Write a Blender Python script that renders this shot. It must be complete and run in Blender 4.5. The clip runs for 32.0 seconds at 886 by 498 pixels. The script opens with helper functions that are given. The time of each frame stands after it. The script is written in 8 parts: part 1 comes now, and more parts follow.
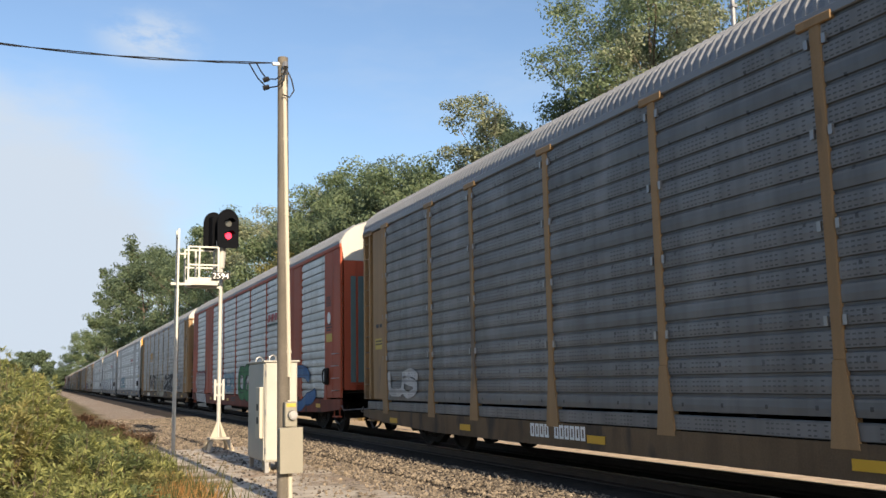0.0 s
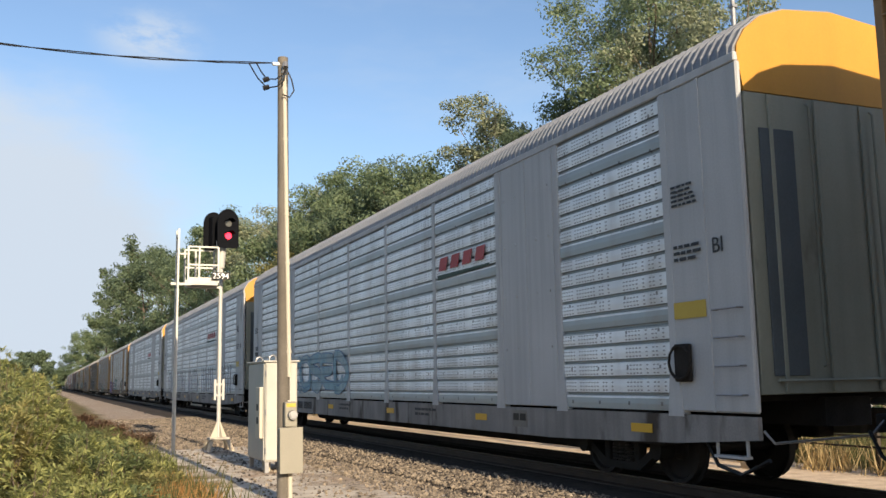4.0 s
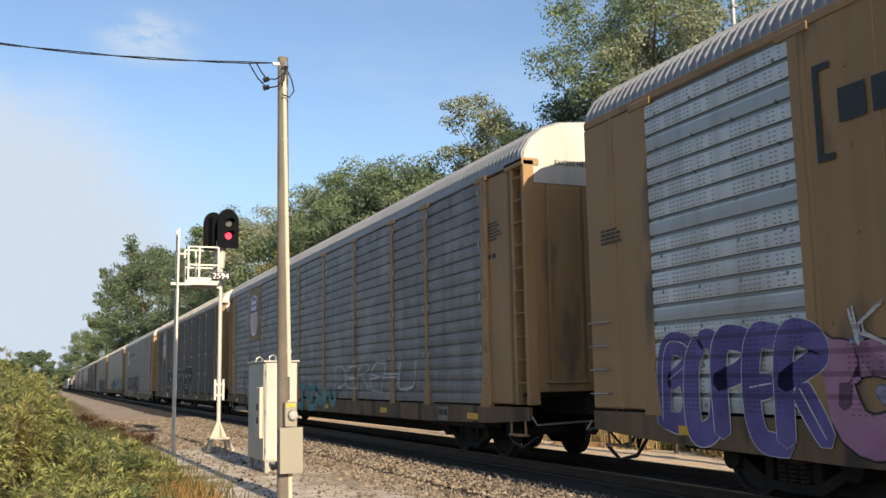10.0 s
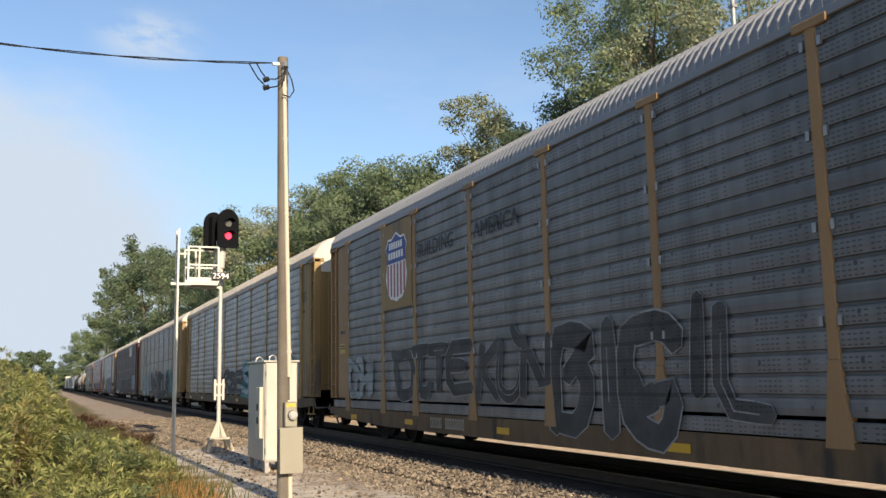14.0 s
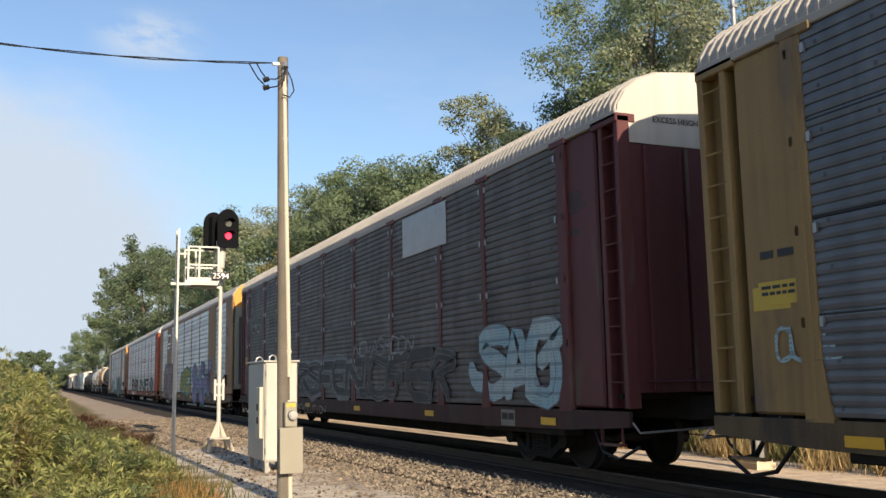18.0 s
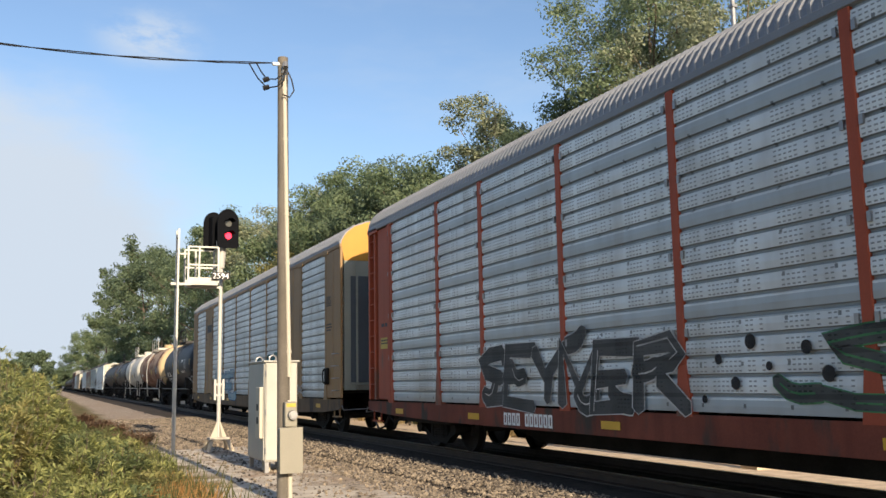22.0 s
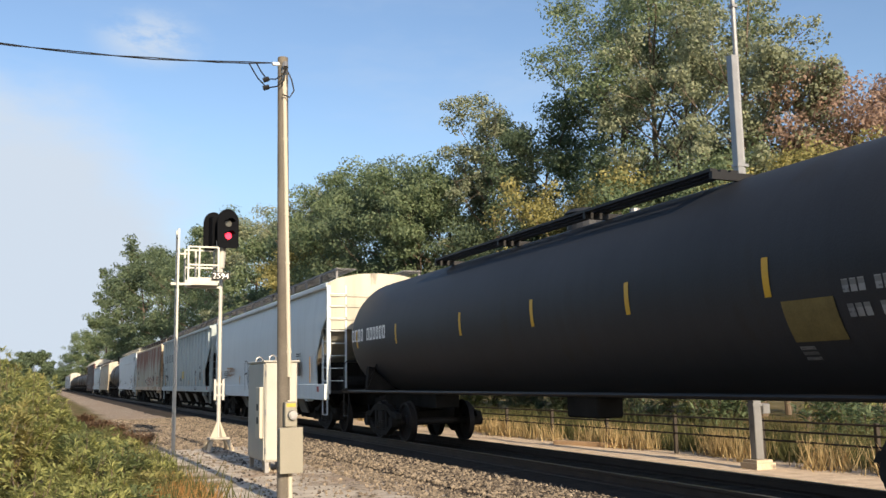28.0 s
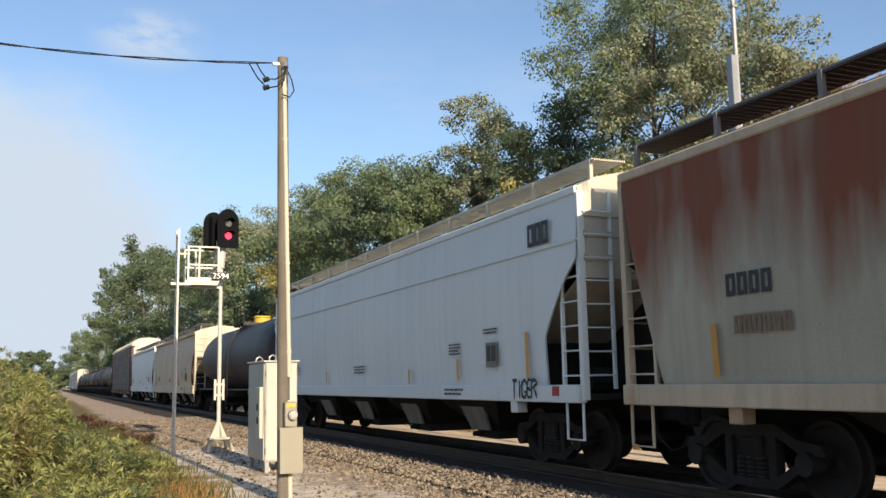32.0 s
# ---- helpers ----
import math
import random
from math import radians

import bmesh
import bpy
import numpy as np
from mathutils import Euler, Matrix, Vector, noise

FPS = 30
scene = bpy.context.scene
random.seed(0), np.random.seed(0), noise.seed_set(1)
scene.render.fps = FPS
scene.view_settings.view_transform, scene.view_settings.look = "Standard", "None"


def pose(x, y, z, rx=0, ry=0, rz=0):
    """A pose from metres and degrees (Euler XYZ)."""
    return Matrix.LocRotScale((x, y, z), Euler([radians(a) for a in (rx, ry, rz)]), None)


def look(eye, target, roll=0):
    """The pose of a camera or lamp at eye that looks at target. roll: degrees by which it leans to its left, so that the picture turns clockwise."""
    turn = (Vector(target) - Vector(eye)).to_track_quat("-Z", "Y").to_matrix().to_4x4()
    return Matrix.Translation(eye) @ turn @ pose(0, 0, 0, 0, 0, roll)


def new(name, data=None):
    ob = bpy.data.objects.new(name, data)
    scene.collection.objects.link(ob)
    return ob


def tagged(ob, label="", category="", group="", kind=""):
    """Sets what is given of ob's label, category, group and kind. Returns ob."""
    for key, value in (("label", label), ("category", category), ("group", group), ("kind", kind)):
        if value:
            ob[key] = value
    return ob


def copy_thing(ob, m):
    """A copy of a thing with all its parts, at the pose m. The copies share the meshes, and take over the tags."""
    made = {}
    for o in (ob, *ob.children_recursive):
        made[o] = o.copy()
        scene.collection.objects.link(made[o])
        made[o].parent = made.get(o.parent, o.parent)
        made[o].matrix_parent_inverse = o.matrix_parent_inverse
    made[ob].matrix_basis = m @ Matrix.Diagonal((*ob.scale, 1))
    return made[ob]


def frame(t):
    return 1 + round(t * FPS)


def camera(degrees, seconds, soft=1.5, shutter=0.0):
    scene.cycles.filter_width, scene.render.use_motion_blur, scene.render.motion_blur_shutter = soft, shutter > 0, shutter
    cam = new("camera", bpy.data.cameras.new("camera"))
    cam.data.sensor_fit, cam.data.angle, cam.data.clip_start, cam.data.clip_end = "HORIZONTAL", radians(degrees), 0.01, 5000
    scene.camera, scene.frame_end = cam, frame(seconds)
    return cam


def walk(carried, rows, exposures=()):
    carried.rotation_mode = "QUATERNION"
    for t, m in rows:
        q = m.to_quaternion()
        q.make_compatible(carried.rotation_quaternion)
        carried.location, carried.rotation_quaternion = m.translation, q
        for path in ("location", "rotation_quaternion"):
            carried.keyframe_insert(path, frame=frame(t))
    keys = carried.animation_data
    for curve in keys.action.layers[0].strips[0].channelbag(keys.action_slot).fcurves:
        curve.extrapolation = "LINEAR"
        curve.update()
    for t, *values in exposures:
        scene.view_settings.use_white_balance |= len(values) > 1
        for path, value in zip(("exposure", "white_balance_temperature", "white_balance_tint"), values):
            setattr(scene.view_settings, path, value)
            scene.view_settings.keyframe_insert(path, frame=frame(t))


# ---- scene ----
SPEED = 18.174         # metres a second, towards the camera
TRACK_X = 8.55         # centre line of the track
cam = camera(51.1, 32.0, soft=1.5)
AZ, PITCH = radians(23.1), radians(8.05)
EYE = Vector((0.0, 0.0, 1.22))
AIM = EYE + Vector((math.sin(AZ) * math.cos(PITCH), math.cos(AZ) * math.cos(PITCH), math.sin(PITCH)))
PATH = [(0.0, look(EYE, AIM, -1.0)), (32.0, look(EYE, AIM, -1.0))]
walk(cam, PATH, exposures=[(0.0, 0.85, 6620.0, 12.0), (32.0, 0.85, 6620.0, 12.0)])

# ---- light ----
SUN_EL, SUN_OFF = radians(20.0), radians(1.2)
SUN_TO = Vector((math.sin(SUN_OFF) * math.cos(SUN_EL), -math.cos(SUN_OFF) * math.cos(SUN_EL), math.sin(SUN_EL)))


def make_world():
    w = bpy.data.worlds.new("sky")
    scene.world = w
    w.use_nodes = True
    nt = w.node_tree
    nt.nodes.clear()
    N, L = nt.nodes.new, nt.links.new
    out, bg = N("ShaderNodeOutputWorld"), N("ShaderNodeBackground")
    sky = N("ShaderNodeTexSky")
    sky.sky_type, sky.sun_disc = "NISHITA", False
    sky.sun_elevation = SUN_EL
    sky.sun_rotation = math.atan2(SUN_TO.x, SUN_TO.y)
    sky.air_density, sky.dust_density, sky.ozone_density = 1.0, 0.9, 2.5
    tc = N("ShaderNodeTexCoord")

    def nz(scale, stretch, detail, rough=0.55):
        mp, n = N("ShaderNodeMapping"), N("ShaderNodeTexNoise")
        mp.inputs["Scale"].default_value = stretch
        n.inputs["Scale"].default_value, n.inputs["Detail"].default_value, n.inputs["Roughness"].default_value = scale, detail, rough
        L(tc.outputs["Generated"], mp.inputs[0])
        L(mp.outputs[0], n.inputs["Vector"])
        return n.outputs["Fac"]

    def rng(v, lo, hi, t0=0.0, t1=1.0):
        r = N("ShaderNodeMapRange")
        r.interpolation_type = "SMOOTHSTEP"
        r.inputs["From Min"].default_value, r.inputs["From Max"].default_value = lo, hi
        r.inputs["To Min"].default_value, r.inputs["To Max"].default_value = t0, t1
        L(v, r.inputs["Value"])
        return r.outputs[0]

    def mth(op, a, c):
        x = N("ShaderNodeMath")
        x.operation = op
        x.use_clamp = op == "ADD"
        for k, v in enumerate((a, c)):
            if isinstance(v, float):
                x.inputs[k].default_value = v
            else:
                L(v, x.inputs[k])
        return x.outputs[0]

    def near(az, el, r0, r1, flat=1.0, ragged=None):
        """1 near a direction of the sky, falling to 0 at r1, the edge shifted by ragged."""
        a, e = radians(az), radians(el)
        d, sc, ln = N("ShaderNodeVectorMath"), N("ShaderNodeVectorMath"), N("ShaderNodeVectorMath")
        d.operation, sc.operation, ln.operation = "SUBTRACT", "MULTIPLY", "LENGTH"
        L(tc.outputs["Generated"], d.inputs[0])
        d.inputs[1].default_value = (math.sin(a) * math.cos(e), math.cos(a) * math.cos(e), math.sin(e))
        sc.inputs[1].default_value = (1, 1, flat)
        L(d.outputs[0], sc.inputs[0])
        L(sc.outputs[0], ln.inputs[0])
        far = ln.outputs["Value"]
        if ragged is not None:
            far = mth("SUBTRACT", far, mth("MULTIPLY", mth("SUBTRACT", ragged, 0.5), 0.22))
        return rng(far, r1, r0)

    wisp = nz(3.0, (1, 1, 3.5), 7.0, 0.6)
    # thin high cloud everywhere, a soft bank to the left and a small puff above it
    cloud = rng(wisp, 0.46, 0.80, 0.0, 0.26)
    up = N("ShaderNodeSeparateXYZ")
    L(tc.outputs["Generated"], up.inputs[0])
    haze = rng(up.outputs[2], 0.28, -0.02, 0.0, 0.72)
    bank = mth("MULTIPLY", near(-5.0, 4.0, 0.15, 0.285, 1.0, nz(4.2, (1, 1, 2.4), 7.0, 0.6)), rng(nz(3.4, (1, 1, 2.6), 8.0, 0.62), 0.20, 0.46))
    puff = mth("MULTIPLY", near(5.0, 20.2, 0.012, 0.07, 1.9), rng(nz(16.0, (1, 1, 2.2), 6.0, 0.6), 0.36, 0.60))
    cloud = mth("ADD", cloud, mth("ADD", mth("MULTIPLY", bank, 1.0), mth("MULTIPLY", puff, 0.75)))
    mx = N("ShaderNodeMix")
    mx.data_type = "RGBA"
    hz = N("ShaderNodeMix")
    hz.data_type = "RGBA"
    L(haze, hz.inputs["Factor"])
    L(sky.outputs[0], hz.inputs[6])
    hz.inputs[7].default_value = (2.02, 2.48, 2.95, 1)
    L(cloud, mx.inputs["Factor"])
    L(hz.outputs[2], mx.inputs[6])
    mx.inputs[7].default_value = (3.5, 4.08, 4.72, 1)
    L(mx.outputs[2], bg.inputs[0])
    bg.inputs[1].default_value = 0.101
    L(bg.outputs[0], out.inputs[0])


make_world()
sun = new("sun", bpy.data.lights.new("sun", "SUN"))
sun.data.energy, sun.data.angle, sun.data.color = 4.5, radians(0.6), (1.0, 0.84, 0.62)
sun.matrix_world = look(SUN_TO * 50, (0, 0, 0))


# ---- materials ----
def mat(name, base, rough=0.7, metal=0.0, var=0.25, scale=1.0, streak=0.0, dirt=None, dirt_amount=0.0, bump=0.1, fine=40.0, spec=0.3, top=0.0, spots=None):
    """A painted or natural surface: base colour with broad stains, fine grain, vertical streaks and patches of dirt."""
    m = bpy.data.materials.new(name)
    m.use_nodes = True
    nt = m.node_tree
    N, L = nt.nodes.new, nt.links.new
    b = nt.nodes["Principled BSDF"]
    b.inputs["Roughness"].default_value, b.inputs["Metallic"].default_value = rough, metal
    b.inputs["Specular IOR Level"].default_value = spec
    tc, oi = N("ShaderNodeTexCoord"), N("ShaderNodeObjectInfo")
    add = N("ShaderNodeVectorMath")
    sc = N("ShaderNodeVectorMath")
    sc.operation = "SCALE"
    sc.inputs[0].default_value = (37.0, 53.0, 11.0)
    L(oi.outputs["Random"], sc.inputs["Scale"])
    L(tc.outputs["Object"], add.inputs[0])
    L(sc.outputs[0], add.inputs[1])

    def noise_at(s, stretch=None, detail=4.0):
        n = N("ShaderNodeTexNoise")
        n.inputs["Scale"].default_value, n.inputs["Detail"].default_value = s, detail
        src = add.outputs[0]
        if stretch:
            mp = N("ShaderNodeMapping")
            mp.inputs["Scale"].default_value = stretch
            L(src, mp.inputs[0])
            src = mp.outputs[0]
        L(src, n.inputs["Vector"])
        return n.outputs["Fac"]

    def ramp(src, lo, hi):
        r = N("ShaderNodeMapRange")
        r.inputs["From Min"].default_value, r.inputs["From Max"].default_value = lo, hi
        L(src, r.inputs["Value"])
        return r.outputs[0]

    def mix(fac, a, c, mode="MIX"):
        x = N("ShaderNodeMix")
        x.data_type, x.blend_type = "RGBA", mode
        if isinstance(fac, float):
            x.inputs["Factor"].default_value = fac
        else:
            L(fac, x.inputs["Factor"])
        for s, v in ((6, a), (7, c)):
            if isinstance(v, tuple):
                x.inputs[s].default_value = (*v[:3], 1)
            else:
                L(v, x.inputs[s])
        return x.outputs[2]

    dark = tuple(c * (1 - var) for c in base)
    light = tuple(min(1.0, c * (1 + var)) for c in base)
    col = mix(ramp(noise_at(scale), 0.3, 0.7), dark, light)
    grain = noise_at(fine, None, 2.0)
    col = mix(0.35, col, mix(ramp(grain, 0.25, 0.75), dark, light))
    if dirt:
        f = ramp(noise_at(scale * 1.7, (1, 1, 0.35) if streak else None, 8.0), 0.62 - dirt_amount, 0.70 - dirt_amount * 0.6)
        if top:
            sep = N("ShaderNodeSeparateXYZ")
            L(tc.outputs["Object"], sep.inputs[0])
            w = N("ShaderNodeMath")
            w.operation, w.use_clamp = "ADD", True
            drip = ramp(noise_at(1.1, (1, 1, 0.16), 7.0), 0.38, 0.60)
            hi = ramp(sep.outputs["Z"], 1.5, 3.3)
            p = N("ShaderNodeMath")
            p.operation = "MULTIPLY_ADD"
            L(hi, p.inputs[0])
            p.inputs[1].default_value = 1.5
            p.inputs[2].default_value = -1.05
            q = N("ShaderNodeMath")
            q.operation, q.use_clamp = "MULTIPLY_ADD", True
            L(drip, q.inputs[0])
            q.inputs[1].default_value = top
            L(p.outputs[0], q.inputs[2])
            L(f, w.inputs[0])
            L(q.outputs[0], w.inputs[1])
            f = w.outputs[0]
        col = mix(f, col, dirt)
    if spots:
        col = mix(ramp(noise_at(1.25, (1, 0.55, 1), 9.0), 0.545, 0.60), col, spots)
    if streak:
        s = ramp(noise_at(3.0, (1, 1.6, 0.06), 5.0), 0.45, 0.75)
        g = N("ShaderNodeMath")
        g.operation = "MULTIPLY"
        g.inputs[1].default_value = streak
        L(s, g.inputs[0])
        col = mix(g.outputs[0], col, tuple(c * 0.35 for c in base))
    L(col, b.inputs["Base Color"])
    if bump:
        bp = N("ShaderNodeBump")
        bp.inputs["Strength"].default_value, bp.inputs["Distance"].default_value = bump, 0.02
        L(grain, bp.inputs["Height"])
        L(bp.outputs[0], b.inputs["Normal"])
    return m


def leaf_mat(name, a, c, rough=0.55):
    """Leaves: two greens by leaf, with some light passing through."""
    m = bpy.data.materials.new(name)
    m.use_nodes = True
    nt = m.node_tree
    N, L = nt.nodes.new, nt.links.new
    b = nt.nodes["Principled BSDF"]
    geo, tc, n = N("ShaderNodeNewGeometry"), N("ShaderNodeTexCoord"), N("ShaderNodeTexNoise")
    n.inputs["Scale"].default_value = 0.35
    L(tc.outputs["Object"], n.inputs["Vector"])
    mx = N("ShaderNodeMath")
    mx.operation = "ADD"
    L(geo.outputs["Random Per Island"], mx.inputs[0])
    L(n.outputs["Fac"], mx.inputs[1])
    r = N("ShaderNodeMapRange")
    r.inputs["From Min"].default_value, r.inputs["From Max"].default_value = 0.4, 1.5
    L(mx.outputs[0], r.inputs["Value"])
    x = N("ShaderNodeMix")
    x.data_type = "RGBA"
    L(r.outputs[0], x.inputs["Factor"])
    x.inputs[6].default_value, x.inputs[7].default_value = (*a, 1), (*c, 1)
    L(x.outputs[2], b.inputs["Base Color"])
    b.inputs["Roughness"].default_value = rough
    b.inputs["Specular IOR Level"].default_value = 0.3
    tr, ms = N("ShaderNodeBsdfTranslucent"), N("ShaderNodeMixShader")
    L(x.outputs[2], tr.inputs[0])
    ms.inputs[0].default_value = 0.5
    L(b.outputs[0], ms.inputs[1])
    L(tr.outputs[0], ms.inputs[2])
    L(ms.outputs[0], nt.nodes["Material Output"].inputs[0])
    return m


TAN = (0.29, 0.18, 0.085)
RUST = (0.16, 0.055, 0.025)
GRIME = (0.11, 0.085, 0.065)
M = {
    "steel_dark": mat("grimy_steel_and_shade", (0.028, 0.026, 0.024), 0.9, 0.0, 0.4, 2.0, spec=0.08),
    "wheel": mat("wheel_steel", (0.026, 0.022, 0.02), 0.7, 0.1, 0.3, 3.0),
    "rail": mat("rail_steel", (0.06, 0.042, 0.032), 0.6, 0.3, 0.3, 3.0),
    "rail_head": mat("polished_rail_head", (0.35, 0.34, 0.33), 0.3, 0.9, 0.1, 3.0),
    "tie": mat("weathered_tie", (0.045, 0.037, 0.03), 0.9, 0.0, 0.4, 2.0),
    "tan": mat("tan_paint", TAN, 0.6, 0.0, 0.15, 0.6, 0.25, GRIME, 0.02),
    "mustard": mat("mustard_paint", (0.25, 0.165, 0.066), 0.6, 0.0, 0.2, 0.6, 0.4, GRIME, 0.05),
    "brown": mat("brown_paint", (0.25, 0.145, 0.07), 0.6, 0.0, 0.15, 0.6, 0.25, GRIME, 0.02),
    "orange": mat("orange_red_paint", (0.34, 0.07, 0.032), 0.6, 0.0, 0.15, 0.6, 0.2, GRIME, 0.0),
    "maroon": mat("maroon_paint", (0.085, 0.024, 0.026), 0.6, 0.0, 0.2, 0.6, 0.25, GRIME, 0.03),
    "grey_paint": mat("light_grey_paint", (0.41, 0.42, 0.425), 0.55, 0.0, 0.12, 0.6, 0.3, (0.2, 0.185, 0.165), -0.02),
    "yellow_end": mat("yellow_end_paint", (0.46, 0.225, 0.03), 0.5, 0.0, 0.1, 0.8, 0.15),
    "olive_end": mat("olive_grey_end_paint", (0.25, 0.26, 0.215), 0.6, 0.0, 0.12, 0.8, 0.35, GRIME, 0.0),
    "white_end": mat("white_end_paint", (0.46, 0.44, 0.39), 0.55, 0.0, 0.1, 0.8, 0.35, GRIME, -0.02),
    "roof_grey": mat("galvanised_roof", (0.215, 0.225, 0.24), 0.5, 0.3, 0.12, 0.7),
    "roof_white": mat("pale_dusty_roof", (0.33, 0.31, 0.28), 0.6, 0.1, 0.12, 0.7),
    "pole": mat("weathered_pole", (0.15, 0.132, 0.108), 0.85, 0.0, 0.3, 2.0, 0.5),
    "conduit": mat("pvc_conduit", (0.46, 0.42, 0.34), 0.5, 0.0, 0.06, 2.0),
    "galv": mat("galvanised_steel", (0.28, 0.28, 0.28), 0.4, 0.6, 0.12, 3.0),
    "silver": mat("aluminium_paint", (0.42, 0.41, 0.375), 0.5, 0.1, 0.08, 2.0),
    "cabinet": mat("cabinet_aluminium", (0.38, 0.37, 0.33), 0.5, 0.1, 0.08, 1.5, 0.1),
    "box_grey": mat("grey_box_paint", (0.24, 0.225, 0.18), 0.5, 0.0, 0.08, 2.0),
    "black": mat("black_paint", (0.007, 0.007, 0.008), 0.5, 0.0, 0.2, 2.0),
    "yellow": mat("reflector_yellow", (0.58, 0.34, 0.03), 0.4, 0.0, 0.08, 2.0),
    "amber": mat("amber_reflector", (0.5, 0.25, 0.04), 0.45, 0.0, 0.15, 3.0),
    "white": mat("white_paint", (0.75, 0.75, 0.73), 0.5, 0.0, 0.06, 2.0),
    "concrete": mat("concrete_pad", (0.50, 0.42, 0.31), 0.95, 0.0, 0.3, 2.2, 0.0, (0.22, 0.19, 0.15), 0.02, bump=0.6, fine=28.0, spec=0.1),
    "bark": mat("bark", (0.13, 0.1, 0.075), 0.9, 0.0, 0.35, 2.0),
    "leaf": leaf_mat("tree_leaves", (0.115, 0.17, 0.092), (0.245, 0.30, 0.165)),
    "leaf_pale": leaf_mat("pale_leaves", (0.19, 0.225, 0.145), (0.35, 0.37, 0.235)),
    "leaf_dark": leaf_mat("dark_leaves", (0.088, 0.13, 0.08), (0.18, 0.23, 0.13)),
    "leaf_yellow": leaf_mat("yellowing_leaves", (0.22, 0.22, 0.09), (0.44, 0.39, 0.15)),
    "leaf_red": leaf_mat("reddening_leaves", (0.26, 0.18, 0.12), (0.44, 0.31, 0.25)),
    "bush": leaf_mat("bush_leaves", (0.17, 0.20, 0.075), (0.46, 0.46, 0.17), 0.7),
    "dry": leaf_mat("dry_grass", (0.3, 0.17, 0.06), (0.58, 0.34, 0.13)),
    "grass": leaf_mat("grass_blades", (0.07, 0.085, 0.03), (0.18, 0.17, 0.07)),
}


# ---- mesh building ----
class G:
    """Vertices and faces, gathered for one mesh."""

    def __init__(self):
        self.v, self.f = [], []

    def add(self, verts, faces):
        o = len(self.v)
        self.v += [tuple(p) for p in verts]
        self.f += [tuple(i + o for i in f) for f in faces]
        return self

    def box(self, x0, x1, y0, y1, z0, z1, b=0.0):
        if not b:
            v = [(x, y, z) for x in (x0, x1) for y in (y0, y1) for z in (z0, z1)]
            return self.add(v, [(0, 1, 3, 2), (4, 6, 7, 5), (0, 4, 5, 1), (2, 3, 7, 6), (0, 2, 6, 4), (1, 5, 7, 3)])
        c, h = Vector(((x0 + x1) / 2, (y0 + y1) / 2, (z0 + z1) / 2)), Vector(((x1 - x0) / 2, (y1 - y0) / 2, (z1 - z0) / 2))
        b = min(b, 0.9 * min(h))
        v, idx = [], {}
        for sx in (-1, 1):
            for sy in (-1, 1):
                for sz in (-1, 1):
                    for ax in range(3):
                        d = [h[k] - (0 if k == ax else b) for k in range(3)]
                        idx[sx, sy, sz, ax] = len(v)
                        v.append((c.x + sx * d[0], c.y + sy * d[1], c.z + sz * d[2]))
        f = []
        for ax in range(3):
            for s in (-1, 1):
                o = [k for k in range(3) if k != ax]
                q = []
                for a, e in ((-1, -1), (1, -1), (1, 1), (-1, 1)):
                    k = [0, 0, 0]
                    k[ax], k[o[0]], k[o[1]] = s, a, e
                    q.append(idx[(*k, ax)])
                f.append(tuple(q))
        for ax in range(3):
            o = [k for k in range(3) if k != ax]
            for a in (-1, 1):
                for e in (-1, 1):
                    q = []
                    for s, w in ((-1, o[0]), (1, o[0]), (1, o[1]), (-1, o[1])):
                        k = [0, 0, 0]
                        k[ax], k[o[0]], k[o[1]] = s, a, e
                        q.append(idx[(*k, w)])
                    f.append(tuple(q))
        for sx in (-1, 1):
            for sy in (-1, 1):
                for sz in (-1, 1):
                    f.append(tuple(idx[sx, sy, sz, ax] for ax in range(3)))
        return self.add(v, f)

    def cyl(self, p0, p1, r0, r1=None, n=10, cap=True):
        r1 = r0 if r1 is None else r1
        p0, p1 = Vector(p0), Vector(p1)
        d = (p1 - p0).normalized()
        a = d.orthogonal().normalized()
        e = d.cross(a)
        v = []
        for p, r in ((p0, r0), (p1, r1)):
            v += [p + r * (math.cos(2 * math.pi * k / n) * a + math.sin(2 * math.pi * k / n) * e) for k in range(n)]
        f = [(k, (k + 1) % n, n + (k + 1) % n, n + k) for k in range(n)]
        if cap:
            f += [tuple(range(n))[::-1], tuple(range(n, 2 * n))]
        return self.add(v, f)

    def tube(self, pts, r, n=6):
        pts = [Vector(p) for p in pts]
        v, f = [], []
        side = None
        for i, p in enumerate(pts):
            a, c = pts[max(0, i - 1)], pts[min(len(pts) - 1, i + 1)]
            d = (c - a).normalized()
            side = d.orthogonal().normalized() if side is None else (side - d * side.dot(d)).normalized()
            up = d.cross(side)
            v += [p + r * (math.cos(2 * math.pi * k / n) * side + math.sin(2 * math.pi * k / n) * up) for k in range(n)]
        m = len(pts)
        for j in range(m - 1):
            f += [(j * n + k, j * n + (k + 1) % n, (j + 1) * n + (k + 1) % n, (j + 1) * n + k) for k in range(n)]
        f += [tuple(range(n))[::-1], tuple(range((m - 1) * n, m * n))]
        return self.add(v, f)

    def lathe_y(self, prof, x, z, n=32, close=True):
        """Profile rows (y, r) turned about the axis along y at (x, z)."""
        v, f = [], []
        for y, r in prof:
            v += [(x + r * math.cos(2 * math.pi * k / n), y, z + r * math.sin(2 * math.pi * k / n)) for k in range(n)]
        for j in range(len(prof) - 1):
            f += [(j * n + k, j * n + (k + 1) % n, (j + 1) * n + (k + 1) % n, (j + 1) * n + k) for k in range(n)]
        if close:
            f += [tuple(range(n))[::-1], tuple(range((len(prof) - 1) * n, len(prof) * n))]
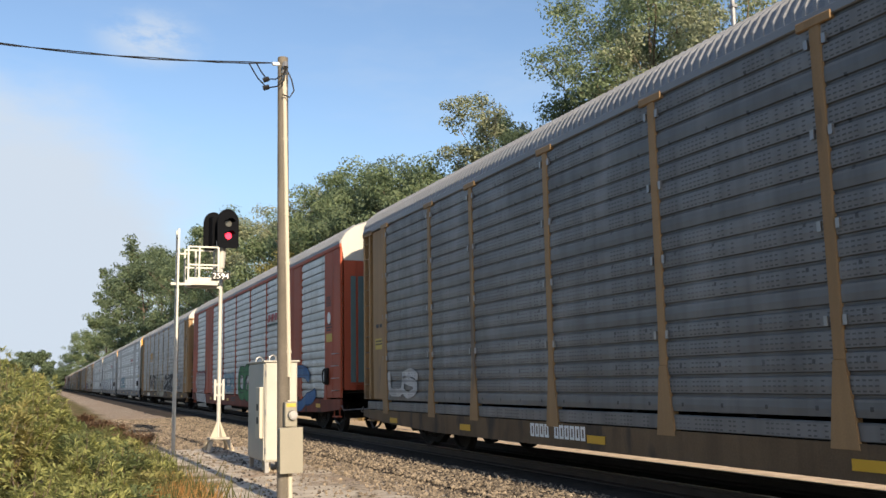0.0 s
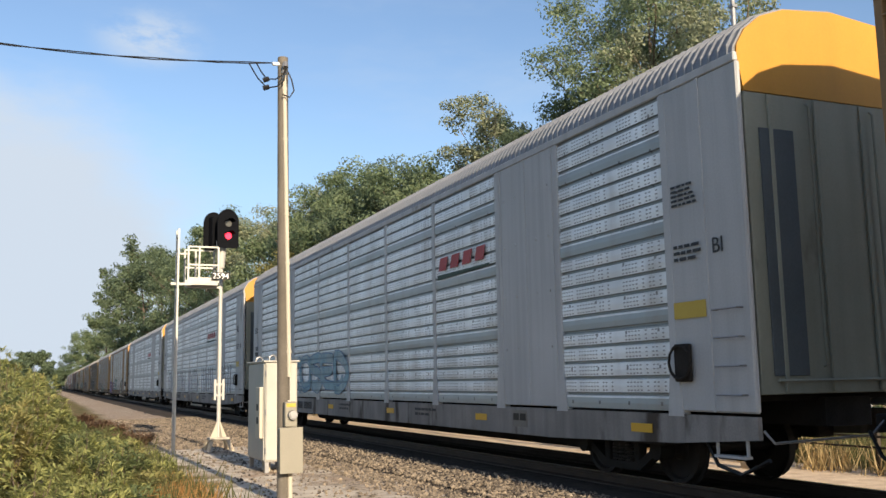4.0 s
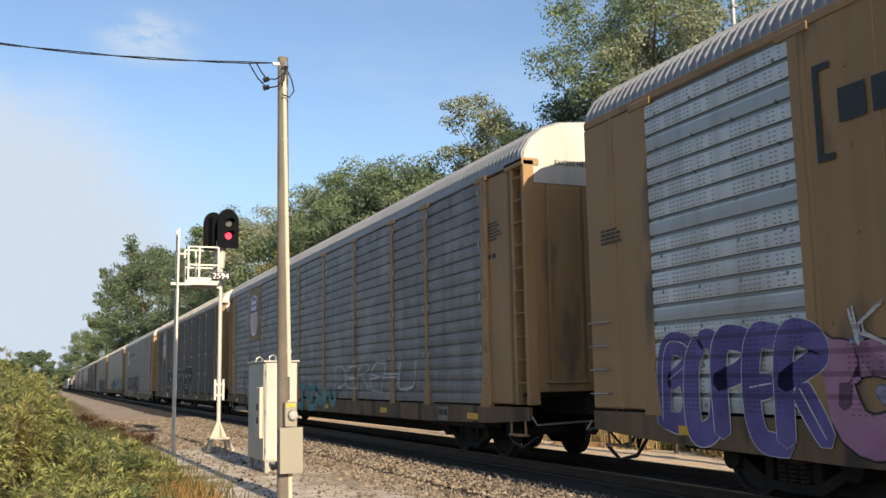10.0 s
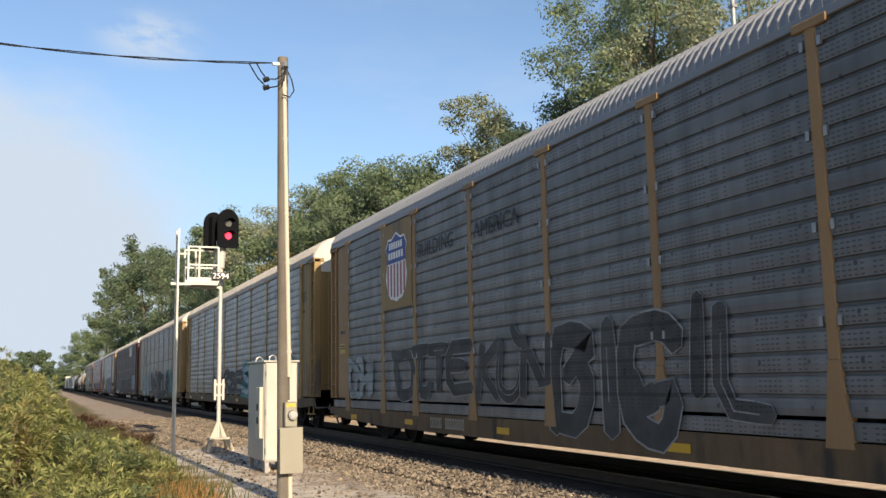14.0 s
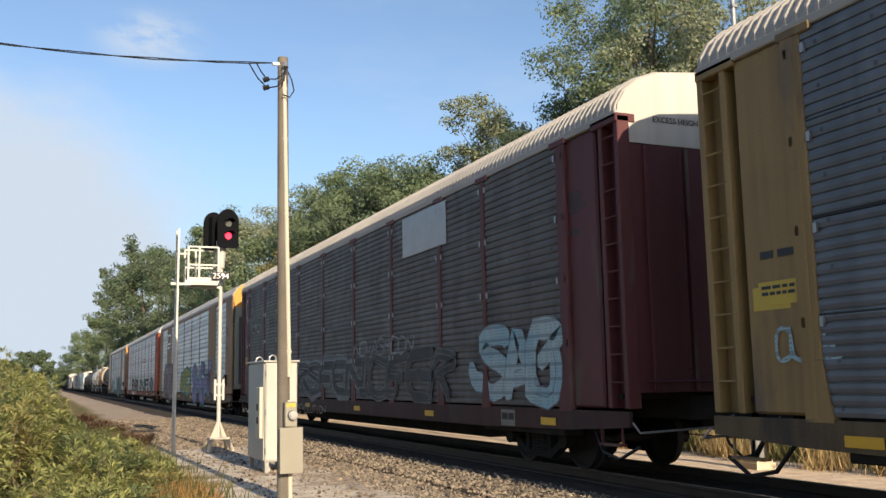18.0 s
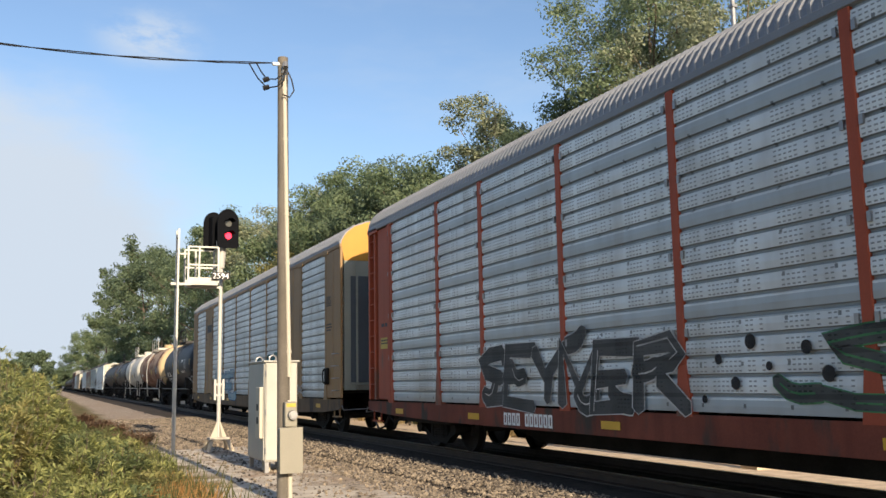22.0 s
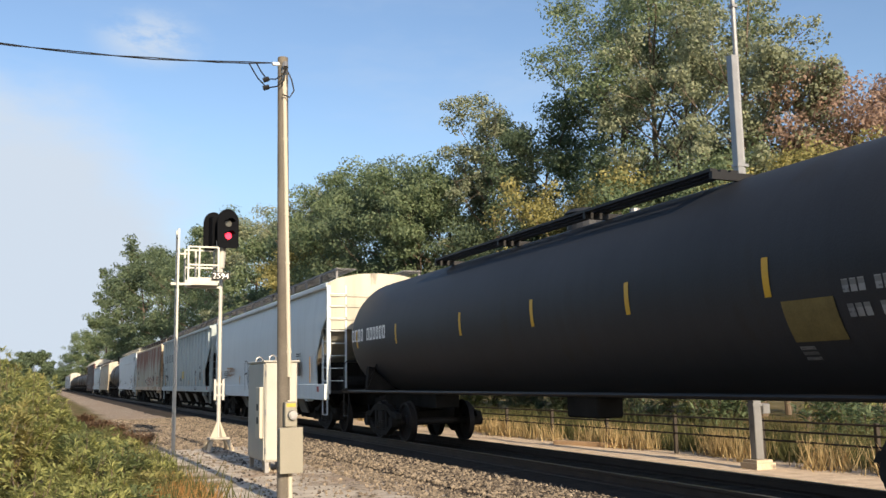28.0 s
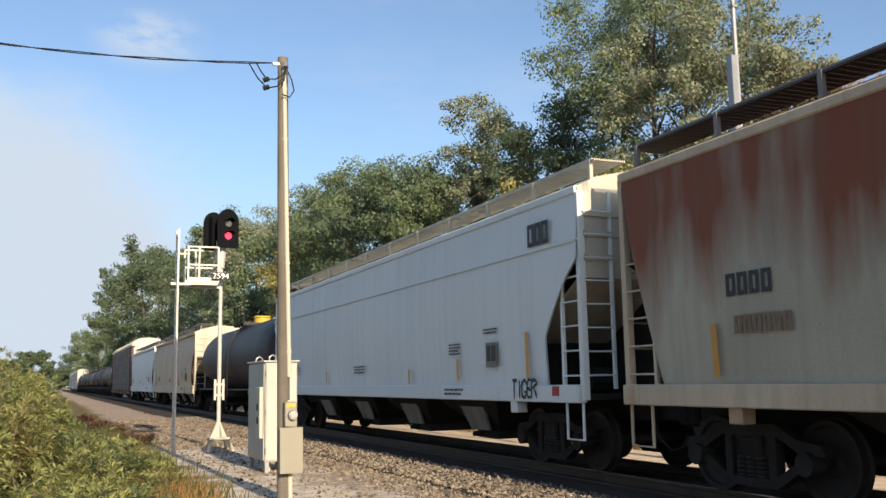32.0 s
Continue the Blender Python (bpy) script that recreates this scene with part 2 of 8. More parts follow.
        return self.add(v, f)

    def poly(self, pts, thick, axis=0):
        """A flat plate: outline pts, pushed by thick along the axis."""
        n = len(pts)
        w = [list(p) for p in pts]
        u = [list(p) for p in pts]
        for p in u:
            p[axis] += thick
        f = [tuple(range(n)), tuple(range(n, 2 * n))[::-1]]
        f += [(k, k + n, (k + 1) % n + n, (k + 1) % n) for k in range(n)]
        return self.add(w + u, f)

    def mesh(self, name, smooth=False):
        me = bpy.data.meshes.new(name)
        me.from_pydata(self.v, [], self.f)
        me.update()
        if smooth:
            me.polygons.foreach_set("use_smooth", [True] * len(me.polygons))
            try:
                me.set_sharp_from_angle(angle=radians(35))
            except AttributeError:
                pass
        return me


def fix_normals(me):
    bm = bmesh.new()
    bm.from_mesh(me)
    bmesh.ops.recalc_face_normals(bm, faces=bm.faces)
    bm.to_mesh(me)
    bm.free()


def part(name, g, material, parent=None, label="", smooth=False, at=None):
    """One mesh object under a thing (or on its own)."""
    me = g if isinstance(g, bpy.types.Mesh) else g.mesh(name, smooth)
    if not isinstance(g, bpy.types.Mesh) and len(me.polygons) < 4000:
        fix_normals(me)
    if not me.materials and material:
        me.materials.append(material)
    ob = new(name, me)
    if parent:
        ob.parent = parent
    if at:
        ob.location = at
    if label:
        ob["label"] = label
    return ob


# ---- ground and track ----
RAIL_Z = -0.19         # top of the rails


def ground_mat():
    m = bpy.data.materials.new("ground")
    m.use_nodes = True
    nt = m.node_tree
    N, L = nt.nodes.new, nt.links.new
    b = nt.nodes["Principled BSDF"]
    b.inputs["Roughness"].default_value = 0.95
    b.inputs["Specular IOR Level"].default_value = 0.1
    tc, sep = N("ShaderNodeTexCoord"), N("ShaderNodeSeparateXYZ")
    L(tc.outputs["Object"], sep.inputs[0])

    def nz(s, d=4.0):
        n = N("ShaderNodeTexNoise")
        n.inputs["Scale"].default_value, n.inputs["Detail"].default_value = s, d
        L(tc.outputs["Object"], n.inputs["Vector"])
        return n.outputs["Fac"]

    def math_(op, a, c):
        x = N("ShaderNodeMath")
        x.operation = op
        for k, v in enumerate((a, c)):
            if isinstance(v, float):
                x.inputs[k].default_value = v
            else:
                L(v, x.inputs[k])
        return x.outputs[0]

    def band(src, lo, hi):
        r = N("ShaderNodeMapRange")
        r.inputs["From Min"].default_value, r.inputs["From Max"].default_value = lo, hi
        L(src, r.inputs["Value"])
        return r.outputs[0]

    def mix(f, a, c):
        x = N("ShaderNodeMix")
        x.data_type = "RGBA"
        L(f, x.inputs["Factor"])
        for s, v in ((6, a), (7, c)):
            if isinstance(v, tuple):
                x.inputs[s].default_value = (*v, 1)
            else:
                L(v, x.inputs[s])
        return x.outputs[2]

    vor = N("ShaderNodeTexVoronoi")
    vor.inputs["Scale"].default_value = 17.0
    L(tc.outputs["Object"], vor.inputs["Vector"])
    vsep = N("ShaderNodeSeparateColor")
    L(vor.outputs["Color"], vsep.inputs[0])
    stone = mix(vsep.outputs[0], (0.17, 0.14, 0.11), (0.52, 0.43, 0.335))
    stone = mix(math_("MULTIPLY", band(nz(0.6), 0.42, 0.62), 0.6), stone, (0.32, 0.225, 0.16))
    soil = mix(band(nz(0.9, 8.0), 0.35, 0.65), (0.10, 0.09, 0.035), (0.2, 0.15, 0.07))
    sand = mix(band(nz(3.0, 8.0), 0.3, 0.7), (0.50, 0.38, 0.27), (0.70, 0.57, 0.42))
    wob = math_("MULTIPLY", math_("SUBTRACT", nz(0.8), 0.5), 1.6)
    x = math_("ADD", sep.outputs["X"], wob)
    col = mix(band(x, 2.5, 3.1), soil, stone)
    col = mix(band(x, 11.6, 12.0), col, sand)
    col = mix(band(x, 14.6, 15.6), col, soil)
    # pale trodden grit round the signal
    pale = mix(band(nz(2.5, 8.0), 0.3, 0.7), (0.42, 0.36, 0.29), (0.66, 0.59, 0.49))
    y = math_("ADD", sep.outputs["Y"], math_("MULTIPLY", wob, 1.2))
    inside = math_("MULTIPLY", math_("MULTIPLY", band(x, 1.9, 2.4), band(x, 5.9, 4.4)), math_("MULTIPLY", band(y, 8.0, 8.6), band(y, 25.4, 24.2)))
    patch = math_("MULTIPLY", inside, band(nz(1.1, 8.0), 0.40, 0.52))
    col = mix(patch, col, pale)
    L(col, b.inputs["Base Color"])
    bp = N("ShaderNodeBump")
    bp.inputs["Strength"].default_value, bp.inputs["Distance"].default_value = 0.45, 0.02
    L(vor.outputs["Distance"], bp.inputs["Height"])
    L(bp.outputs[0], b.inputs["Normal"])
    return m


def smooth_step(a, c, x):
    t = min(1.0, max(0.0, (x - a) / (c - a)))
    return t * t * (3 - 2 * t)


def ground_z(x, y):
    z = -0.40
    z -= 0.26 * smooth_step(7.5, 11.0, x)
    z += 0.5 * smooth_step(15.5, 24.0, x) - 0.35 * smooth_step(2.2, -1.0, x)
    if 1.0 < x < 2.2 or 11 < x < 30 or (2.2 <= x < 5.2 and y > 27):
        z += 0.05 * (noise.noise((x * 0.7, y * 0.5, 3.0)))
    return z


def build_ground():
    xs = sorted({-2600, -1200, -500, -200, -90, -40, -20, -12, -8, -6, -4, *[round(-3 + 0.5 * k, 2) for k in range(58)], 27, 30, 36, 45, 60, 90, 150, 300, 600, 1300, 2600})
    ys = sorted({-2600, -1200, -500, -200, -90, -40, *range(-20, 60, 1), *range(60, 140, 4), 160, 200, 260, 340, 450, 600, 800, 1100, 1500, 2000, 2600, 3600})
    g = G()
    v = [(x, y, ground_z(x, y)) for y in ys for x in xs]
    n = len(xs)
    f = [(j * n + i, j * n + i + 1, (j + 1) * n + i + 1, (j + 1) * n + i) for j in range(len(ys) - 1) for i in range(n - 1)]
    g.add(v, f)
    gm = ground_mat()
    ob = part("ground", g, gm, smooth=True)
    tagged(ob, "gravel and soil ground with a sandy strip beyond the track", "ground", kind="structure")
    # ballast bed under the track
    b = G()
    prof = [(-3.3, -0.42), (-2.7, -0.375), (-1.75, -0.36), (1.75, -0.37), (2.5, -0.55), (3.1, -0.72)]
    yy = [-60 + 2.0 * k for k in range(80)] + [110, 140, 180, 240, 320, 450, 700, 1300]
    rows = []
    for y in yy:
        rows += [(TRACK_X + x + 0.12 * noise.noise((x, y * 0.6, 9)), y, z + 0.02 * noise.noise((x * 2, y * 0.9, 1))) for x, z in prof]
    k = len(prof)
    b.add(rows, [(j * k + i, j * k + i + 1, (j + 1) * k + i + 1, (j + 1) * k + i) for j in range(len(yy) - 1) for i in range(k - 1)])
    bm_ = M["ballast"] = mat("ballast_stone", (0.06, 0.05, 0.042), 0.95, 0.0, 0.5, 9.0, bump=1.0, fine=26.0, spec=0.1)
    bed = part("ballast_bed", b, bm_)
    tagged(bed, "grey-brown crushed stone ballast bed under the rails", "ballast", kind="structure")
    # loose stones
    rnd = np.random.RandomState(4)
    cnt = 42000
    y = 7.5 + 40 * rnd.rand(cnt) ** 1.7
    x = 2.9 + 4.1 * rnd.rand(cnt)
    keep = (x > 2.6 + 0.5 * rnd.rand(cnt)) & ~((y < 24.5) & (x < 4.8) & (rnd.rand(cnt) < 0.88))
    x, y = x[keep], y[keep]
    base = np.array([(1, 0, 0), (-1, 0, 0), (0, 1, 0), (0, -1, 0), (0, 0, 1), (0, 0, -1)], float)
    tri = [(0, 2, 4), (2, 1, 4), (1, 3, 4), (3, 0, 4), (2, 0, 5), (1, 2, 5), (3, 1, 5), (0, 3, 5)]
    s = G()
    for i in range(len(x)):
        r = 0.013 + 0.03 * rnd.rand() ** 1.6
        p = base * (r * (0.6 + 0.7 * rnd.rand(6, 1))) + rnd.randn(6, 3) * r * 0.22
        a = rnd.rand() * 6.28
        c, d = math.cos(a), math.sin(a)
        z = max(ground_z(x[i], y[i]), -0.37 if x[i] > 5.6 else -9) + r * 0.25
        s.add([(x[i] + q[0] * c - q[1] * d, y[i] + q[0] * d + q[1] * c, z + q[2] * 0.8) for q in p], tri)
    me = s.mesh("ballast_stones")
    sm = bpy.data.materials.new("loose_stone")
    sm.use_nodes = True
    nt = sm.node_tree
    geo, rp = nt.nodes.new("ShaderNodeNewGeometry"), nt.nodes.new("ShaderNodeValToRGB")
    rp.color_ramp.elements[0].color, rp.color_ramp.elements[1].color = (0.04, 0.032, 0.026, 1), (0.29, 0.235, 0.17, 1)
    nt.links.new(geo.outputs["Random Per Island"], rp.inputs[0])
    nt.links.new(rp.outputs[0], nt.nodes["Principled BSDF"].inputs["Base Color"])
    nt.nodes["Principled BSDF"].inputs["Roughness"].default_value = 0.9
    st = part("ballast_stones", me, sm)
    tagged(st, "loose grey and tan crushed stones beside the track", "gravel", kind="stuff")


def build_track():
    tr = new("railway_track")
    tr.location = (TRACK_X, 0, RAIL_Z)
    tagged(tr, "steel rails on dark weathered wooden ties", "track", kind="structure")
    prof = [(-0.075, -0.17), (0.075, -0.17), (0.07, -0.155), (0.012, -0.13), (0.012, -0.045), (0.036, -0.035), (0.036, -0.004), (0.03, 0.0), (-0.03, 0.0), (-0.036, -0.004), (-0.036, -0.035), (-0.012, -0.045), (-0.012, -0.13), (-0.07, -0.155)]
    for sx in (-0.754, 0.754):
        g = G()
        n = len(prof)
        ya, yb = -80, 1300
        g.add([(sx + x, ya, z) for x, z in prof] + [(sx + x, yb, z) for x, z in prof], [(i, (i + 1) % n, n + (i + 1) % n, n + i) for i in range(n)])
        part("rail", g, M["rail"], tr)
        h = G()
        h.box(sx - 0.03, sx + 0.03, ya, yb, 0.0005, 0.004)
        part("rail_head", h, M["rail_head"], tr, "bright worn running surface")
    tie = G().box(-1.3, 1.3, -0.115, 0.115, -0.35, -0.172, 0.012).mesh("tie")
    fix_normals(tie)
    for k in range(120):
        part("tie", tie, M["tie"], tr, at=(random.uniform(-0.03, 0.03), 3 + 0.53 * k, random.uniform(-0.008, 0.004)))
    g = G()
    for k in range(1400):
        y = 3 + 0.53 * (120 + k)
        g.box(-1.3, 1.3, y - 0.115, y + 0.115, -0.3, -0.172)
    for k in range(130):
        y = 3 - 0.53 * (k + 1)
        g.box(-1.3, 1.3, y - 0.115, y + 0.115, -0.3, -0.172)
    tagged(part("far_ties", g, M["tie"], tr), kind="stuff")


build_ground()
build_track()


# ---- plants ----
def quads_mesh(name, q):
    """A mesh from an array (n, 4, 3) of quads."""
    n = len(q)
    me = bpy.data.meshes.new(name)
    me.vertices.add(n * 4)
    me.vertices.foreach_set("co", q.reshape(-1).astype(np.float32))
    me.loops.add(n * 4)
    me.loops.foreach_set("vertex_index", np.arange(n * 4, dtype=np.int32))
    me.polygons.add(n)
    me.polygons.foreach_set("loop_start", np.arange(0, n * 4, 4, dtype=np.int32))
    me.update(calc_edges=True)
    return me


def facing_leaves(rnd, centres, out, size, slim=0.36, wild=0.5, up=0.3):
    """Pointed leaves at the centres, facing roughly the way out."""
    n = len(centres)
    f = out / (np.linalg.norm(out, axis=1)[:, None] + 1e-6) + rnd.randn(n, 3) * wild
    f[:, 2] += up
    f /= np.linalg.norm(f, axis=1)[:, None]
    a = np.cross(f, rnd.randn(n, 3))
    a /= np.linalg.norm(a, axis=1)[:, None] + 1e-9
    c = np.cross(f, a)
    s = size * (0.6 + 0.8 * rnd.rand(n, 1))
    w = s * slim
    return np.stack([centres - a * s * 0.5, centres + c * w, centres + a * s * 0.5, centres - c * w], axis=1)


def lance_leaves(rnd, base, way, size, slim=0.12):
    """Narrow leaves that spring from base along way and hang a little at the tip."""
    n = len(base)
    way = way / (np.linalg.norm(way, axis=1)[:, None] + 1e-6)
    s = size * (0.65 + 0.7 * rnd.rand(n, 1))
    side = np.cross(way, np.array([0.0, 0.0, 1.0]) + rnd.randn(n, 3) * 0.35)
    side /= np.linalg.norm(side, axis=1)[:, None] + 1e-6
    mid = base + way * s * 0.45
    tip = base + way * s
    tip[:, 2] -= 0.18 * s[:, 0]
    return np.stack([base, mid + side * s * slim, tip, mid - side * s * slim], axis=1)


def tree(x, y, h, r, m, seed, leaves=26000, leaf=0.15, boughs=22, bare=0.14, label="", name="broadleaf_tree", airy=1.0):
    """Trunk, rising boughs with side twigs, and leaves in clumps about the outer boughs."""
    rnd = np.random.RandomState(seed)
    t = new(name)
    t.location = (x, y, ground_z(x, y) - 0.1)
    tagged(t, label or "tall broadleaf tree with dense dull green foliage", "tree", "trees along the track")
    g = G()
    tr = 0.0105 * h
    lean, wave = rnd.randn(2) * 0.05 * h, rnd.rand(2) * 6.28
    K = 9

    def stem(f):
        return np.array([lean[0] * f * f + 0.02 * h * math.sin(3 * f + wave[0]), lean[1] * f * f + 0.02 * h * math.sin(3 * f + wave[1]), 0.95 * h * f])
    path = [stem(k / K) for k in range(K + 1)]
    for k in range(K):
        g.cyl(path[k], path[k + 1], tr * (1.02 - 0.94 * k / K), tr * (1.02 - 0.94 * (k + 1) / K), n=8, cap=False)
    clumps = [(*(stem(0.86 + 0.03 * k) + rnd.randn(3) * 0.12 * r), 1.0) for k in range(6)]
    for i in range(boughs):
        f = (i + rnd.rand()) / boughs
        wide = min(1.0, 0.62 + 0.8 * f) * (1.0 if f < 0.6 else math.sqrt(max(0.3, 1 - ((f - 0.6) / 0.47) ** 2)))
        reach = r * wide * (0.72 + 0.42 * rnd.rand())
        a = i * 2.4 + rnd.rand() * 0.9
        s = stem(bare + (0.80 - bare) * f)
        rise = reach * (0.35 + 0.6 * rnd.rand()) + (0.13 * h * rnd.rand() if f > 0.5 else 0)
        tip = s + np.array([math.cos(a) * reach, math.sin(a) * reach, rise])
        tip[2] = min(tip[2], h * (0.94 + 0.07 * rnd.rand()))
        mid = s * 0.45 + tip * 0.55 + np.array([0, 0, -0.08 * reach])
        b = tr * (0.5 - 0.32 * f)
        g.cyl(s, mid, b, b * 0.6, n=6, cap=False).cyl(mid, tip, b * 0.6, b * 0.15, n=5, cap=False)
        for u in (0.3, 0.55, 0.8, 1.0):
            clumps.append((*(mid + (tip - mid) * u + rnd.randn(3) * 0.1 * reach), 1.0 - 0.25 * u))
        for q in range(4):
            o = mid + (tip - mid) * (0.15 + 0.75 * rnd.rand())
            e = rnd.randn(3)
            e = e / np.linalg.norm(e) * reach * (0.28 + 0.2 * rnd.rand())
            e[2] = abs(e[2]) * 0.8
            g.cyl(o, o + e, b * 0.3, b * 0.08, n=4, cap=False)
            clumps.append((*(o + e), 0.85))
            if q < 2:
                clumps.append((*(o + e * 0.5), 0.7))
    part("trunk", g, M["bark"], t)
    c = np.array(clumps)
    size = c[:, 3] * 0.21 * r ** 0.75 * airy * (0.7 + 0.6 * rnd.rand(len(c)))
    w = size ** 2
    pick = rnd.choice(len(c), leaves, p=w / w.sum())
    d = rnd.randn(leaves, 3)
    d /= np.linalg.norm(d, axis=1)[:, None]
    off = d * (size[pick] * (0.35 + 0.8 * rnd.rand(leaves) ** 0.7))[:, None] * np.array([1.15, 1.15, 0.8])
    part("crown", quads_mesh("crown", facing_leaves(rnd, c[pick, :3] + off, d, leaf)), M[m], t)
    return t


def shrub(x, y, h, r, m, seed, n=1500, leaf=0.11, label="leafy green shrub beside the track", name="shrub"):
    """Stems with rosettes of narrow hanging leaves."""
    rnd = np.random.RandomState(seed)
    t = new(name)
    t.location = (x, y, ground_z(x, y))
    tagged(t, label, "shrub", "shrubs beside the track")
    g = G()
    nodes, aim = [], []
    stems, per = 22, 9
    for k in range(stems):
        a, q = rnd.rand() * 6.28, rnd.rand() ** 0.55
        tip = np.array([math.cos(a) * r * q, math.sin(a) * r * q, h * (0.62 + 0.38 * rnd.rand()) * (1.04 - 0.4 * q)])
        foot = tip * np.array([0.2, 0.2, 0])
        g.cyl(foot, tip, 0.014, 0.004, n=5, cap=False)
        for u in np.linspace(0.3, 1.0, per):
            p = foot + (tip - foot) * u + rnd.randn(3) * np.array([r, r, h * 0.6]) * 0.07
            nodes.append(p)
            aim.append((math.cos(a) * 0.4, math.sin(a) * 0.4, 0.25 + 0.5 * (u > 0.9)))
    part("stem", g, M["bark"], t)
    nodes, aim = np.array(nodes), np.array(aim)
    k = rnd.randint(0, len(nodes), n)
    way = aim[k] + rnd.randn(n, 3) * np.array([0.8, 0.8, 0.35])
    base = nodes[k] + rnd.randn(n, 3) * leaf * 0.25
    base[:, 2] = np.maximum(base[:, 2], 0.03)
    part("foliage", quads_mesh("foliage", lance_leaves(rnd, base, way, leaf)), M[m], t)
    return t


def grass_patch(name, pts, h, m, seed, label):
    rnd = np.random.RandomState(seed)
    n = len(pts)
    a = rnd.rand(n) * 6.28
    w = 0.008 + 0.01 * rnd.rand(n)
    hh = h * (0.4 + 0.9 * rnd.rand(n))
    lean = rnd.randn(n, 2) * 0.3 * hh[:, None]
    dx, dy = np.cos(a) * w, np.sin(a) * w
    b0 = pts + np.stack([dx, dy, np.zeros(n)], 1)
    b1 = pts - np.stack([dx, dy, np.zeros(n)], 1)
    tip = pts + np.concatenate([lean, hh[:, None]], 1)
    tip2 = tip + np.stack([dx, dy, np.zeros(n)], 1) * 0.25
    ob = part(name, quads_mesh(name, np.stack([b0, b1, tip, tip2], 1)), M[m])
    return tagged(ob, label, "grass", kind="stuff")


def build_trees():
    # tall pair and their neighbours beyond the track
    rows = [
        (13.5, 470.0, 16.0, 6.5, "leaf_dark", 33, ""), (13.5, 349.0, 19.0, 6.5, "leaf", 32, ""), (13.5, 251.0, 19.9, 5.5, "leaf", 31, ""),
        (14.5, 200.0, 24.4, 4.2, "leaf_dark", 30, ""), (14.2, 160.0, 23.2, 4.8, "leaf_dark", 29, ""), (13.8, 132.0, 20.6, 4.8, "leaf_dark", 28, ""),
        (14.8, 116.0, 18.8, 4.6, "leaf_dark", 27, ""), (15.2, 102.0, 17.6, 4.2, "leaf", 26, ""), (15.2, 88.0, 17.9, 3.5, "leaf", 25, ""),
        (15.2, 78.0, 16.0, 3.3, "leaf_pale", 24, "tree with pale dusty green foliage"), (15.2, 69.0, 13.7, 3.2, "leaf", 23, ""),
        (16.9, 63.0, 15.8, 2.9, "leaf_pale", 22, "tree with pale dusty green foliage"), (16.8, 57.5, 15.7, 3.0, "leaf", 21, ""),
        (15.6, 58.5, 12.4, 2.8, "leaf_yellow", 20, "broadleaf tree with yellow-green leaves"), (16.5, 52.0, 14.7, 3.0, "leaf", 19, ""),
        (16.8, 47.0, 13.4, 3.0, "leaf_dark", 18, ""), (16.5, 42.0, 12.0, 2.6, "leaf", 17, ""), (18.5, 42.5, 12.9, 2.8, "leaf_dark", 16, ""),
        (18.9, 38.6, 15.0, 2.3, "leaf_pale", 15, "slender tree with pale silvery foliage"), (19.7, 36.0, 14.0, 2.6, "leaf_dark", 14, ""),
        (22.7, 34.0, 18.6, 2.9, "leaf", 11, "tall broadleaf tree with dull green foliage and gaps"),
        (22.4, 31.0, 18.4, 3.4, "leaf", 12, "tall broadleaf tree with dull green foliage and gaps"),
        (22.7, 28.0, 16.6, 2.9, "leaf_pale", 13, "tall thin-leaved tree with pale grey-green foliage"),
        (22.7, 25.2, 14.8, 2.7, "leaf_pale", 9, "tall thin-leaved tree with pale grey-green foliage"), (22.9, 23.2, 13.2, 2.1, "leaf_pale", 8, "tall thin-leaved tree with pale grey-green foliage"), (23.6, 25.0, 9.8, 2.6, "leaf", 10, ""),
        (24.5, 22.0, 11.0, 3.0, "leaf_red", 7, "broadleaf tree with leaves turning rusty red"),
        (20.6, 21.0, 7.8, 2.8, "leaf_yellow", 6, "lower tree with yellowing leaves"), (19.6, 25.0, 8.2, 2.8, "leaf", 5, ""),
        (19.0, 30.0, 8.6, 2.8, "leaf_yellow", 4, "lower tree with yellowing leaves"), (18.6, 36.0, 8.0, 2.8, "leaf_dark", 3, ""),
        (17.6, 47.0, 8.0, 3.0, "leaf_dark", 2, ""), (16.5, 60.0, 8.0, 3.0, "leaf_dark", 1, ""), (15.5, 76.0, 9.0, 3.2, "leaf_dark", 34, ""),
    ]
    for x, y, h, r, m, s, lab in rows:
        pale = m == "leaf_pale"
        if y < 64:
            tree(x, y, h * (1.06 if y < 50 else 1.0), r * 1.15, m, s, 24000 if pale else 38000, 0.125 if y < 46 else 0.15, 30, label=lab, airy=0.95 if pale else 1.2)
        else:
            tree(x, y, h * 1.06, r * 1.15, m, s, 22000, 0.2 if y < 130 else 0.34, 24, label=lab, airy=1.3)
    for k, (x, y, h, r) in enumerate([(-3.1, 300, 12.0, 5.0), (5.8, 420, 8.4, 6.0), (-10.2, 260, 8.2, 4.0), (-9.3, 330, 10.8, 4.0), (10.5, 520, 8.0, 7.0)]):
        tree(x, y, h, r, "leaf_dark", 50 + k, 9000, 0.6, 20, 0.06, "distant broadleaf tree with hazy green foliage", airy=1.5)
    # unseen blocker added behind the camera; its shade falls on the nearest shrubs
    tree(-0.75, -2.2, 6.3, 0.95, "leaf", 61, 12000, 0.11, 16, 0.5, "small unseen leafy tree added behind the viewpoint for its shade", airy=1.3)


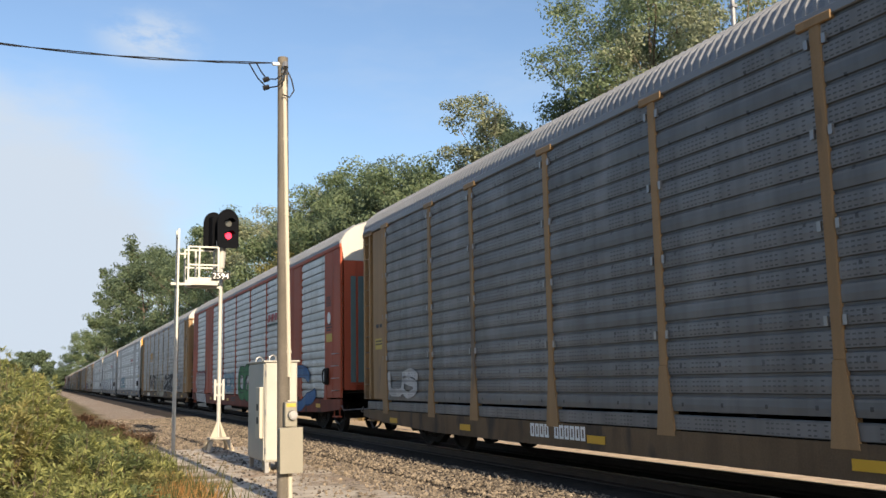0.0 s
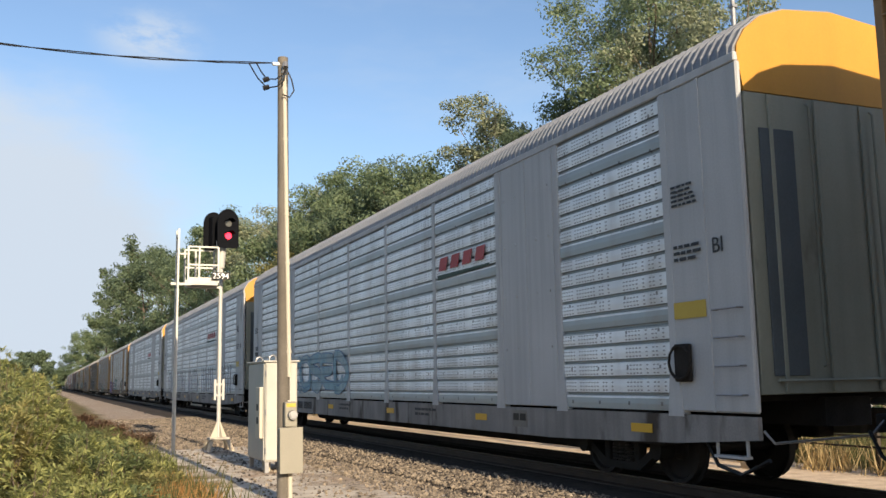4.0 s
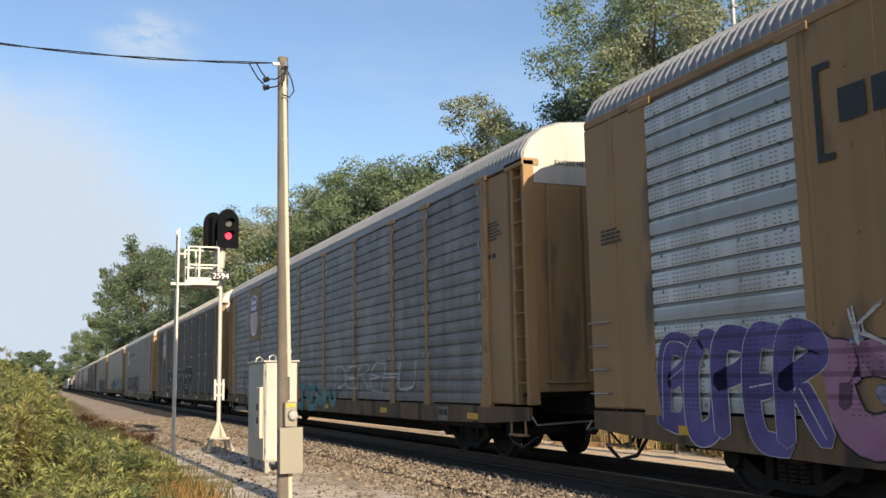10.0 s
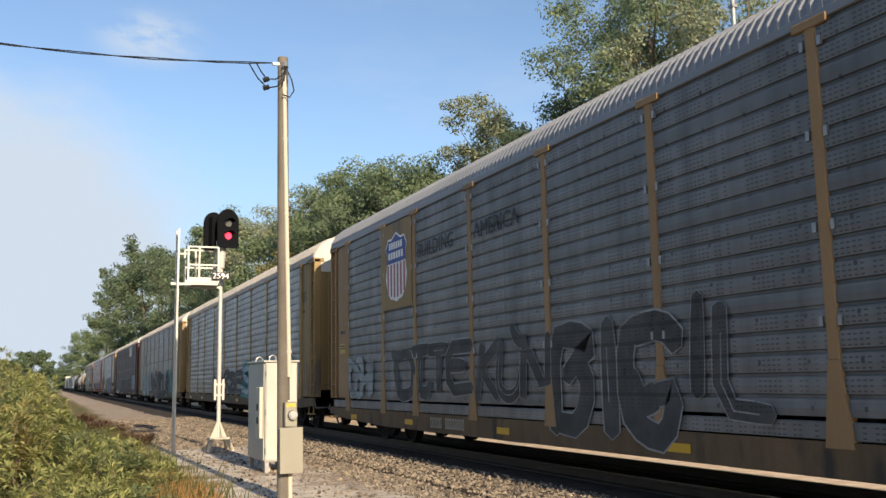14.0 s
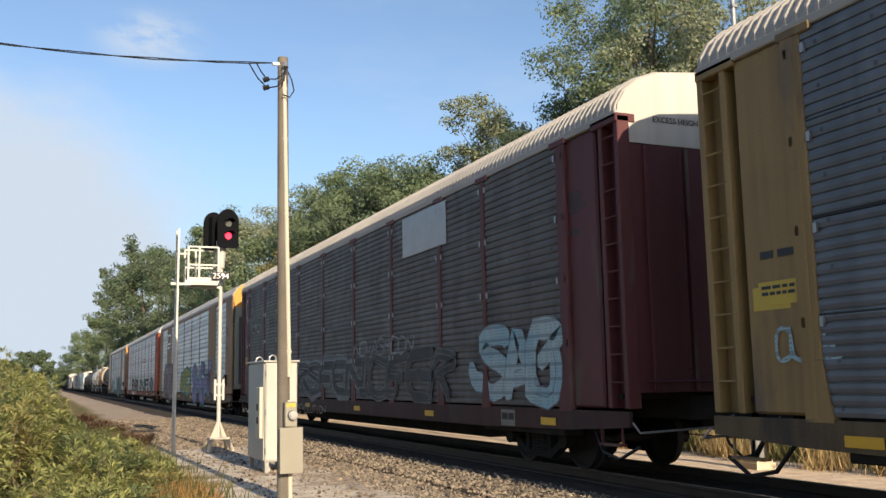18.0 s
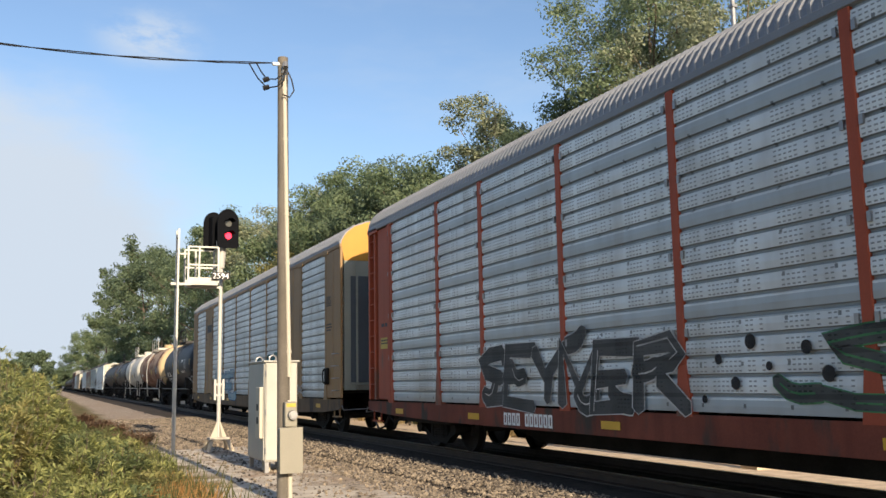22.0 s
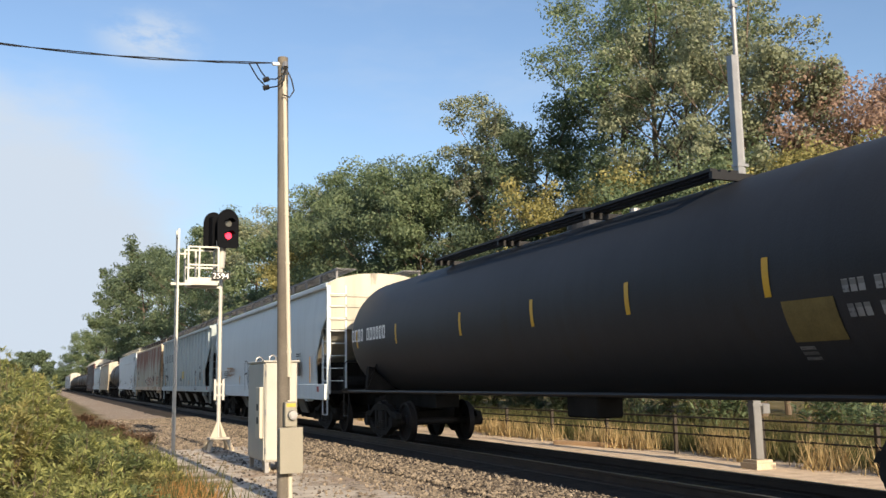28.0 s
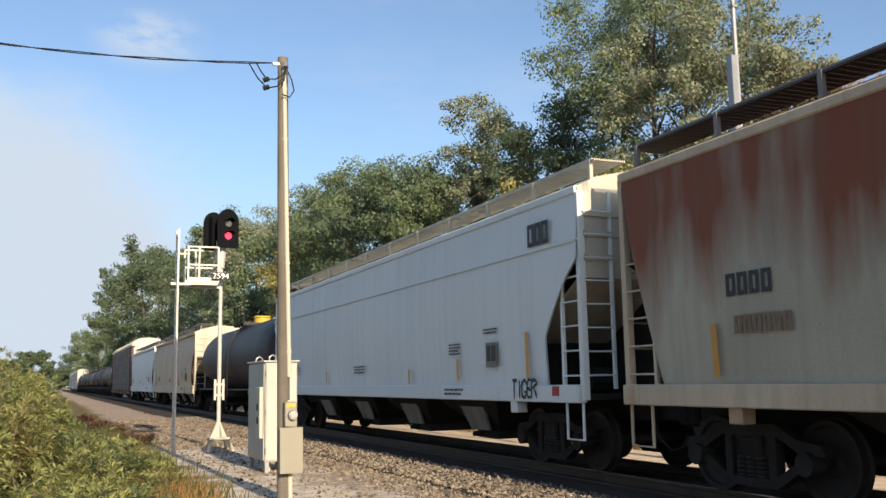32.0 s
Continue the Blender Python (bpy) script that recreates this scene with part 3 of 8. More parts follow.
def build_shrubs():
    rnd = random.Random(3)
    k = 0
    tall = [(-1.0, 13.5, 1.8, 0.8), (-0.8, 16.5, 2.1, 0.8), (-0.3, 18.5, 1.9, 0.7), (-1.0, 20, 2.4, 0.9), (-0.3, 22.5, 2.0, 0.7), (-1.0, 25, 2.5, 0.9), (-0.2, 27.5, 1.9, 0.7), (-1.0, 31, 2.5, 1.0),
            (-0.3, 35, 2.1, 0.8), (-1.2, 40, 2.7, 1.1), (-0.4, 45, 2.2, 0.9), (-1.3, 52, 2.8, 1.2), (-0.5, 60, 2.4, 1.0), (-1.6, 70, 3.0, 1.4), (-0.6, 82, 2.5, 1.2), (-2.0, 96, 3.4, 1.6), (-0.8, 115, 2.8, 1.4), (-2.2, 140, 3.6, 2.0), (-1.0, 170, 3.2, 1.8), (-2.5, 215, 4.2, 2.5), (-5, 180, 5, 3), (-7, 240, 6, 3.5)]
    low = [(-0.35, 7.6, 0.95, 0.5), (0.1, 8.4, 0.85, 0.5), (0.2, 9.0, 0.55, 0.5), (0.0, 10.2, 0.75, 0.5), (0.7, 10.6, 0.5, 0.45), (0.4, 11.8, 0.8, 0.5), (1.1, 12.2, 0.5, 0.45), (0.0, 13.0, 1.1, 0.6), (0.8, 13.6, 0.75, 0.5), (1.4, 14.4, 0.45, 0.4), (0.4, 15.0, 1.1, 0.6),
           (1.1, 16.0, 0.75, 0.5), (1.7, 16.6, 0.4, 0.4), (0.8, 17.8, 1.05, 0.55), (1.4, 18.8, 0.6, 0.5), (1.9, 19.6, 0.35, 0.4), (0.9, 20.5, 1.1, 0.6), (1.5, 21.8, 0.6, 0.5), (0.6, 24, 0.9, 0.6), (1.3, 25.5, 0.4, 0.5), (0.5, 29, 0.8, 0.6), (0.6, 34, 0.8, 0.6), (0.5, 41, 0.8, 0.7), (0.5, 50, 0.9, 0.8)]
    for x, y, h, q in tall + low:
        k += 1
        s = 1 + y / 55
        shrub(x + rnd.uniform(-0.1, 0.1), y + rnd.uniform(-0.3, 0.3), h * rnd.uniform(0.92, 1.08) * (1.13 if h > 1.5 else 1.0), q, ("bush", "bush", "leaf_yellow", "bush", "bush_deep")[k % 5], 100 + k, n=5200 if h > 1.5 else 2600, leaf=0.088 * s)
    for x, y in ((1.9, 38), (1.7, 46), (2.3, 27.0), (2.1, 33)):
        k += 1
        shrub(x, y, 0.4, 0.55, "leaf_wine", 100 + k, n=1400, leaf=0.12, label="low dark reddish-brown shrub on the gravel edge")
    r = np.random.RandomState(8)
    p = np.stack([1.55 + r.randn(5000) * 0.24, 11.5 + 4 * r.rand(5000), np.zeros(5000)], 1)
    p[:, 2] = [ground_z(a, c) for a, c in p[:, :2]]
    grass_patch("dry_grass", p, 0.24, "dry", 5, "dry orange-brown grass along the gravel edge")
    p = np.stack([1.2 + r.randn(9000) * 0.5, 9 + 24 * r.rand(9000) ** 1.3, np.zeros(9000)], 1)
    p[:, 2] = [ground_z(a, c) for a, c in p[:, :2]]
    grass_patch("low_weeds", p, 0.34, "grass", 7, "low straw-green weeds among the shrubs")
    n = 14000
    p = np.stack([14.7 + np.abs(r.randn(n)) * 1.4, 8 + 60 * r.rand(n), np.zeros(n)], 1)
    p[:, 2] = [ground_z(a, c) for a, c in p[:, :2]]
    grass_patch("weeds", p, 0.75, "grass", 6, "tall straw-green weeds along the far side of the sandy strip")
    q = []
    for k in range(60):
        cx, cy = 14.1 + abs(r.randn()) * 0.8, 9 + 50 * r.rand()
        q.append(np.stack([cx + r.randn(90) * 0.16, cy + r.randn(90) * 0.25, np.zeros(90)], 1))
    p = np.concatenate(q)
    p[:, 2] = [ground_z(a, c) for a, c in p[:, :2]]
    grass_patch("straw_tufts", p, 0.55, "straw", 9, "blond dry grass tufts at the edge of the sandy strip")
    for k in range(26):
        y = 16 + k * 2.4
        shrub(17.5 + rnd.uniform(-1, 1.5), y, rnd.uniform(1.8, 3.4), rnd.uniform(1.3, 1.9), rnd.choice(["leaf", "leaf_dark", "bush"]), 300 + k, n=1800, leaf=0.24, label="dense green undergrowth below the trees")


M["bush_deep"] = leaf_mat("deep_bush_leaves", (0.11, 0.15, 0.07), (0.27, 0.31, 0.13))
M["straw"] = leaf_mat("straw_grass", (0.36, 0.26, 0.12), (0.62, 0.48, 0.26))
M["leaf_wine"] = leaf_mat("wine_brown_leaves", (0.15, 0.095, 0.06), (0.27, 0.17, 0.11))
build_trees()
build_shrubs()


# ---- rolling stock ----
Z0, Z1 = 0.80, 4.76    # bottom and top of an autorack's side screens
ROWS = 18              # pressed strips on a side screen


def panel_mat(name, base, band, bands=True, dots=0.62, dirt=0.25, groove=True, gloss=(0.28, 0.46)):
    """Pressed side screen: rows of small slots, plainer bands, road dirt in streaks."""
    m = bpy.data.materials.new(name)
    m.use_nodes = True
    nt = m.node_tree
    N, L = nt.nodes.new, nt.links.new
    b = nt.nodes["Principled BSDF"]
    b.inputs["Roughness"].default_value, b.inputs["Metallic"].default_value = 0.5, 0.05
    tc, sep, oi = N("ShaderNodeTexCoord"), N("ShaderNodeSeparateXYZ"), N("ShaderNodeObjectInfo")
    L(tc.outputs["Object"], sep.inputs[0])

    def mth(op, a, c=0.0, d=None):
        x = N("ShaderNodeMath")
        x.operation = op
        for k, v in enumerate((a, c, d)):
            if v is None:
                continue
            if isinstance(v, float):
                x.inputs[k].default_value = v
            else:
                L(v, x.inputs[k])
        return x.outputs[0]

    def nz(scale, stretch, detail=4.0):
        mp, n = N("ShaderNodeMapping"), N("ShaderNodeTexNoise")
        mp.inputs["Scale"].default_value = stretch
        off = N("ShaderNodeCombineXYZ")
        L(mth("MULTIPLY", oi.outputs["Random"], 91.0), off.inputs[0])
        L(off.outputs[0], mp.inputs["Location"])
        L(tc.outputs["Object"], mp.inputs[0])
        n.inputs["Scale"].default_value, n.inputs["Detail"].default_value = scale, detail
        L(mp.outputs[0], n.inputs["Vector"])
        return n.outputs["Fac"]

    def rng(v, lo, hi, t0=0.0, t1=1.0):
        r = N("ShaderNodeMapRange")
        r.inputs["From Min"].default_value, r.inputs["From Max"].default_value = lo, hi
        r.inputs["To Min"].default_value, r.inputs["To Max"].default_value = t0, t1
        L(v, r.inputs["Value"])
        return r.outputs[0]

    def mix(f, a, c):
        x = N("ShaderNodeMix")
        x.data_type = "RGBA"
        L(f, x.inputs["Factor"])
        for s, v in ((6, a), (7, c)):
            if isinstance(v, tuple):
                x.inputs[s].default_value = (*v, 1)
            else:
                L(v, x.inputs[s])
        return x.outputs[2]

    y, z = sep.outputs["Y"], sep.outputs["Z"]
    col = mix(rng(nz(0.7, (1, 1, 1)), 0.3, 0.7), tuple(c * 0.82 for c in base), tuple(min(1, c * 1.15) for c in base))
    zb = mth("FRACT", mth("DIVIDE", mth("SUBTRACT", z, Z0 + 0.15), 1.1))
    inband = mth("MULTIPLY", mth("GREATER_THAN", zb, 0.80), mth("LESS_THAN", zb, 0.995))
    if bands:
        col = mix(inband, col, band)
    # grooves between the pressed strips: the bands' grey metal, with recess shade painted in
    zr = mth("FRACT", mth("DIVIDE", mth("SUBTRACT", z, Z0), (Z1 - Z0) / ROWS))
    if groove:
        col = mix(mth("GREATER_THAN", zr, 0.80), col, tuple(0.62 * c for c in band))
    # slots in uneven columns, three to a strip
    fy = mth("LESS_THAN", mth("FRACT", mth("DIVIDE", y, 0.074)), 0.62)
    fz = mth("MULTIPLY", mth("LESS_THAN", mth("ABSOLUTE", mth("SUBTRACT", mth("FRACT", mth("DIVIDE", zr, 0.235)), 0.5)), 0.17), mth("LESS_THAN", zr, 0.7))
    wn = N("ShaderNodeTexWhiteNoise")
    wn.noise_dimensions = "1D"
    L(mth("FLOOR", mth("DIVIDE", y, 0.074)), wn.inputs["W"])
    grp = mth("GREATER_THAN", wn.outputs["Value"], 0.36)
    slot = mth("MULTIPLY", mth("MULTIPLY", fy, fz), grp)
    if bands:
        slot = mth("MULTIPLY", slot, mth("SUBTRACT", 1.0, inband))
    # bolts
    by = mth("LESS_THAN", mth("ABSOLUTE", mth("SUBTRACT", mth("FRACT", mth("DIVIDE", y, 0.71)), 0.5)), 0.03)
    bz = mth("LESS_THAN", mth("ABSOLUTE", mth("SUBTRACT", mth("FRACT", mth("DIVIDE", mth("SUBTRACT", z, 1.0), 0.46)), 0.74)), 0.05)
    slot = mth("MAXIMUM", mth("MULTIPLY", slot, dots), mth("MULTIPLY", mth("MULTIPLY", by, bz), 0.8))
    col = mix(slot, col, tuple(c * 0.05 for c in base))
    st = mth("MULTIPLY", rng(nz(2.2, (1, 1.8, 0.08), 5.0), 0.42, 0.72), dirt)
    col = mix(st, col, tuple(c * 0.3 for c in base))
    low = mth("MULTIPLY", rng(nz(1.3, (1, 1, 0.5), 6.0), 0.52, 0.75), 0.5)
    col = mix(low, col, (0.2, 0.17, 0.13) if base[0] > 0.3 else tuple(min(1, c * 1.6 + 0.02) for c in base))
    L(col, b.inputs["Base Color"])
    L(rng(nz(3.0, (1, 1, 1)), 0.3, 0.7, *gloss), b.inputs["Roughness"])
    return m


M["pale_mark"] = mat("faded_pale_marking", (0.3, 0.27, 0.22), 0.6)
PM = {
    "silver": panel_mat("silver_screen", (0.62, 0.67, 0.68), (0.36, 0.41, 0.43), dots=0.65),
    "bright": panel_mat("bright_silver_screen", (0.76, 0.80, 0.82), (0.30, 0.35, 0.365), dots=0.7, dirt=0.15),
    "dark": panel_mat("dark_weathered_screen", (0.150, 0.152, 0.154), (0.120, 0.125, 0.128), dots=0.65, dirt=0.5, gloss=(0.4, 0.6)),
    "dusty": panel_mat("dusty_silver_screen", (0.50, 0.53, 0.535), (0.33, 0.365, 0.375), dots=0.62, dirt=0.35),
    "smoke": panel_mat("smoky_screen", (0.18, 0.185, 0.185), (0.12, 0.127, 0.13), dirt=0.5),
    "soot": panel_mat("sooty_screen", (0.05, 0.045, 0.04), (0.046, 0.04, 0.036), False, 0.3, 0.4, False, (0.6, 0.8)),
    "slate": panel_mat("slate_ribbed_screen", (0.095, 0.105, 0.12), (0.09, 0.1, 0.11), False, 0.0, 0.4, False),
    "rib_brown": panel_mat("brown_ribbed_screen", (0.08, 0.073, 0.07), (0.07, 0.066, 0.065), False, 0.0, 0.5, False, (0.5, 0.7)),
}
CACHE = {}
HALF = 13.325          # half the body length of an autorack


def cached(key, make):
    if key not in CACHE:
        me = make().mesh(str(key[0]))
        fix_normals(me)
        CACHE[key] = me
    return CACHE[key]


def with_mat(key, make, material, smooth=False):
    k = (*key, material.name)
    if k not in CACHE:
        me = make().mesh(str(key[0]), smooth)
        fix_normals(me)
        me.materials.append(material)
        CACHE[k] = me
    return CACHE[k]


def screen(width, rows, depth, side, tiers=0):
    """A louvred screen panel centred on y = 0, on the side plane."""
    g = G()
    prof = []
    h = (Z1 - Z0) / rows
    for k in range(rows):
        z = Z0 + k * h
        prof += [(-1.500, z), (-1.506, z + h * 0.35), (-1.500, z + h * 0.76), (-1.500 + depth, z + h * 0.82), (-1.500 + depth, z + h * 0.95)]
    prof.append((-1.5, Z1))
    w = width / 2
    v = [(side * -x, y, z) for y in (-w, w) for x, z in prof]
    n = len(prof)
    f = [(i, i + 1, n + i + 1, n + i) for i in range(n - 1)]
    g.add(v, f)
    g.box(min(side * 1.40, side * 1.44), max(side * 1.40, side * 1.44), -w, w, Z0, Z1)
    return g


def roof_mesh():
    g = G()
    prof = [(-1.52, 4.82), (-1.49, 4.95), (-1.36, 5.16), (-1.12, 5.35), (-0.75, 5.49), (0, 5.57), (0.75, 5.49), (1.12, 5.35), (1.36, 5.16), (1.49, 4.95), (1.52, 4.82)]
    ys = []
    n = 172
    p = 2 * (HALF - 0.05) / n
    for k in range(n):
        y = -HALF + 0.05 + k * p
        ys += [(y, 0), (y + p * 0.45, 0), (y + p * 0.6, 1), (y + p * 0.85, 1)]
    ys.append((HALF - 0.05, 0))
    rows = []
    for y, r in ys:
        for i, (x, z) in enumerate(prof):
            s = 0.0 if i in (0, len(prof) - 1) else 0.026 * r
            rows.append((x * (1 + s * 0.4), y, z + s))
    m = len(prof)
    f = [(j * m + i, j * m + i + 1, (j + 1) * m + i + 1, (j + 1) * m + i) for j in range(len(ys) - 1) for i in range(m - 1)]
    f += [tuple(range(m)), tuple(range((len(ys) - 1) * m, len(ys) * m))]
    return g.add(rows, f)


def letter_mesh(body, size):
    cu = bpy.data.curves.new("letters", "FONT")
    cu.body, cu.size, cu.extrude, cu.resolution_u = body, size, 0.002, 3
    ob = bpy.data.objects.new("letters", cu)
    scene.collection.objects.link(ob)
    bpy.context.view_layer.update()
    me = bpy.data.meshes.new_from_object(ob.evaluated_get(bpy.context.evaluated_depsgraph_get()))
    bpy.data.objects.remove(ob)
    bpy.data.curves.remove(cu)
    return me


def side_text(parent, body, x, y, z, size, material, label="", end=False):
    """Words on a car's camera-facing side (reading along -y), or on its near end."""
    me = letter_mesh(body, size)
    me.materials.clear()
    me.materials.append(material)
    ob = new("lettering", me)
    ob.parent = parent
    if end:
        ob.matrix_basis = Matrix.Translation((x, y, z)) @ Euler((radians(90), 0, 0)).to_matrix().to_4x4()
    else:
        ob.matrix_basis = Matrix.Translation((x, y, z)) @ Euler((radians(90), 0, radians(-90))).to_matrix().to_4x4()
    ob["label"] = label or "stencilled lettering"
    return ob


def bars(parent, x, y, z, chars, h, material, name="marking", gap=0.25):
    """Illegible lettering as plain blocks, reading along -y from y."""
    g = G()
    w = h * 0.6
    for c in chars:
        if c != " ":
            t = h * 0.2
            g.box(x - 0.003, x, y - t, y, z, z + h).box(x - 0.003, x, y - w, y - w + t, z, z + h)
            g.box(x - 0.003, x, y - w + t, y - t, z + h - t, z + h).box(x - 0.003, x, y - w + t, y - t, z, z + t)
        y -= w * (1 + gap)
    return tagged(part(name, g, material, parent, "row of plain blocks in place of lettering"), kind="stuff")


def text_rows(car, x, y, z, w, n, material, h=0.035, seed=1):
    """Small illegible stencilling: n thin bars under one another, reading along -y from y."""
    rnd = random.Random(seed)
    g = G()
    for k in range(n):
        zz = z - k * h * 1.9
        a = y
        while a > y - w * rnd.uniform(0.7, 1.0):
            b = a - h * rnd.uniform(1.5, 4.0)
            g.box(x - 0.003, x, b, a, zz, zz + h)
            a = b - h * 0.8
    return tagged(part("marking", g, material, car, "rows of plain bars in place of small stencilling"), kind="stuff")


def data_panel(car, x, y, z, w=0.46, h=0.5):
    """Black inspection panel in a white frame."""
    f = part("data_panel", G().box(x - 0.004, x, y - w, y, z, z + h), M["chute"], car, "grey-framed black data panel")
    for k in range(2):
        a = y - 0.04 - k * (w / 2 - 0.02)
        part("field", G().box(x - 0.008, x - 0.004, a - w / 2 + 0.06, a, z + 0.1, z + h - 0.05), M["black"], f, "black data field")


PAINTS = {}


def paint(name, c, c2=None, screen=True):
    """Sprayed colour, uneven, with the slots and groove shade of a pressed screen painted in."""
    m = bpy.data.materials.new("spray_" + name)
    m.use_nodes = True
    nt = m.node_tree
    N, L = nt.nodes.new, nt.links.new
    b = nt.nodes["Principled BSDF"]
    b.inputs["Roughness"].default_value, b.inputs["Specular IOR Level"].default_value = 0.65, 0.2
    tc, sep = N("ShaderNodeTexCoord"), N("ShaderNodeSeparateXYZ")
    L(tc.outputs["Object"], sep.inputs[0])

    def mth(op, a, d=0.0):
        x = N("ShaderNodeMath")
        x.operation = op
        for k, v in enumerate((a, d)):
            if isinstance(v, float):
                x.inputs[k].default_value = v
            else:
                L(v, x.inputs[k])
        return x.outputs[0]

    def mix(f, a, d):
        x = N("ShaderNodeMix")
        x.data_type = "RGBA"
        L(f, x.inputs["Factor"])
        for q, v in ((6, a), (7, d)):
            if isinstance(v, tuple):
                x.inputs[q].default_value = (*v, 1)
            else:
                L(v, x.inputs[q])
        return x.outputs[2]

    def nz(scale, lo, hi, detail=5.0):
        n, r = N("ShaderNodeTexNoise"), N("ShaderNodeMapRange")
        n.inputs["Scale"].default_value, n.inputs["Detail"].default_value = scale, detail
        L(tc.outputs["Object"], n.inputs["Vector"])
        r.inputs["From Min"].default_value, r.inputs["From Max"].default_value = lo, hi
        L(n.outputs["Fac"], r.inputs["Value"])
        return r.outputs[0]
    c2 = c2 or tuple(0.72 * v + 0.02 for v in c)
    col = mix(nz(1.3, 0.40, 0.62), c, c2)
    col = mix(mth("MULTIPLY", nz(5.0, 0.5, 0.72, 8.0), 0.45), col, tuple(0.5 * v + 0.07 for v in c))
    if screen:
        y, z = sep.outputs["Y"], sep.outputs["Z"]
        zr = mth("FRACT", mth("DIVIDE", mth("SUBTRACT", z, Z0), (Z1 - Z0) / ROWS))
        on = mth("GREATER_THAN", z, Z0)
        wn = N("ShaderNodeTexWhiteNoise")
        wn.noise_dimensions = "1D"
        L(mth("FLOOR", mth("DIVIDE", y, 0.074)), wn.inputs["W"])
        fy = mth("MULTIPLY", mth("LESS_THAN", mth("FRACT", mth("DIVIDE", y, 0.074)), 0.62), mth("GREATER_THAN", wn.outputs["Value"], 0.36))
        fz = mth("MULTIPLY", mth("LESS_THAN", mth("ABSOLUTE", mth("SUBTRACT", mth("FRACT", mth("DIVIDE", zr, 0.235)), 0.5)), 0.17), mth("LESS_THAN", zr, 0.7))
        f = mth("MULTIPLY", mth("MAXIMUM", mth("MULTIPLY", mth("MULTIPLY", fy, fz), 0.5), mth("MULTIPLY", mth("GREATER_THAN", zr, 0.76), 0.45)), on)
        col = mix(f, col, tuple(0.15 * v + 0.01 for v in c))
    L(col, b.inputs["Base Color"])
    b.inputs["Alpha"].default_value = 0.3 if name == "ghost" else 0.84
    PAINTS[name] = m


for _n, _c, _d in (("white", (0.62, 0.62, 0.6), None), ("ghost", (0.72, 0.76, 0.8), None), ("pale", (0.36, 0.37, 0.37), (0.22, 0.23, 0.24)), ("black", (0.02, 0.02, 0.022), None), ("blue", (0.045, 0.14, 0.33), (0.10, 0.22, 0.40)),
                   ("sky", (0.28, 0.45, 0.52), (0.4, 0.5, 0.52)), ("teal", (0.05, 0.21, 0.23), (0.12, 0.32, 0.31)), ("green", (0.03, 0.17, 0.07), (0.08, 0.25, 0.1)), ("purple", (0.09, 0.07, 0.24), (0.14, 0.12, 0.34)), ("lilac", (0.17, 0.16, 0.32), (0.33, 0.31, 0.45)),
                   ("pink", (0.36, 0.17, 0.28), (0.42, 0.25, 0.36)), ("rose", (0.17, 0.12, 0.14), (0.36, 0.27, 0.23)), ("yellow", (0.42, 0.38, 0.1), (0.3, 0.33, 0.12)), ("cream", (0.46, 0.42, 0.32), (0.30, 0.27, 0.2)), ("grey", (0.15, 0.16, 0.165), (0.24, 0.25, 0.25)),
                   ("oxblood", (0.2, 0.04, 0.05), None), ("orange", (0.5, 0.2, 0.06), None), ("charcoal", (0.05, 0.055, 0.055), (0.09, 0.095, 0.095)), ("navy", (0.025, 0.05, 0.13), None), ("red", (0.32, 0.06, 0.05), (0.25, 0.12, 0.1)), ("dust", (0.38, 0.355, 0.32), (0.25, 0.215, 0.18))):
    paint(_n, _c, _d)
for _n, _c in (("marker_black", (0.03, 0.03, 0.035)), ("marker_red", (0.24, 0.06, 0.06)), ("marker_orange", (0.5, 0.24, 0.08))):
    paint(_n, _c, None, False)


def soft(pts, n=2, closed=False):
    """Rounds the corners of a line, n times."""
    for _ in range(n):
        q = [] if closed else [pts[0]]
        m = len(pts)
        for i in range(m if closed else m - 1):
            a, c = pts[i], pts[(i + 1) % m]
            q += [(a[0] * 0.75 + c[0] * 0.25, a[1] * 0.75 + c[1] * 0.25), (a[0] * 0.25 + c[0] * 0.75, a[1] * 0.25 + c[1] * 0.75)]
        if not closed:
            q.append(pts[-1])
        pts = q
    return pts


def ring_strip(g, ring, x, e):
    """A line of half width e round a closed outline."""
    n = len(ring)
    v = []
    for i in range(n):
        a, c = Vector(ring[i - 1]), Vector(ring[(i + 1) % n])
        d = (c - a)
        d = d.normalized() if d.length > 1e-6 else Vector((1, 0))
        o = Vector((-d.y, d.x)) * e
        p = Vector(ring[i])
        v += [(x, *(p + o)), (x, *(p - o))]
    g.add(v, [(2 * i, 2 * i + 1, (2 * i + 3) % (2 * n), (2 * i + 2) % (2 * n)) for i in range(n)])


# skeletons of sprayed letters: points on a 5 x 7 grid, strokes parted by a bar
GLYPHS = {
    "A": "00 14 26 34 40|12 32", "B": "00 06 36 45 34 13|34 42 30 00", "C": "45 36 16 05 01 10 30 41", "D": "00 06 26 44 42 20 00", "E": "46 06 00 40|03 33",
    "F": "46 06 00|03 33", "G": "45 36 16 05 01 10 30 42 22", "H": "00 06|40 46|03 43", "I": "20 26", "J": "46 41 30 10 01", "K": "00 06|46 03 40", "L": "06 00 40",
    "M": "00 06 22 46 40", "N": "00 06 40 46", "O": "16 05 01 10 30 41 45 36 16", "P": "00 06 36 45 34 03", "R": "00 06 36 45 34 03|23 40", "S": "45 36 16 05 14 33 42 30 10 01",
    "T": "06 46|26 20", "U": "06 01 10 30 41 46", "V": "06 20 46", "W": "06 10 24 30 46", "X": "00 46|06 40", "Y": "06 23 46|23 20", "Z": "06 46 00 40",
}


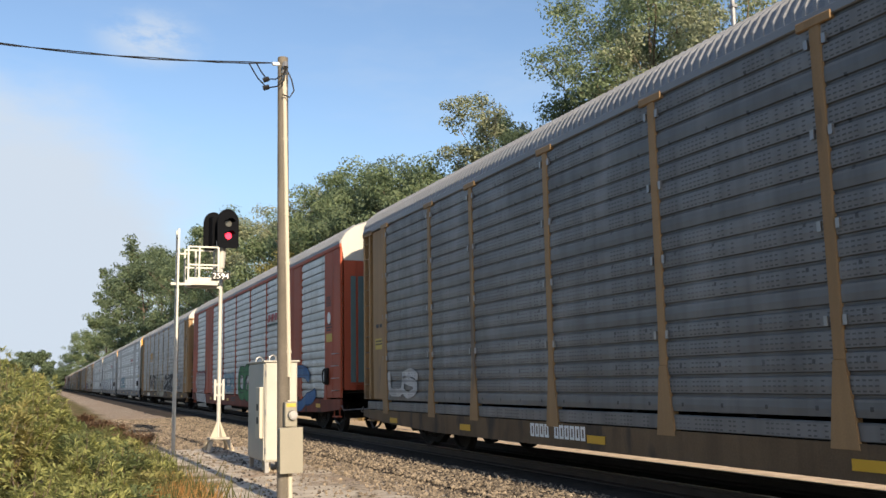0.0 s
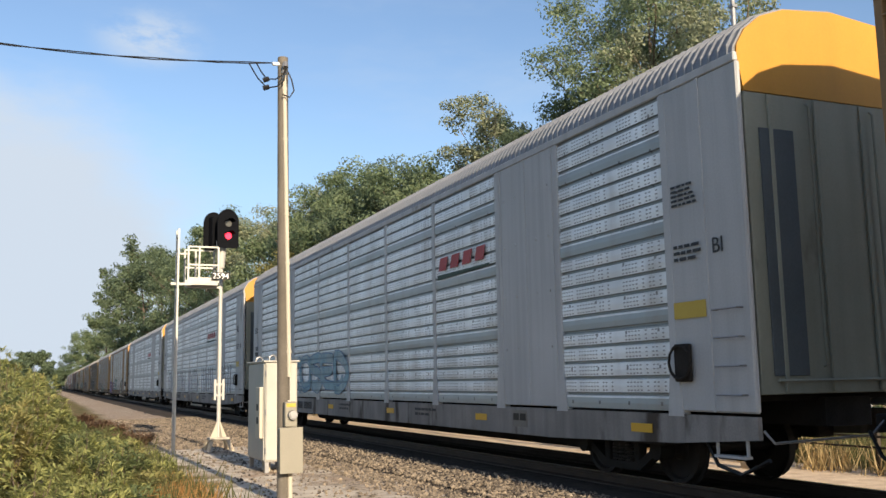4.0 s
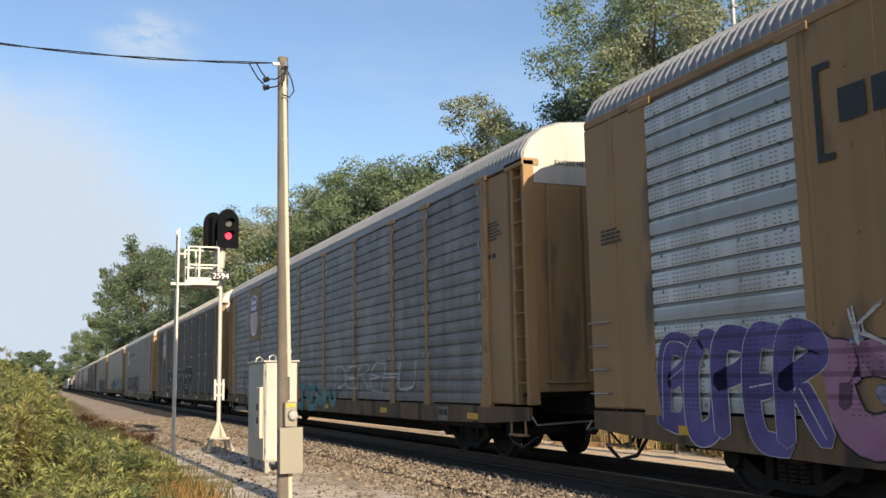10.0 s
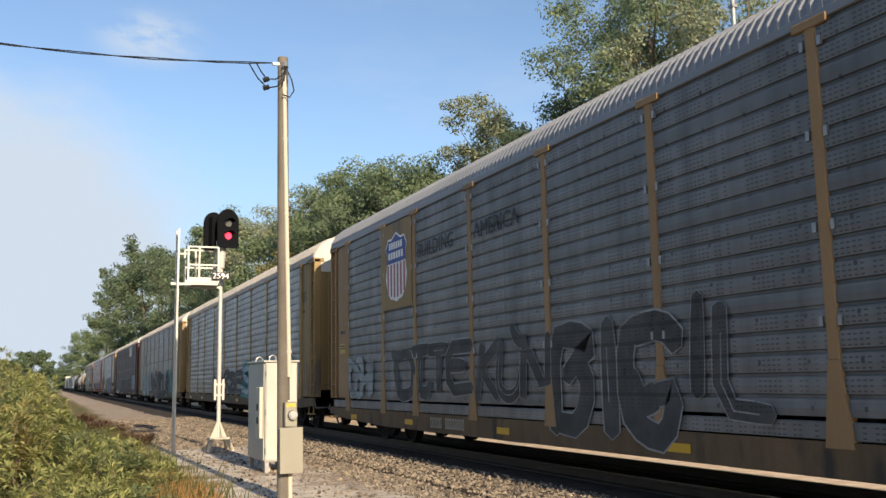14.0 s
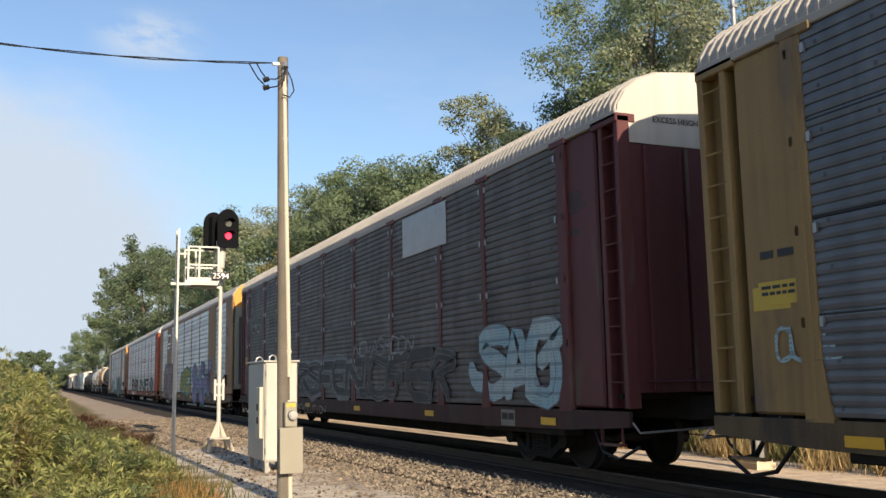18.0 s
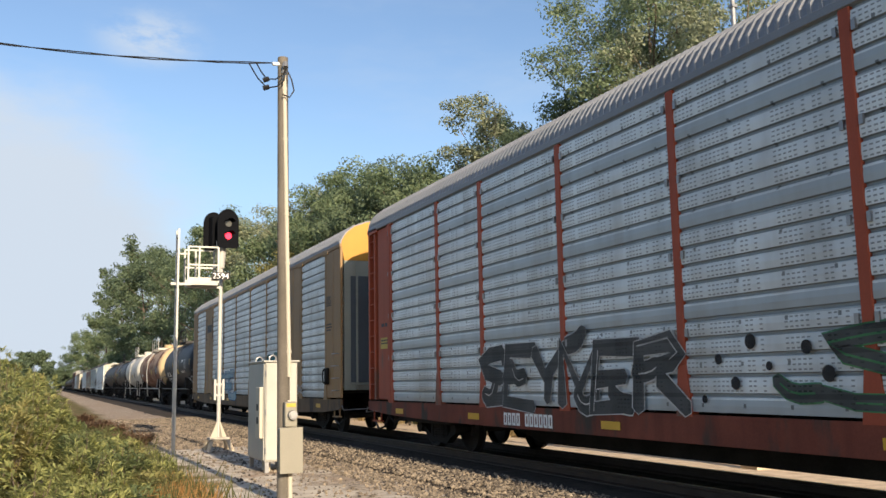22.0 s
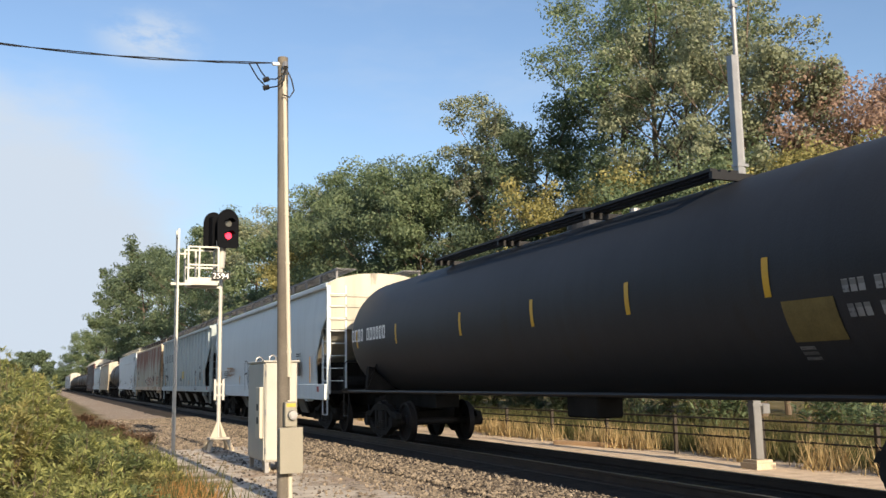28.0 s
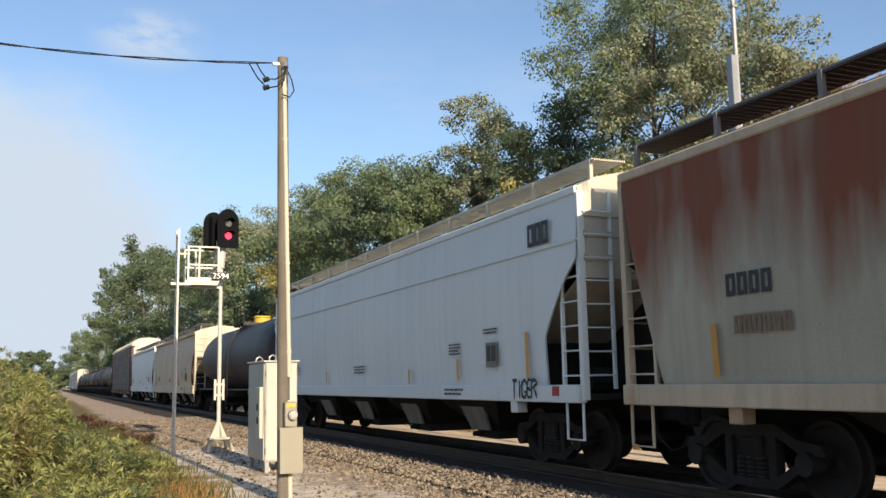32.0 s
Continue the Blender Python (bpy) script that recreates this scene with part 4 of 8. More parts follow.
def stroke(g, pts, r, x, taper=0.0, tip=0.6):
    """A flat painted stroke of half width r along pts (y, z), with pointed round ends."""
    P = [Vector(p) for p in pts]
    n = len(P)
    a, c = (P[0] - P[1]), (P[-1] - P[-2])
    v = [(x, *(P[0] + (a.normalized() if a.length else a) * r * tip))]
    for i, p in enumerate(P):
        d = P[min(n - 1, i + 1)] - P[max(0, i - 1)]
        d = d.normalized() if d.length > 1e-6 else Vector((1, 0))
        w = r * (1 + taper * math.sin(3.0 * i / max(1, n - 1) + 0.6))
        o = Vector((-d.y, d.x)) * w
        v += [(x, *(p + o)), (x, *(p - o))]
    v.append((x, *(P[-1] + (c.normalized() if c.length else c) * r * tip)))
    e = len(v) - 1
    g.add(v, [(0, 1, 2), (e, e - 1, e - 2)] + [(2 * i + 1, 2 * i + 3, 2 * i + 4, 2 * i + 2) for i in range(n - 1)])


def graffiti(car, y0, y1, z0, z1, text, fill, line, seed, back=None, fat=0.17, edge=0.024, x=-1.524, round_=1, drips=0, sharp=0.5):
    """Sprayed letters from y0 to y1, z0 to z1: fat strokes over an outline and, if given, a cloud of another colour behind them; with no fill, thin strokes alone."""
    rnd = random.Random(seed)
    n = len(text)
    cell = (y1 - y0) / n
    shear, low = rnd.uniform(-0.12, 0.2), 0.0 if not fill else 0.5 * fat * abs(cell)
    for k, ch in enumerate(text):
        if ch == " ":
            continue
        big = 1.0 if not fill else rnd.uniform(0.96, 1.1)
        wide, turn = abs(cell) * (1.0 if fill else 0.95), rnd.uniform(-0.12, 0.12)
        h = (z1 - z0 - 2 * low) * rnd.uniform(0.86, 1.0)
        cy, base = y0 + cell * (k + 0.5), z0 + low + (z1 - z0 - 2 * low - h) * rnd.random()
        lines, jit = [], 0.10 if fill else 0.14
        for st in GLYPHS[ch].split("|") * (1 if fill or edge < 0.012 else 2):
            pts = []
            for p in st.split():
                u, w = (int(p[0]) / 4 - 0.5) * big + rnd.uniform(-jit, jit), int(p[1]) / 6 + rnd.uniform(-0.7 * jit, 0.7 * jit)
                u += shear * (w - 0.5) + turn * (w - 0.5)
                pts.append((cy + math.copysign(1, cell) * u * wide, base + h * w))
            lines.append(soft(pts, round_))
        if fill and rnd.random() < sharp:
            a = rnd.choice(lines)[-1]
            s_ = math.copysign(1, cell) * rnd.choice((-1, 1))
            lines.append(soft([a, (a[0] + s_ * wide * 0.35, a[1] + h * rnd.uniform(-0.1, 0.1)), (a[0] + s_ * wide * 0.55, a[1] + h * rnd.uniform(0.08, 0.3))], 1))
        xx = x - 0.0022 * (k % 8)
        if not fill:
            g = G()
            for q, ln in enumerate(lines):
                stroke(g, ln, edge, xx - 0.0002 * q, 0.2)
            part("painted_letter", g, PAINTS[line], car, "thin %s sprayed letter" % line.replace("marker_", ""))
            continue
        r = 0.95 * fat * min(abs(cell), 0.6 * (z1 - z0))
        fg, lg, bg = G(), G(), G()
        for q, ln in enumerate(lines):
            stroke(fg, ln, r, xx - 0.0012 - 0.0001 * q, 0.22)
            stroke(lg, ln, r + edge * rnd.uniform(0.55, 1.0), xx - 0.0004 - 0.0001 * q, 0.22)
            if back:
                stroke(bg, ln, r + edge + 0.05 + 0.07 * rnd.random(), x + 0.004 - 0.0001 * (3 * k + q), 0.25)
        for ln in lines:
            if len(ln) > 3 and rnd.random() < 0.35:
                d = r * rnd.uniform(-0.5, 0.5)
                stroke(lg, [(a + d, c + d) for a, c in ln[1:-1]], edge * 0.4, xx - 0.0020, 0.3)
        for _ in range(drips):
            a = rnd.choice(rnd.choice(lines))
            stroke(lg, [a, (a[0] - math.copysign(1, cell) * -0.05, a[1] - rnd.uniform(0.3, 0.7))], edge * 0.45, xx - 0.0021)
        me = part("painted_letter", fg, PAINTS[fill], car, "sprayed %s letter" % fill)
        part("outline", lg, PAINTS[line], me, "%s sprayed outline" % line)
        if back:
            part("backing", bg, PAINTS[back], me, "%s sprayed cloud" % back)


def scrawl(car, y0, y1, z0, z1, text, colour, seed, r=0.014, x=-1.526):
    """A thin hand-sprayed tag."""
    graffiti(car, y0, y1, z0, z1, text, None, colour, seed, edge=r, x=x)


def bubble(car, outline, fill, line, edge=0.02, x=-1.526, rounds=2, strokes=(), owner=None):
    """One closed sprayed shape (y, z) with a drawn outline and inner strokes."""
    ring = soft([*outline, outline[0]], rounds)
    g = G()
    g.add([(x, a, c) for a, c in ring], [tuple(range(len(ring)))])
    me = part("painted_letter", g, PAINTS[fill], owner or car, "sprayed %s bubble letter" % fill)
    if edge:
        lg = G()
        stroke(lg, ring, edge, x - 0.0008, 0.15)
        for q, ln in enumerate(strokes):
            stroke(lg, soft(ln, 1), edge * 0.8, x - 0.0010 - 0.0002 * q, 0.3)
        part("outline", lg, PAINTS[line], me, "%s sprayed outline" % line)
    return me


def finger_letters(car):
    """A row of tall white rounded letters on a dark red cloud, carried down over the sill."""
    rnd = random.Random(55)
    lumps = [(11.75, 1.62)]
    for k in range(7):
        lumps += [(11.62 - 0.38 * k, 1.88 + rnd.uniform(-0.04, 0.03)), (11.42 - 0.38 * k, 1.83 + rnd.uniform(-0.04, 0.03))]
    lumps += [(9.0, 1.8), (8.98, 1.3), (9.16, 0.82), (11.75, 0.82)]
    cloud = bubble(car, lumps, "oxblood", "oxblood", 0, -1.5230)
    bubble(car, [(11.85, 1.82), (12.0, 1.6), (12.02, 1.45), (12.22, 1.3), (11.95, 1.05), (11.66, 0.94), (11.60, 1.35), (11.66, 1.76)], "white", "oxblood", 0.012, -1.5260, 2, [[(11.84, 1.6), (11.9, 1.4), (11.78, 1.35)], [(11.95, 1.2), (11.7, 1.02)]])
    for k in range(5):
        y, top = 11.36 - 0.435 * k, 1.77 + rnd.uniform(-0.04, 0.03)
        w = 0.2 + rnd.uniform(-0.015, 0.02)
        ring = [(y + w, 0.83), (y + w + 0.02, 1.2), (y + w - 0.03, 1.35), (y + w, 1.62), (y + 0.5 * w, top + 0.04), (y - 0.5 * w, top + 0.04), (y - 0.85 * w, 1.62), (y - w - 0.08, 1.52), (y - w - 0.05, 1.46), (y - w + 0.05, 1.42), (y - w + 0.02, 1.15), (y - w + 0.01, 0.83)]
        inner = [[(y - 0.02, 1.2 + 0.1 * rnd.random()), (y - 0.03, 0.95)]] if k in (2, 4) else [[(y + 0.1, 0.98), (y - 0.1, 0.97)]] if k == 1 else []
        bubble(car, ring, "white", "oxblood", 0.014, -1.5262 - 0.0016 * k, 2, inner)
    bubble(car, [(9.36, 1.74), (9.12, 1.78), (9.05, 1.5), (9.06, 1.25), (9.2, 1.0), (9.25, 0.84), (9.34, 1.05), (9.46, 1.28), (9.32, 1.42), (9.45, 1.5)], "white", "oxblood", 0.012, -1.5345)
    bubble(car, [(11.55, 0.83), (11.6, 1.02), (11.48, 1.14), (11.34, 1.08), (11.3, 0.84)], "white", "charcoal", 0.01, -1.5350)
    # the foot of the piece, slanting across the sill
    foot = part("painted_letter", G().poly([(-1.5225, 11.98, 0.86), (-1.5225, 11.6, 0.38), (-1.5225, 8.76, 0.36), (-1.5225, 9.02, 0.76), (-1.5225, 9.4, 0.77), (-1.5225, 11.6, 0.78)], -0.001), PAINTS["white"], cloud, "white sprayed foot across the sill")
    g = G()
    for k, y in enumerate((11.32, 11.08, 10.72, 10.3, 9.92, 9.5)):
        stroke(g, soft([(y, 0.77), (y - 0.06, 0.6), (y - 0.22 - 0.03 * k, 0.37)], 1), 0.011, -1.5245 - 0.0002 * k, 0.4)
    for k, ln in enumerate(([(11.55, 0.66), (11.38, 0.64), (11.4, 0.46), (11.56, 0.48), (11.55, 0.66)], [(9.3, 0.68), (8.98, 0.66)], [(9.14, 0.67), (9.08, 0.5)])):
        stroke(g, ln, 0.014, -1.5260 - 0.0002 * k, 0.3)
    part("outline", g, PAINTS["oxblood"], foot, "thin dark sprayed lines")


def block_throw(car):
    """Two dusty domes with feet on the sill, then two joined dusty block letters outlined in black."""
    bubble(car, [(-4.62, 0.82), (-4.62, 1.3), (-4.78, 1.56), (-5.05, 1.62), (-5.36, 1.46), (-5.48, 1.1), (-5.48, 0.82)], "cream", "black", 0.016, -1.5250, 2, [[(-5.02, 1.56), (-5.2, 1.35), (-5.24, 1.12)], [(-4.95, 1.16), (-5.42, 1.16)]])
    bubble(car, [(-5.42, 0.82), (-5.42, 1.45), (-5.62, 1.66), (-5.95, 1.72), (-6.3, 1.58), (-6.46, 1.2), (-6.46, 0.84)], "cream", "black", 0.016, -1.5264, 2, [[(-5.86, 1.55), (-6.06, 1.3), (-6.16, 1.0)], [(-5.78, 1.24), (-6.42, 1.24)]])
    for k, y in enumerate((-4.95, -5.58)):
        bubble(car, [(y + 0.3, 0.76), (y + 0.24, 0.5), (y, 0.36), (y - 0.26, 0.5), (y - 0.28, 0.76)], "cream", "charcoal", 0.008, -1.5250 - 0.0014 * k)
    bubble(car, [(-5.95, 0.75), (-6.12, 0.4), (-6.58, 0.4), (-6.42, 0.75)], "cream", "charcoal", 0, -1.5236, 1)
    # the pointed letter and the crooked one
    bubble(car, [(-6.62, 0.76), (-6.9, 1.1), (-7.2, 1.42), (-7.32, 1.1), (-7.4, 0.74), (-7.0, 0.73)], "dust", "black", 0.03, -1.5268, 1)
    bubble(car, [(-7.1, 1.3), (-7.18, 1.86), (-7.7, 1.86), (-7.9, 1.94), (-8.4, 1.92), (-8.94, 1.8), (-8.94, 1.74), (-8.8, 1.32), (-8.7, 1.33), (-8.4, 1.44), (-8.38, 1.4), (-8.46, 1.18), (-8.74, 1.1), (-8.96, 0.86), (-8.8, 0.68), (-8.4, 0.6), (-8.05, 0.66), (-7.55, 0.67), (-7.4, 1.0)], "dust", "black", 0.028, -1.5280, 1)
    g = G()
    for k, ln in enumerate(([(-7.46, 1.46), (-7.5, 1.2)], [(-7.5, 1.1), (-7.62, 0.72)], [(-7.86, 1.42), (-7.95, 1.12)])):
        stroke(g, ln, 0.05, -1.5300 - 0.0003 * k, 0.2)
    part("graffiti", g, PAINTS["black"], car, "black sprayed counters of the block letters")
    scrawl(car, -8.02, -8.62, 1.62, 1.82, "CONEY", "black", 140, 0.013, -1.5310)
    scrawl(car, -7.06, -7.36, 0.8, 0.98, "MLB", "black", 141, 0.012, -1.5275)


# bogie: bolster > side frames, springs, wheelsets
WHEEL_R = 0.457


def build_bogie():
    g = G()
    g.box(-1.1, 1.1, -0.18, 0.18, 0.42, 0.72, 0.03)
    g.box(-0.5, 0.5, -0.5, 0.5, 0.72, 0.82, 0.02)
    bog = part("bogie", g, M["steel_dark"])
    for s in (-1, 1):
        f = G()
        x0 = s * 1.02 - 0.07
        f.poly([(x0, y, z) for y, z in ((-1.16, 0.54), (-1.08, 0.66), (-0.75, 0.70), (-0.42, 0.86), (0.42, 0.86), (0.75, 0.70), (1.08, 0.66), (1.16, 0.54), (0.78, 0.55), (0.45, 0.72), (-0.45, 0.72), (-0.78, 0.55))], 0.14)
        f.poly([(x0, y, z) for y, z in ((-1.0, 0.40), (-0.74, 0.46), (-0.36, 0.25), (0.36, 0.25), (0.74, 0.46), (1.0, 0.40), (0.78, 0.36), (0.42, 0.15), (-0.42, 0.15), (-0.78, 0.36))], 0.14)
        for y in (-0.36, 0.36):
            f.box(x0, x0 + 0.14, y - 0.06, y + 0.06, 0.2, 0.8, 0.01)
        for y in (-0.9, 0.9):
            f.cyl((s * 0.94, y, 0.457), (s * 1.16, y, 0.457), 0.13, n=14)
        f.box(s * 1.0 - 0.03, s * 1.0 + 0.01, -0.4, 0.4, 0.2, 0.75)
        part("side_frame", f, M["steel_dark"], bog)
        sp = G()
        for y in (-0.16, 0, 0.16):
            for k in range(5):
                sp.cyl((s * 1.04, y, 0.26 + k * 0.05), (s * 1.04, y, 0.285 + k * 0.05), 0.075, n=10)
        tagged(part("spring", sp, M["wheel"], bog), kind="stuff")
    sets = []
    for y in (-0.89, 0.89):
        w = G()
        w.cyl((-1.05, 0, 0), (1.05, 0, 0), 0.08, n=12)
        for s in (-1, 1):
            n = 28
            prof = [(0.66, 0.49), (0.685, 0.49), (0.70, WHEEL_R), (0.80, WHEEL_R - 0.004), (0.80, 0.40), (0.76, 0.37), (0.745, 0.16), (0.79, 0.13), (0.79, 0.0)]
            v, fc = [], []
            for x, r in prof:
                v += [(s * x, r * math.cos(2 * math.pi * k / n), r * math.sin(2 * math.pi * k / n)) for k in range(n)]
            for j in range(len(prof) - 1):
                fc += [(j * n + k, j * n + (k + 1) % n, (j + 1) * n + (k + 1) % n, (j + 1) * n + k) for k in range(n)]
            w.add(v, fc)
        ws = part("wheelset", w, M["wheel"], bog, "worn steel wheels on an axle")
        ws.location = (0, y, WHEEL_R)
        sets.append(ws)
    return bog


BOGIE = None


def add_bogies(car, ys):
    global BOGIE
    for y in ys:
        if BOGIE is None:
            BOGIE = build_bogie()
            b = BOGIE
        else:
            b = copy_thing(BOGIE, pose(0, y, 0))
        b.parent = car
        b.location = (0, y, RAIL_Z)


def couplers(car, half, z=0.67):
    for s in (-1, 1):
        g = G()
        g.box(-0.1, 0.1, min(s * (half - 0.7), s * (half - 0.12)), max(s * (half - 0.7), s * (half - 0.12)), z - 0.1, z + 0.1, 0.02)
        g.box(-0.17, 0.17, min(s * (half - 0.22), s * half), max(s * (half - 0.22), s * half), z - 0.16, z + 0.16, 0.04)
        part("coupler", g, M["steel_dark"], car)
        h = G()
        pts = [(-0.35, s * (half - 0.55), 0.6), (-0.36, s * (half - 0.4), 0.34), (-0.3, s * (half - 0.22), 0.17), (-0.22, s * (half - 0.08), 0.22), (-0.15, s * (half - 0.02), 0.38)]
        h.tube(pts, 0.022)
        part("air_hose", h, M["black"], car)


def stripe_box(y, z0=0.5, h=0.11, w=0.46, x=-1.523):
    return G().box(x - 0.004, x, y - w / 2, y + w / 2, z0, z0 + h)


LAY_A = [("end", 1.40), ("panel", 2.72), ("plate", 2.02)] + [("panel", 2.874)] * 5 + [("plate", 2.02), ("panel", 2.72), ("end", 1.40)]
LAY_B = [("bay", 1.6), ("panel", 2.70), ("panel", 2.02)] + [("panel", 2.802)] * 5 + [("panel", 2.02), ("panel", 2.70), ("bay", 1.6)]


def autorack(label, layout, frame_m, panel_m, roof_m, end_top, end_m, marks=(), bar_m="white", side_bar=None, post_m=None, low=False, glints=(-11.2, -6.4, -1.7, 3.0, 7.4, 11.2)):
    car = new("autorack_car")
    tagged(car, label, "train car", "cars of the freight train")
    FM, PMAT = M[frame_m], PM[panel_m]
    # underframe
    g = G()
    g.box(-0.35, 0.35, -HALF + 0.2, HALF - 0.2, 0.62, 0.95).box(-1.4, 1.4, -HALF + 0.3, HALF - 0.3, 0.92, 0.99)
    for k in range(9):
        y = -9.0 + k * 2.25
        if abs(abs(y) - 10.0) > 1.2:
            g.box(-1.38, 1.38, y - 0.06, y + 0.06, 0.66, 0.92)
    part("underframe", g, M["steel_dark"], car)
    part("roof", with_mat(("roof",), roof_mesh, M[roof_m]), None, car, "corrugated metal roof")
    for side in (-1, 1):
        xs = sorted((side * 1.43, side * 1.52))
        tr, si = G(), G()
        tr.box(*xs, -HALF + 0.02, HALF - 0.02, Z1 + 0.001, 4.87, 0.012)
        part("top_rail", tr, M[roof_m] if layout is LAY_B else FM, car)
        o = side * 1.515
        # the sill dips between the bogies
        if low:
            si.poly([(o, -HALF, 0.56), (o, HALF, 0.56), (o, HALF, 0.40), (o, 11.9, 0.30), (o, 8.9, 0.21), (o, -8.9, 0.21), (o, -11.9, 0.30), (o, -HALF, 0.40)], -side * 0.06)
            part("lower_rail", G().box(*sorted((side * 1.44, side * 1.50)), -HALF + 0.3, HALF - 0.3, 0.575, 0.755, 0.01), PMAT, car, "dark rail below the screens")
        elif layout is LAY_A:
            si.poly([(o, -HALF, 0.765), (o, HALF, 0.765), (o, HALF, 0.52), (o, 11.9, 0.42), (o, 8.9, 0.34), (o, -8.9, 0.34), (o, -11.9, 0.42), (o, -HALF, 0.52)], -side * 0.06)
        else:
            si.poly([(o, -HALF, 0.765), (o, HALF, 0.765), (o, HALF, 0.56), (o, 11.9, 0.48), (o, 8.9, 0.425), (o, -8.9, 0.425), (o, -11.9, 0.48), (o, -HALF, 0.56)], -side * 0.06)
        part("side_sill", si, M[frame_m + "_sill"], car, "grimy lower side sill with shade put into its colour")
        y = -HALF
        for i, (kind, w) in enumerate(layout):
            c = y + w / 2
            if kind == "panel":
                rows, dep, tiers = (ROWS, 0.03 if panel_m in ("silver", "bright", "dusty") else 0.018, 0) if panel_m in ("silver", "bright", "dusty", "dark", "smoke") else ((34, 0.018, 4) if panel_m in ("slate", "rib_brown") else (30, 0.003, 0))
                ww = w - (0.10 if layout is LAY_A else 0.08)
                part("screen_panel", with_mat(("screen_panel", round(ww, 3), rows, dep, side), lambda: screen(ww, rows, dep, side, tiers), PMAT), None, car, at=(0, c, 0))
                for k in range(1, tiers):
                    z = Z0 + (Z1 - Z0) * k / tiers
                    part("tier_joint", with_mat(("tier_joint", round(ww, 3), side), lambda: G().box(*sorted((side * 1.485, side * 1.504)), -ww / 2, ww / 2, -0.018, 0.018), M["black"]), None, car, at=(0, c, z))
            elif kind == "plate":
                def plate():
                    p = G()
                    p.box(*sorted((side * 1.45, side * 1.51)), -w / 2 + 0.02, w / 2 - 0.02, Z0, Z1, 0.01)
                    for yy in (-w / 2 + 0.12, 0, w / 2 - 0.12):
                        p.box(*sorted((side * 1.50, side * 1.522)), yy - 0.03, yy + 0.03, Z0, Z1, 0.008)
                    for zz in (1.7, 2.55, 3.4, 4.2):
                        for yy in (-0.75, -0.35, 0.35, 0.75):
                            p.cyl((side * 1.505, yy, zz), (side * 1.522, yy, zz), 0.025, n=6)
                    return p
                part("plain_plate", with_mat(("plain_plate", w, side), plate, FM), None, car, at=(0, c, 0))
            elif kind == "end":
                p = G()
                p.box(*sorted((side * 1.44, side * 1.512)), y, y + w, Z0, Z1, 0.02)
                p.box(*sorted((side * 1.50, side * 1.524)), c - 0.03, c + 0.03, Z0, Z1, 0.008)
                part("end_plate", p, FM, car)
                near = i == 0
                l = G()
                yy = y + 0.12 if near else y + w - 0.5
                for k in range(4):
                    z = 1.0 + 0.32 * k
                    l.tube([(side * 1.52, yy, z), (side * 1.6, yy, z), (side * 1.6, yy + 0.42, z), (side * 1.52, yy + 0.42, z)], 0.011, 5)
                tagged(part("grab_irons", l, M["galv"], car), kind="stuff")
            else:
                near = i == 0
                ye, yi = (y, y + w) if near else (y + w, y)
                sg = 1 if near else -1
                p = G()
                a, b_ = sorted((ye + sg * 0.62, yi))
                p.box(*sorted((side * 1.40, side * 1.475)), a, b_, Z0, Z1, 0.03)
                a, b_ = sorted((yi - sg * 0.2, yi))
                p.box(*sorted((side * 1.44, side * 1.53)), a, b_, Z0 - 0.05, Z1, 0.02)
                part("end_plate", p, FM, car)
                p = G()
                for e0, e1 in ((0.0, 0.1), (0.40, 0.50)):
                    a, b_ = sorted((ye + sg * e0, ye + sg * e1))
                    p.box(*sorted((side * 1.30, side * 1.50)), a, b_, Z0, Z1 + 0.03, 0.01)
                a, b_ = sorted((ye + sg * 0.1, ye + sg * 0.4))
                p.box(*sorted((side * 1.30, side * 1.34)), a, b_, Z0, Z1)
                a, b_ = sorted((ye, ye + sg * 0.66))
                p.box(*sorted((side * 1.2, side * 1.52)), a, b_, Z1 - 0.06, Z1 + 0.06, 0.01)
                lad = part("ladder", p, FM, car)
                l = G()
                for k in range(10):
                    z = 1.15 + 0.375 * k
                    a, b_ = sorted((ye + sg * 0.05, ye + sg * 0.45))
                    l.cyl((side * 1.49, a, z), (side * 1.49, b_, z), 0.013, n=6)
                tagged(part("rung", l, FM, lad), kind="stuff")
            if i:
                # post between this bay and the one before
                pw = 0.075 if layout is LAY_A else 0.075
                xo = 1.518 if layout is LAY_A else 1.522
                if layout is LAY_B or kind == "panel" or layout[i - 1][0] == "panel":
                    def post():
                        p = G()
                        zt, zb = Z0 + 0.55, (0.5 if low else Z0 - 0.06)
                        p.box(*sorted((side * 1.42, side * xo)), -pw, pw, zt - 0.005, Z1, 0.012)
                        fl = pw * (2.0 if layout is LAY_A else 2.4)
                        p.poly([(side * (xo + 0.004), -pw, zt), (side * (xo + 0.004), pw, zt), (side * (xo + 0.004), fl, zb), (side * (xo + 0.004), -fl, zb)], -side * 0.1)
                        if layout is LAY_B:
                            p.box(*sorted((side * 1.44, side * 1.535)), -0.24, 0.24, Z1 - 0.05, Z1 + 0.05, 0.01)
                        return p
                    part("post", with_mat(("post", side, pw, low), post, M[post_m] if post_m else FM), None, car, at=(0, y, 0))
                    if layout is LAY_B:
                        def clips():
                            p = G()
                            for k in range(4):
                                z = Z0 + 0.93 + k * 0.94
                                for yy in (-0.12, 0.12):
                                    p.box(*sorted((side * 1.495, side * 1.53)), yy - 0.025, yy + 0.025, z - 0.05, z + 0.05)
                            return p
                        tagged(part("clip", with_mat(("clip", side), clips, M["galv"]), None, car, at=(0, y, 0)), kind="stuff")
            y += w
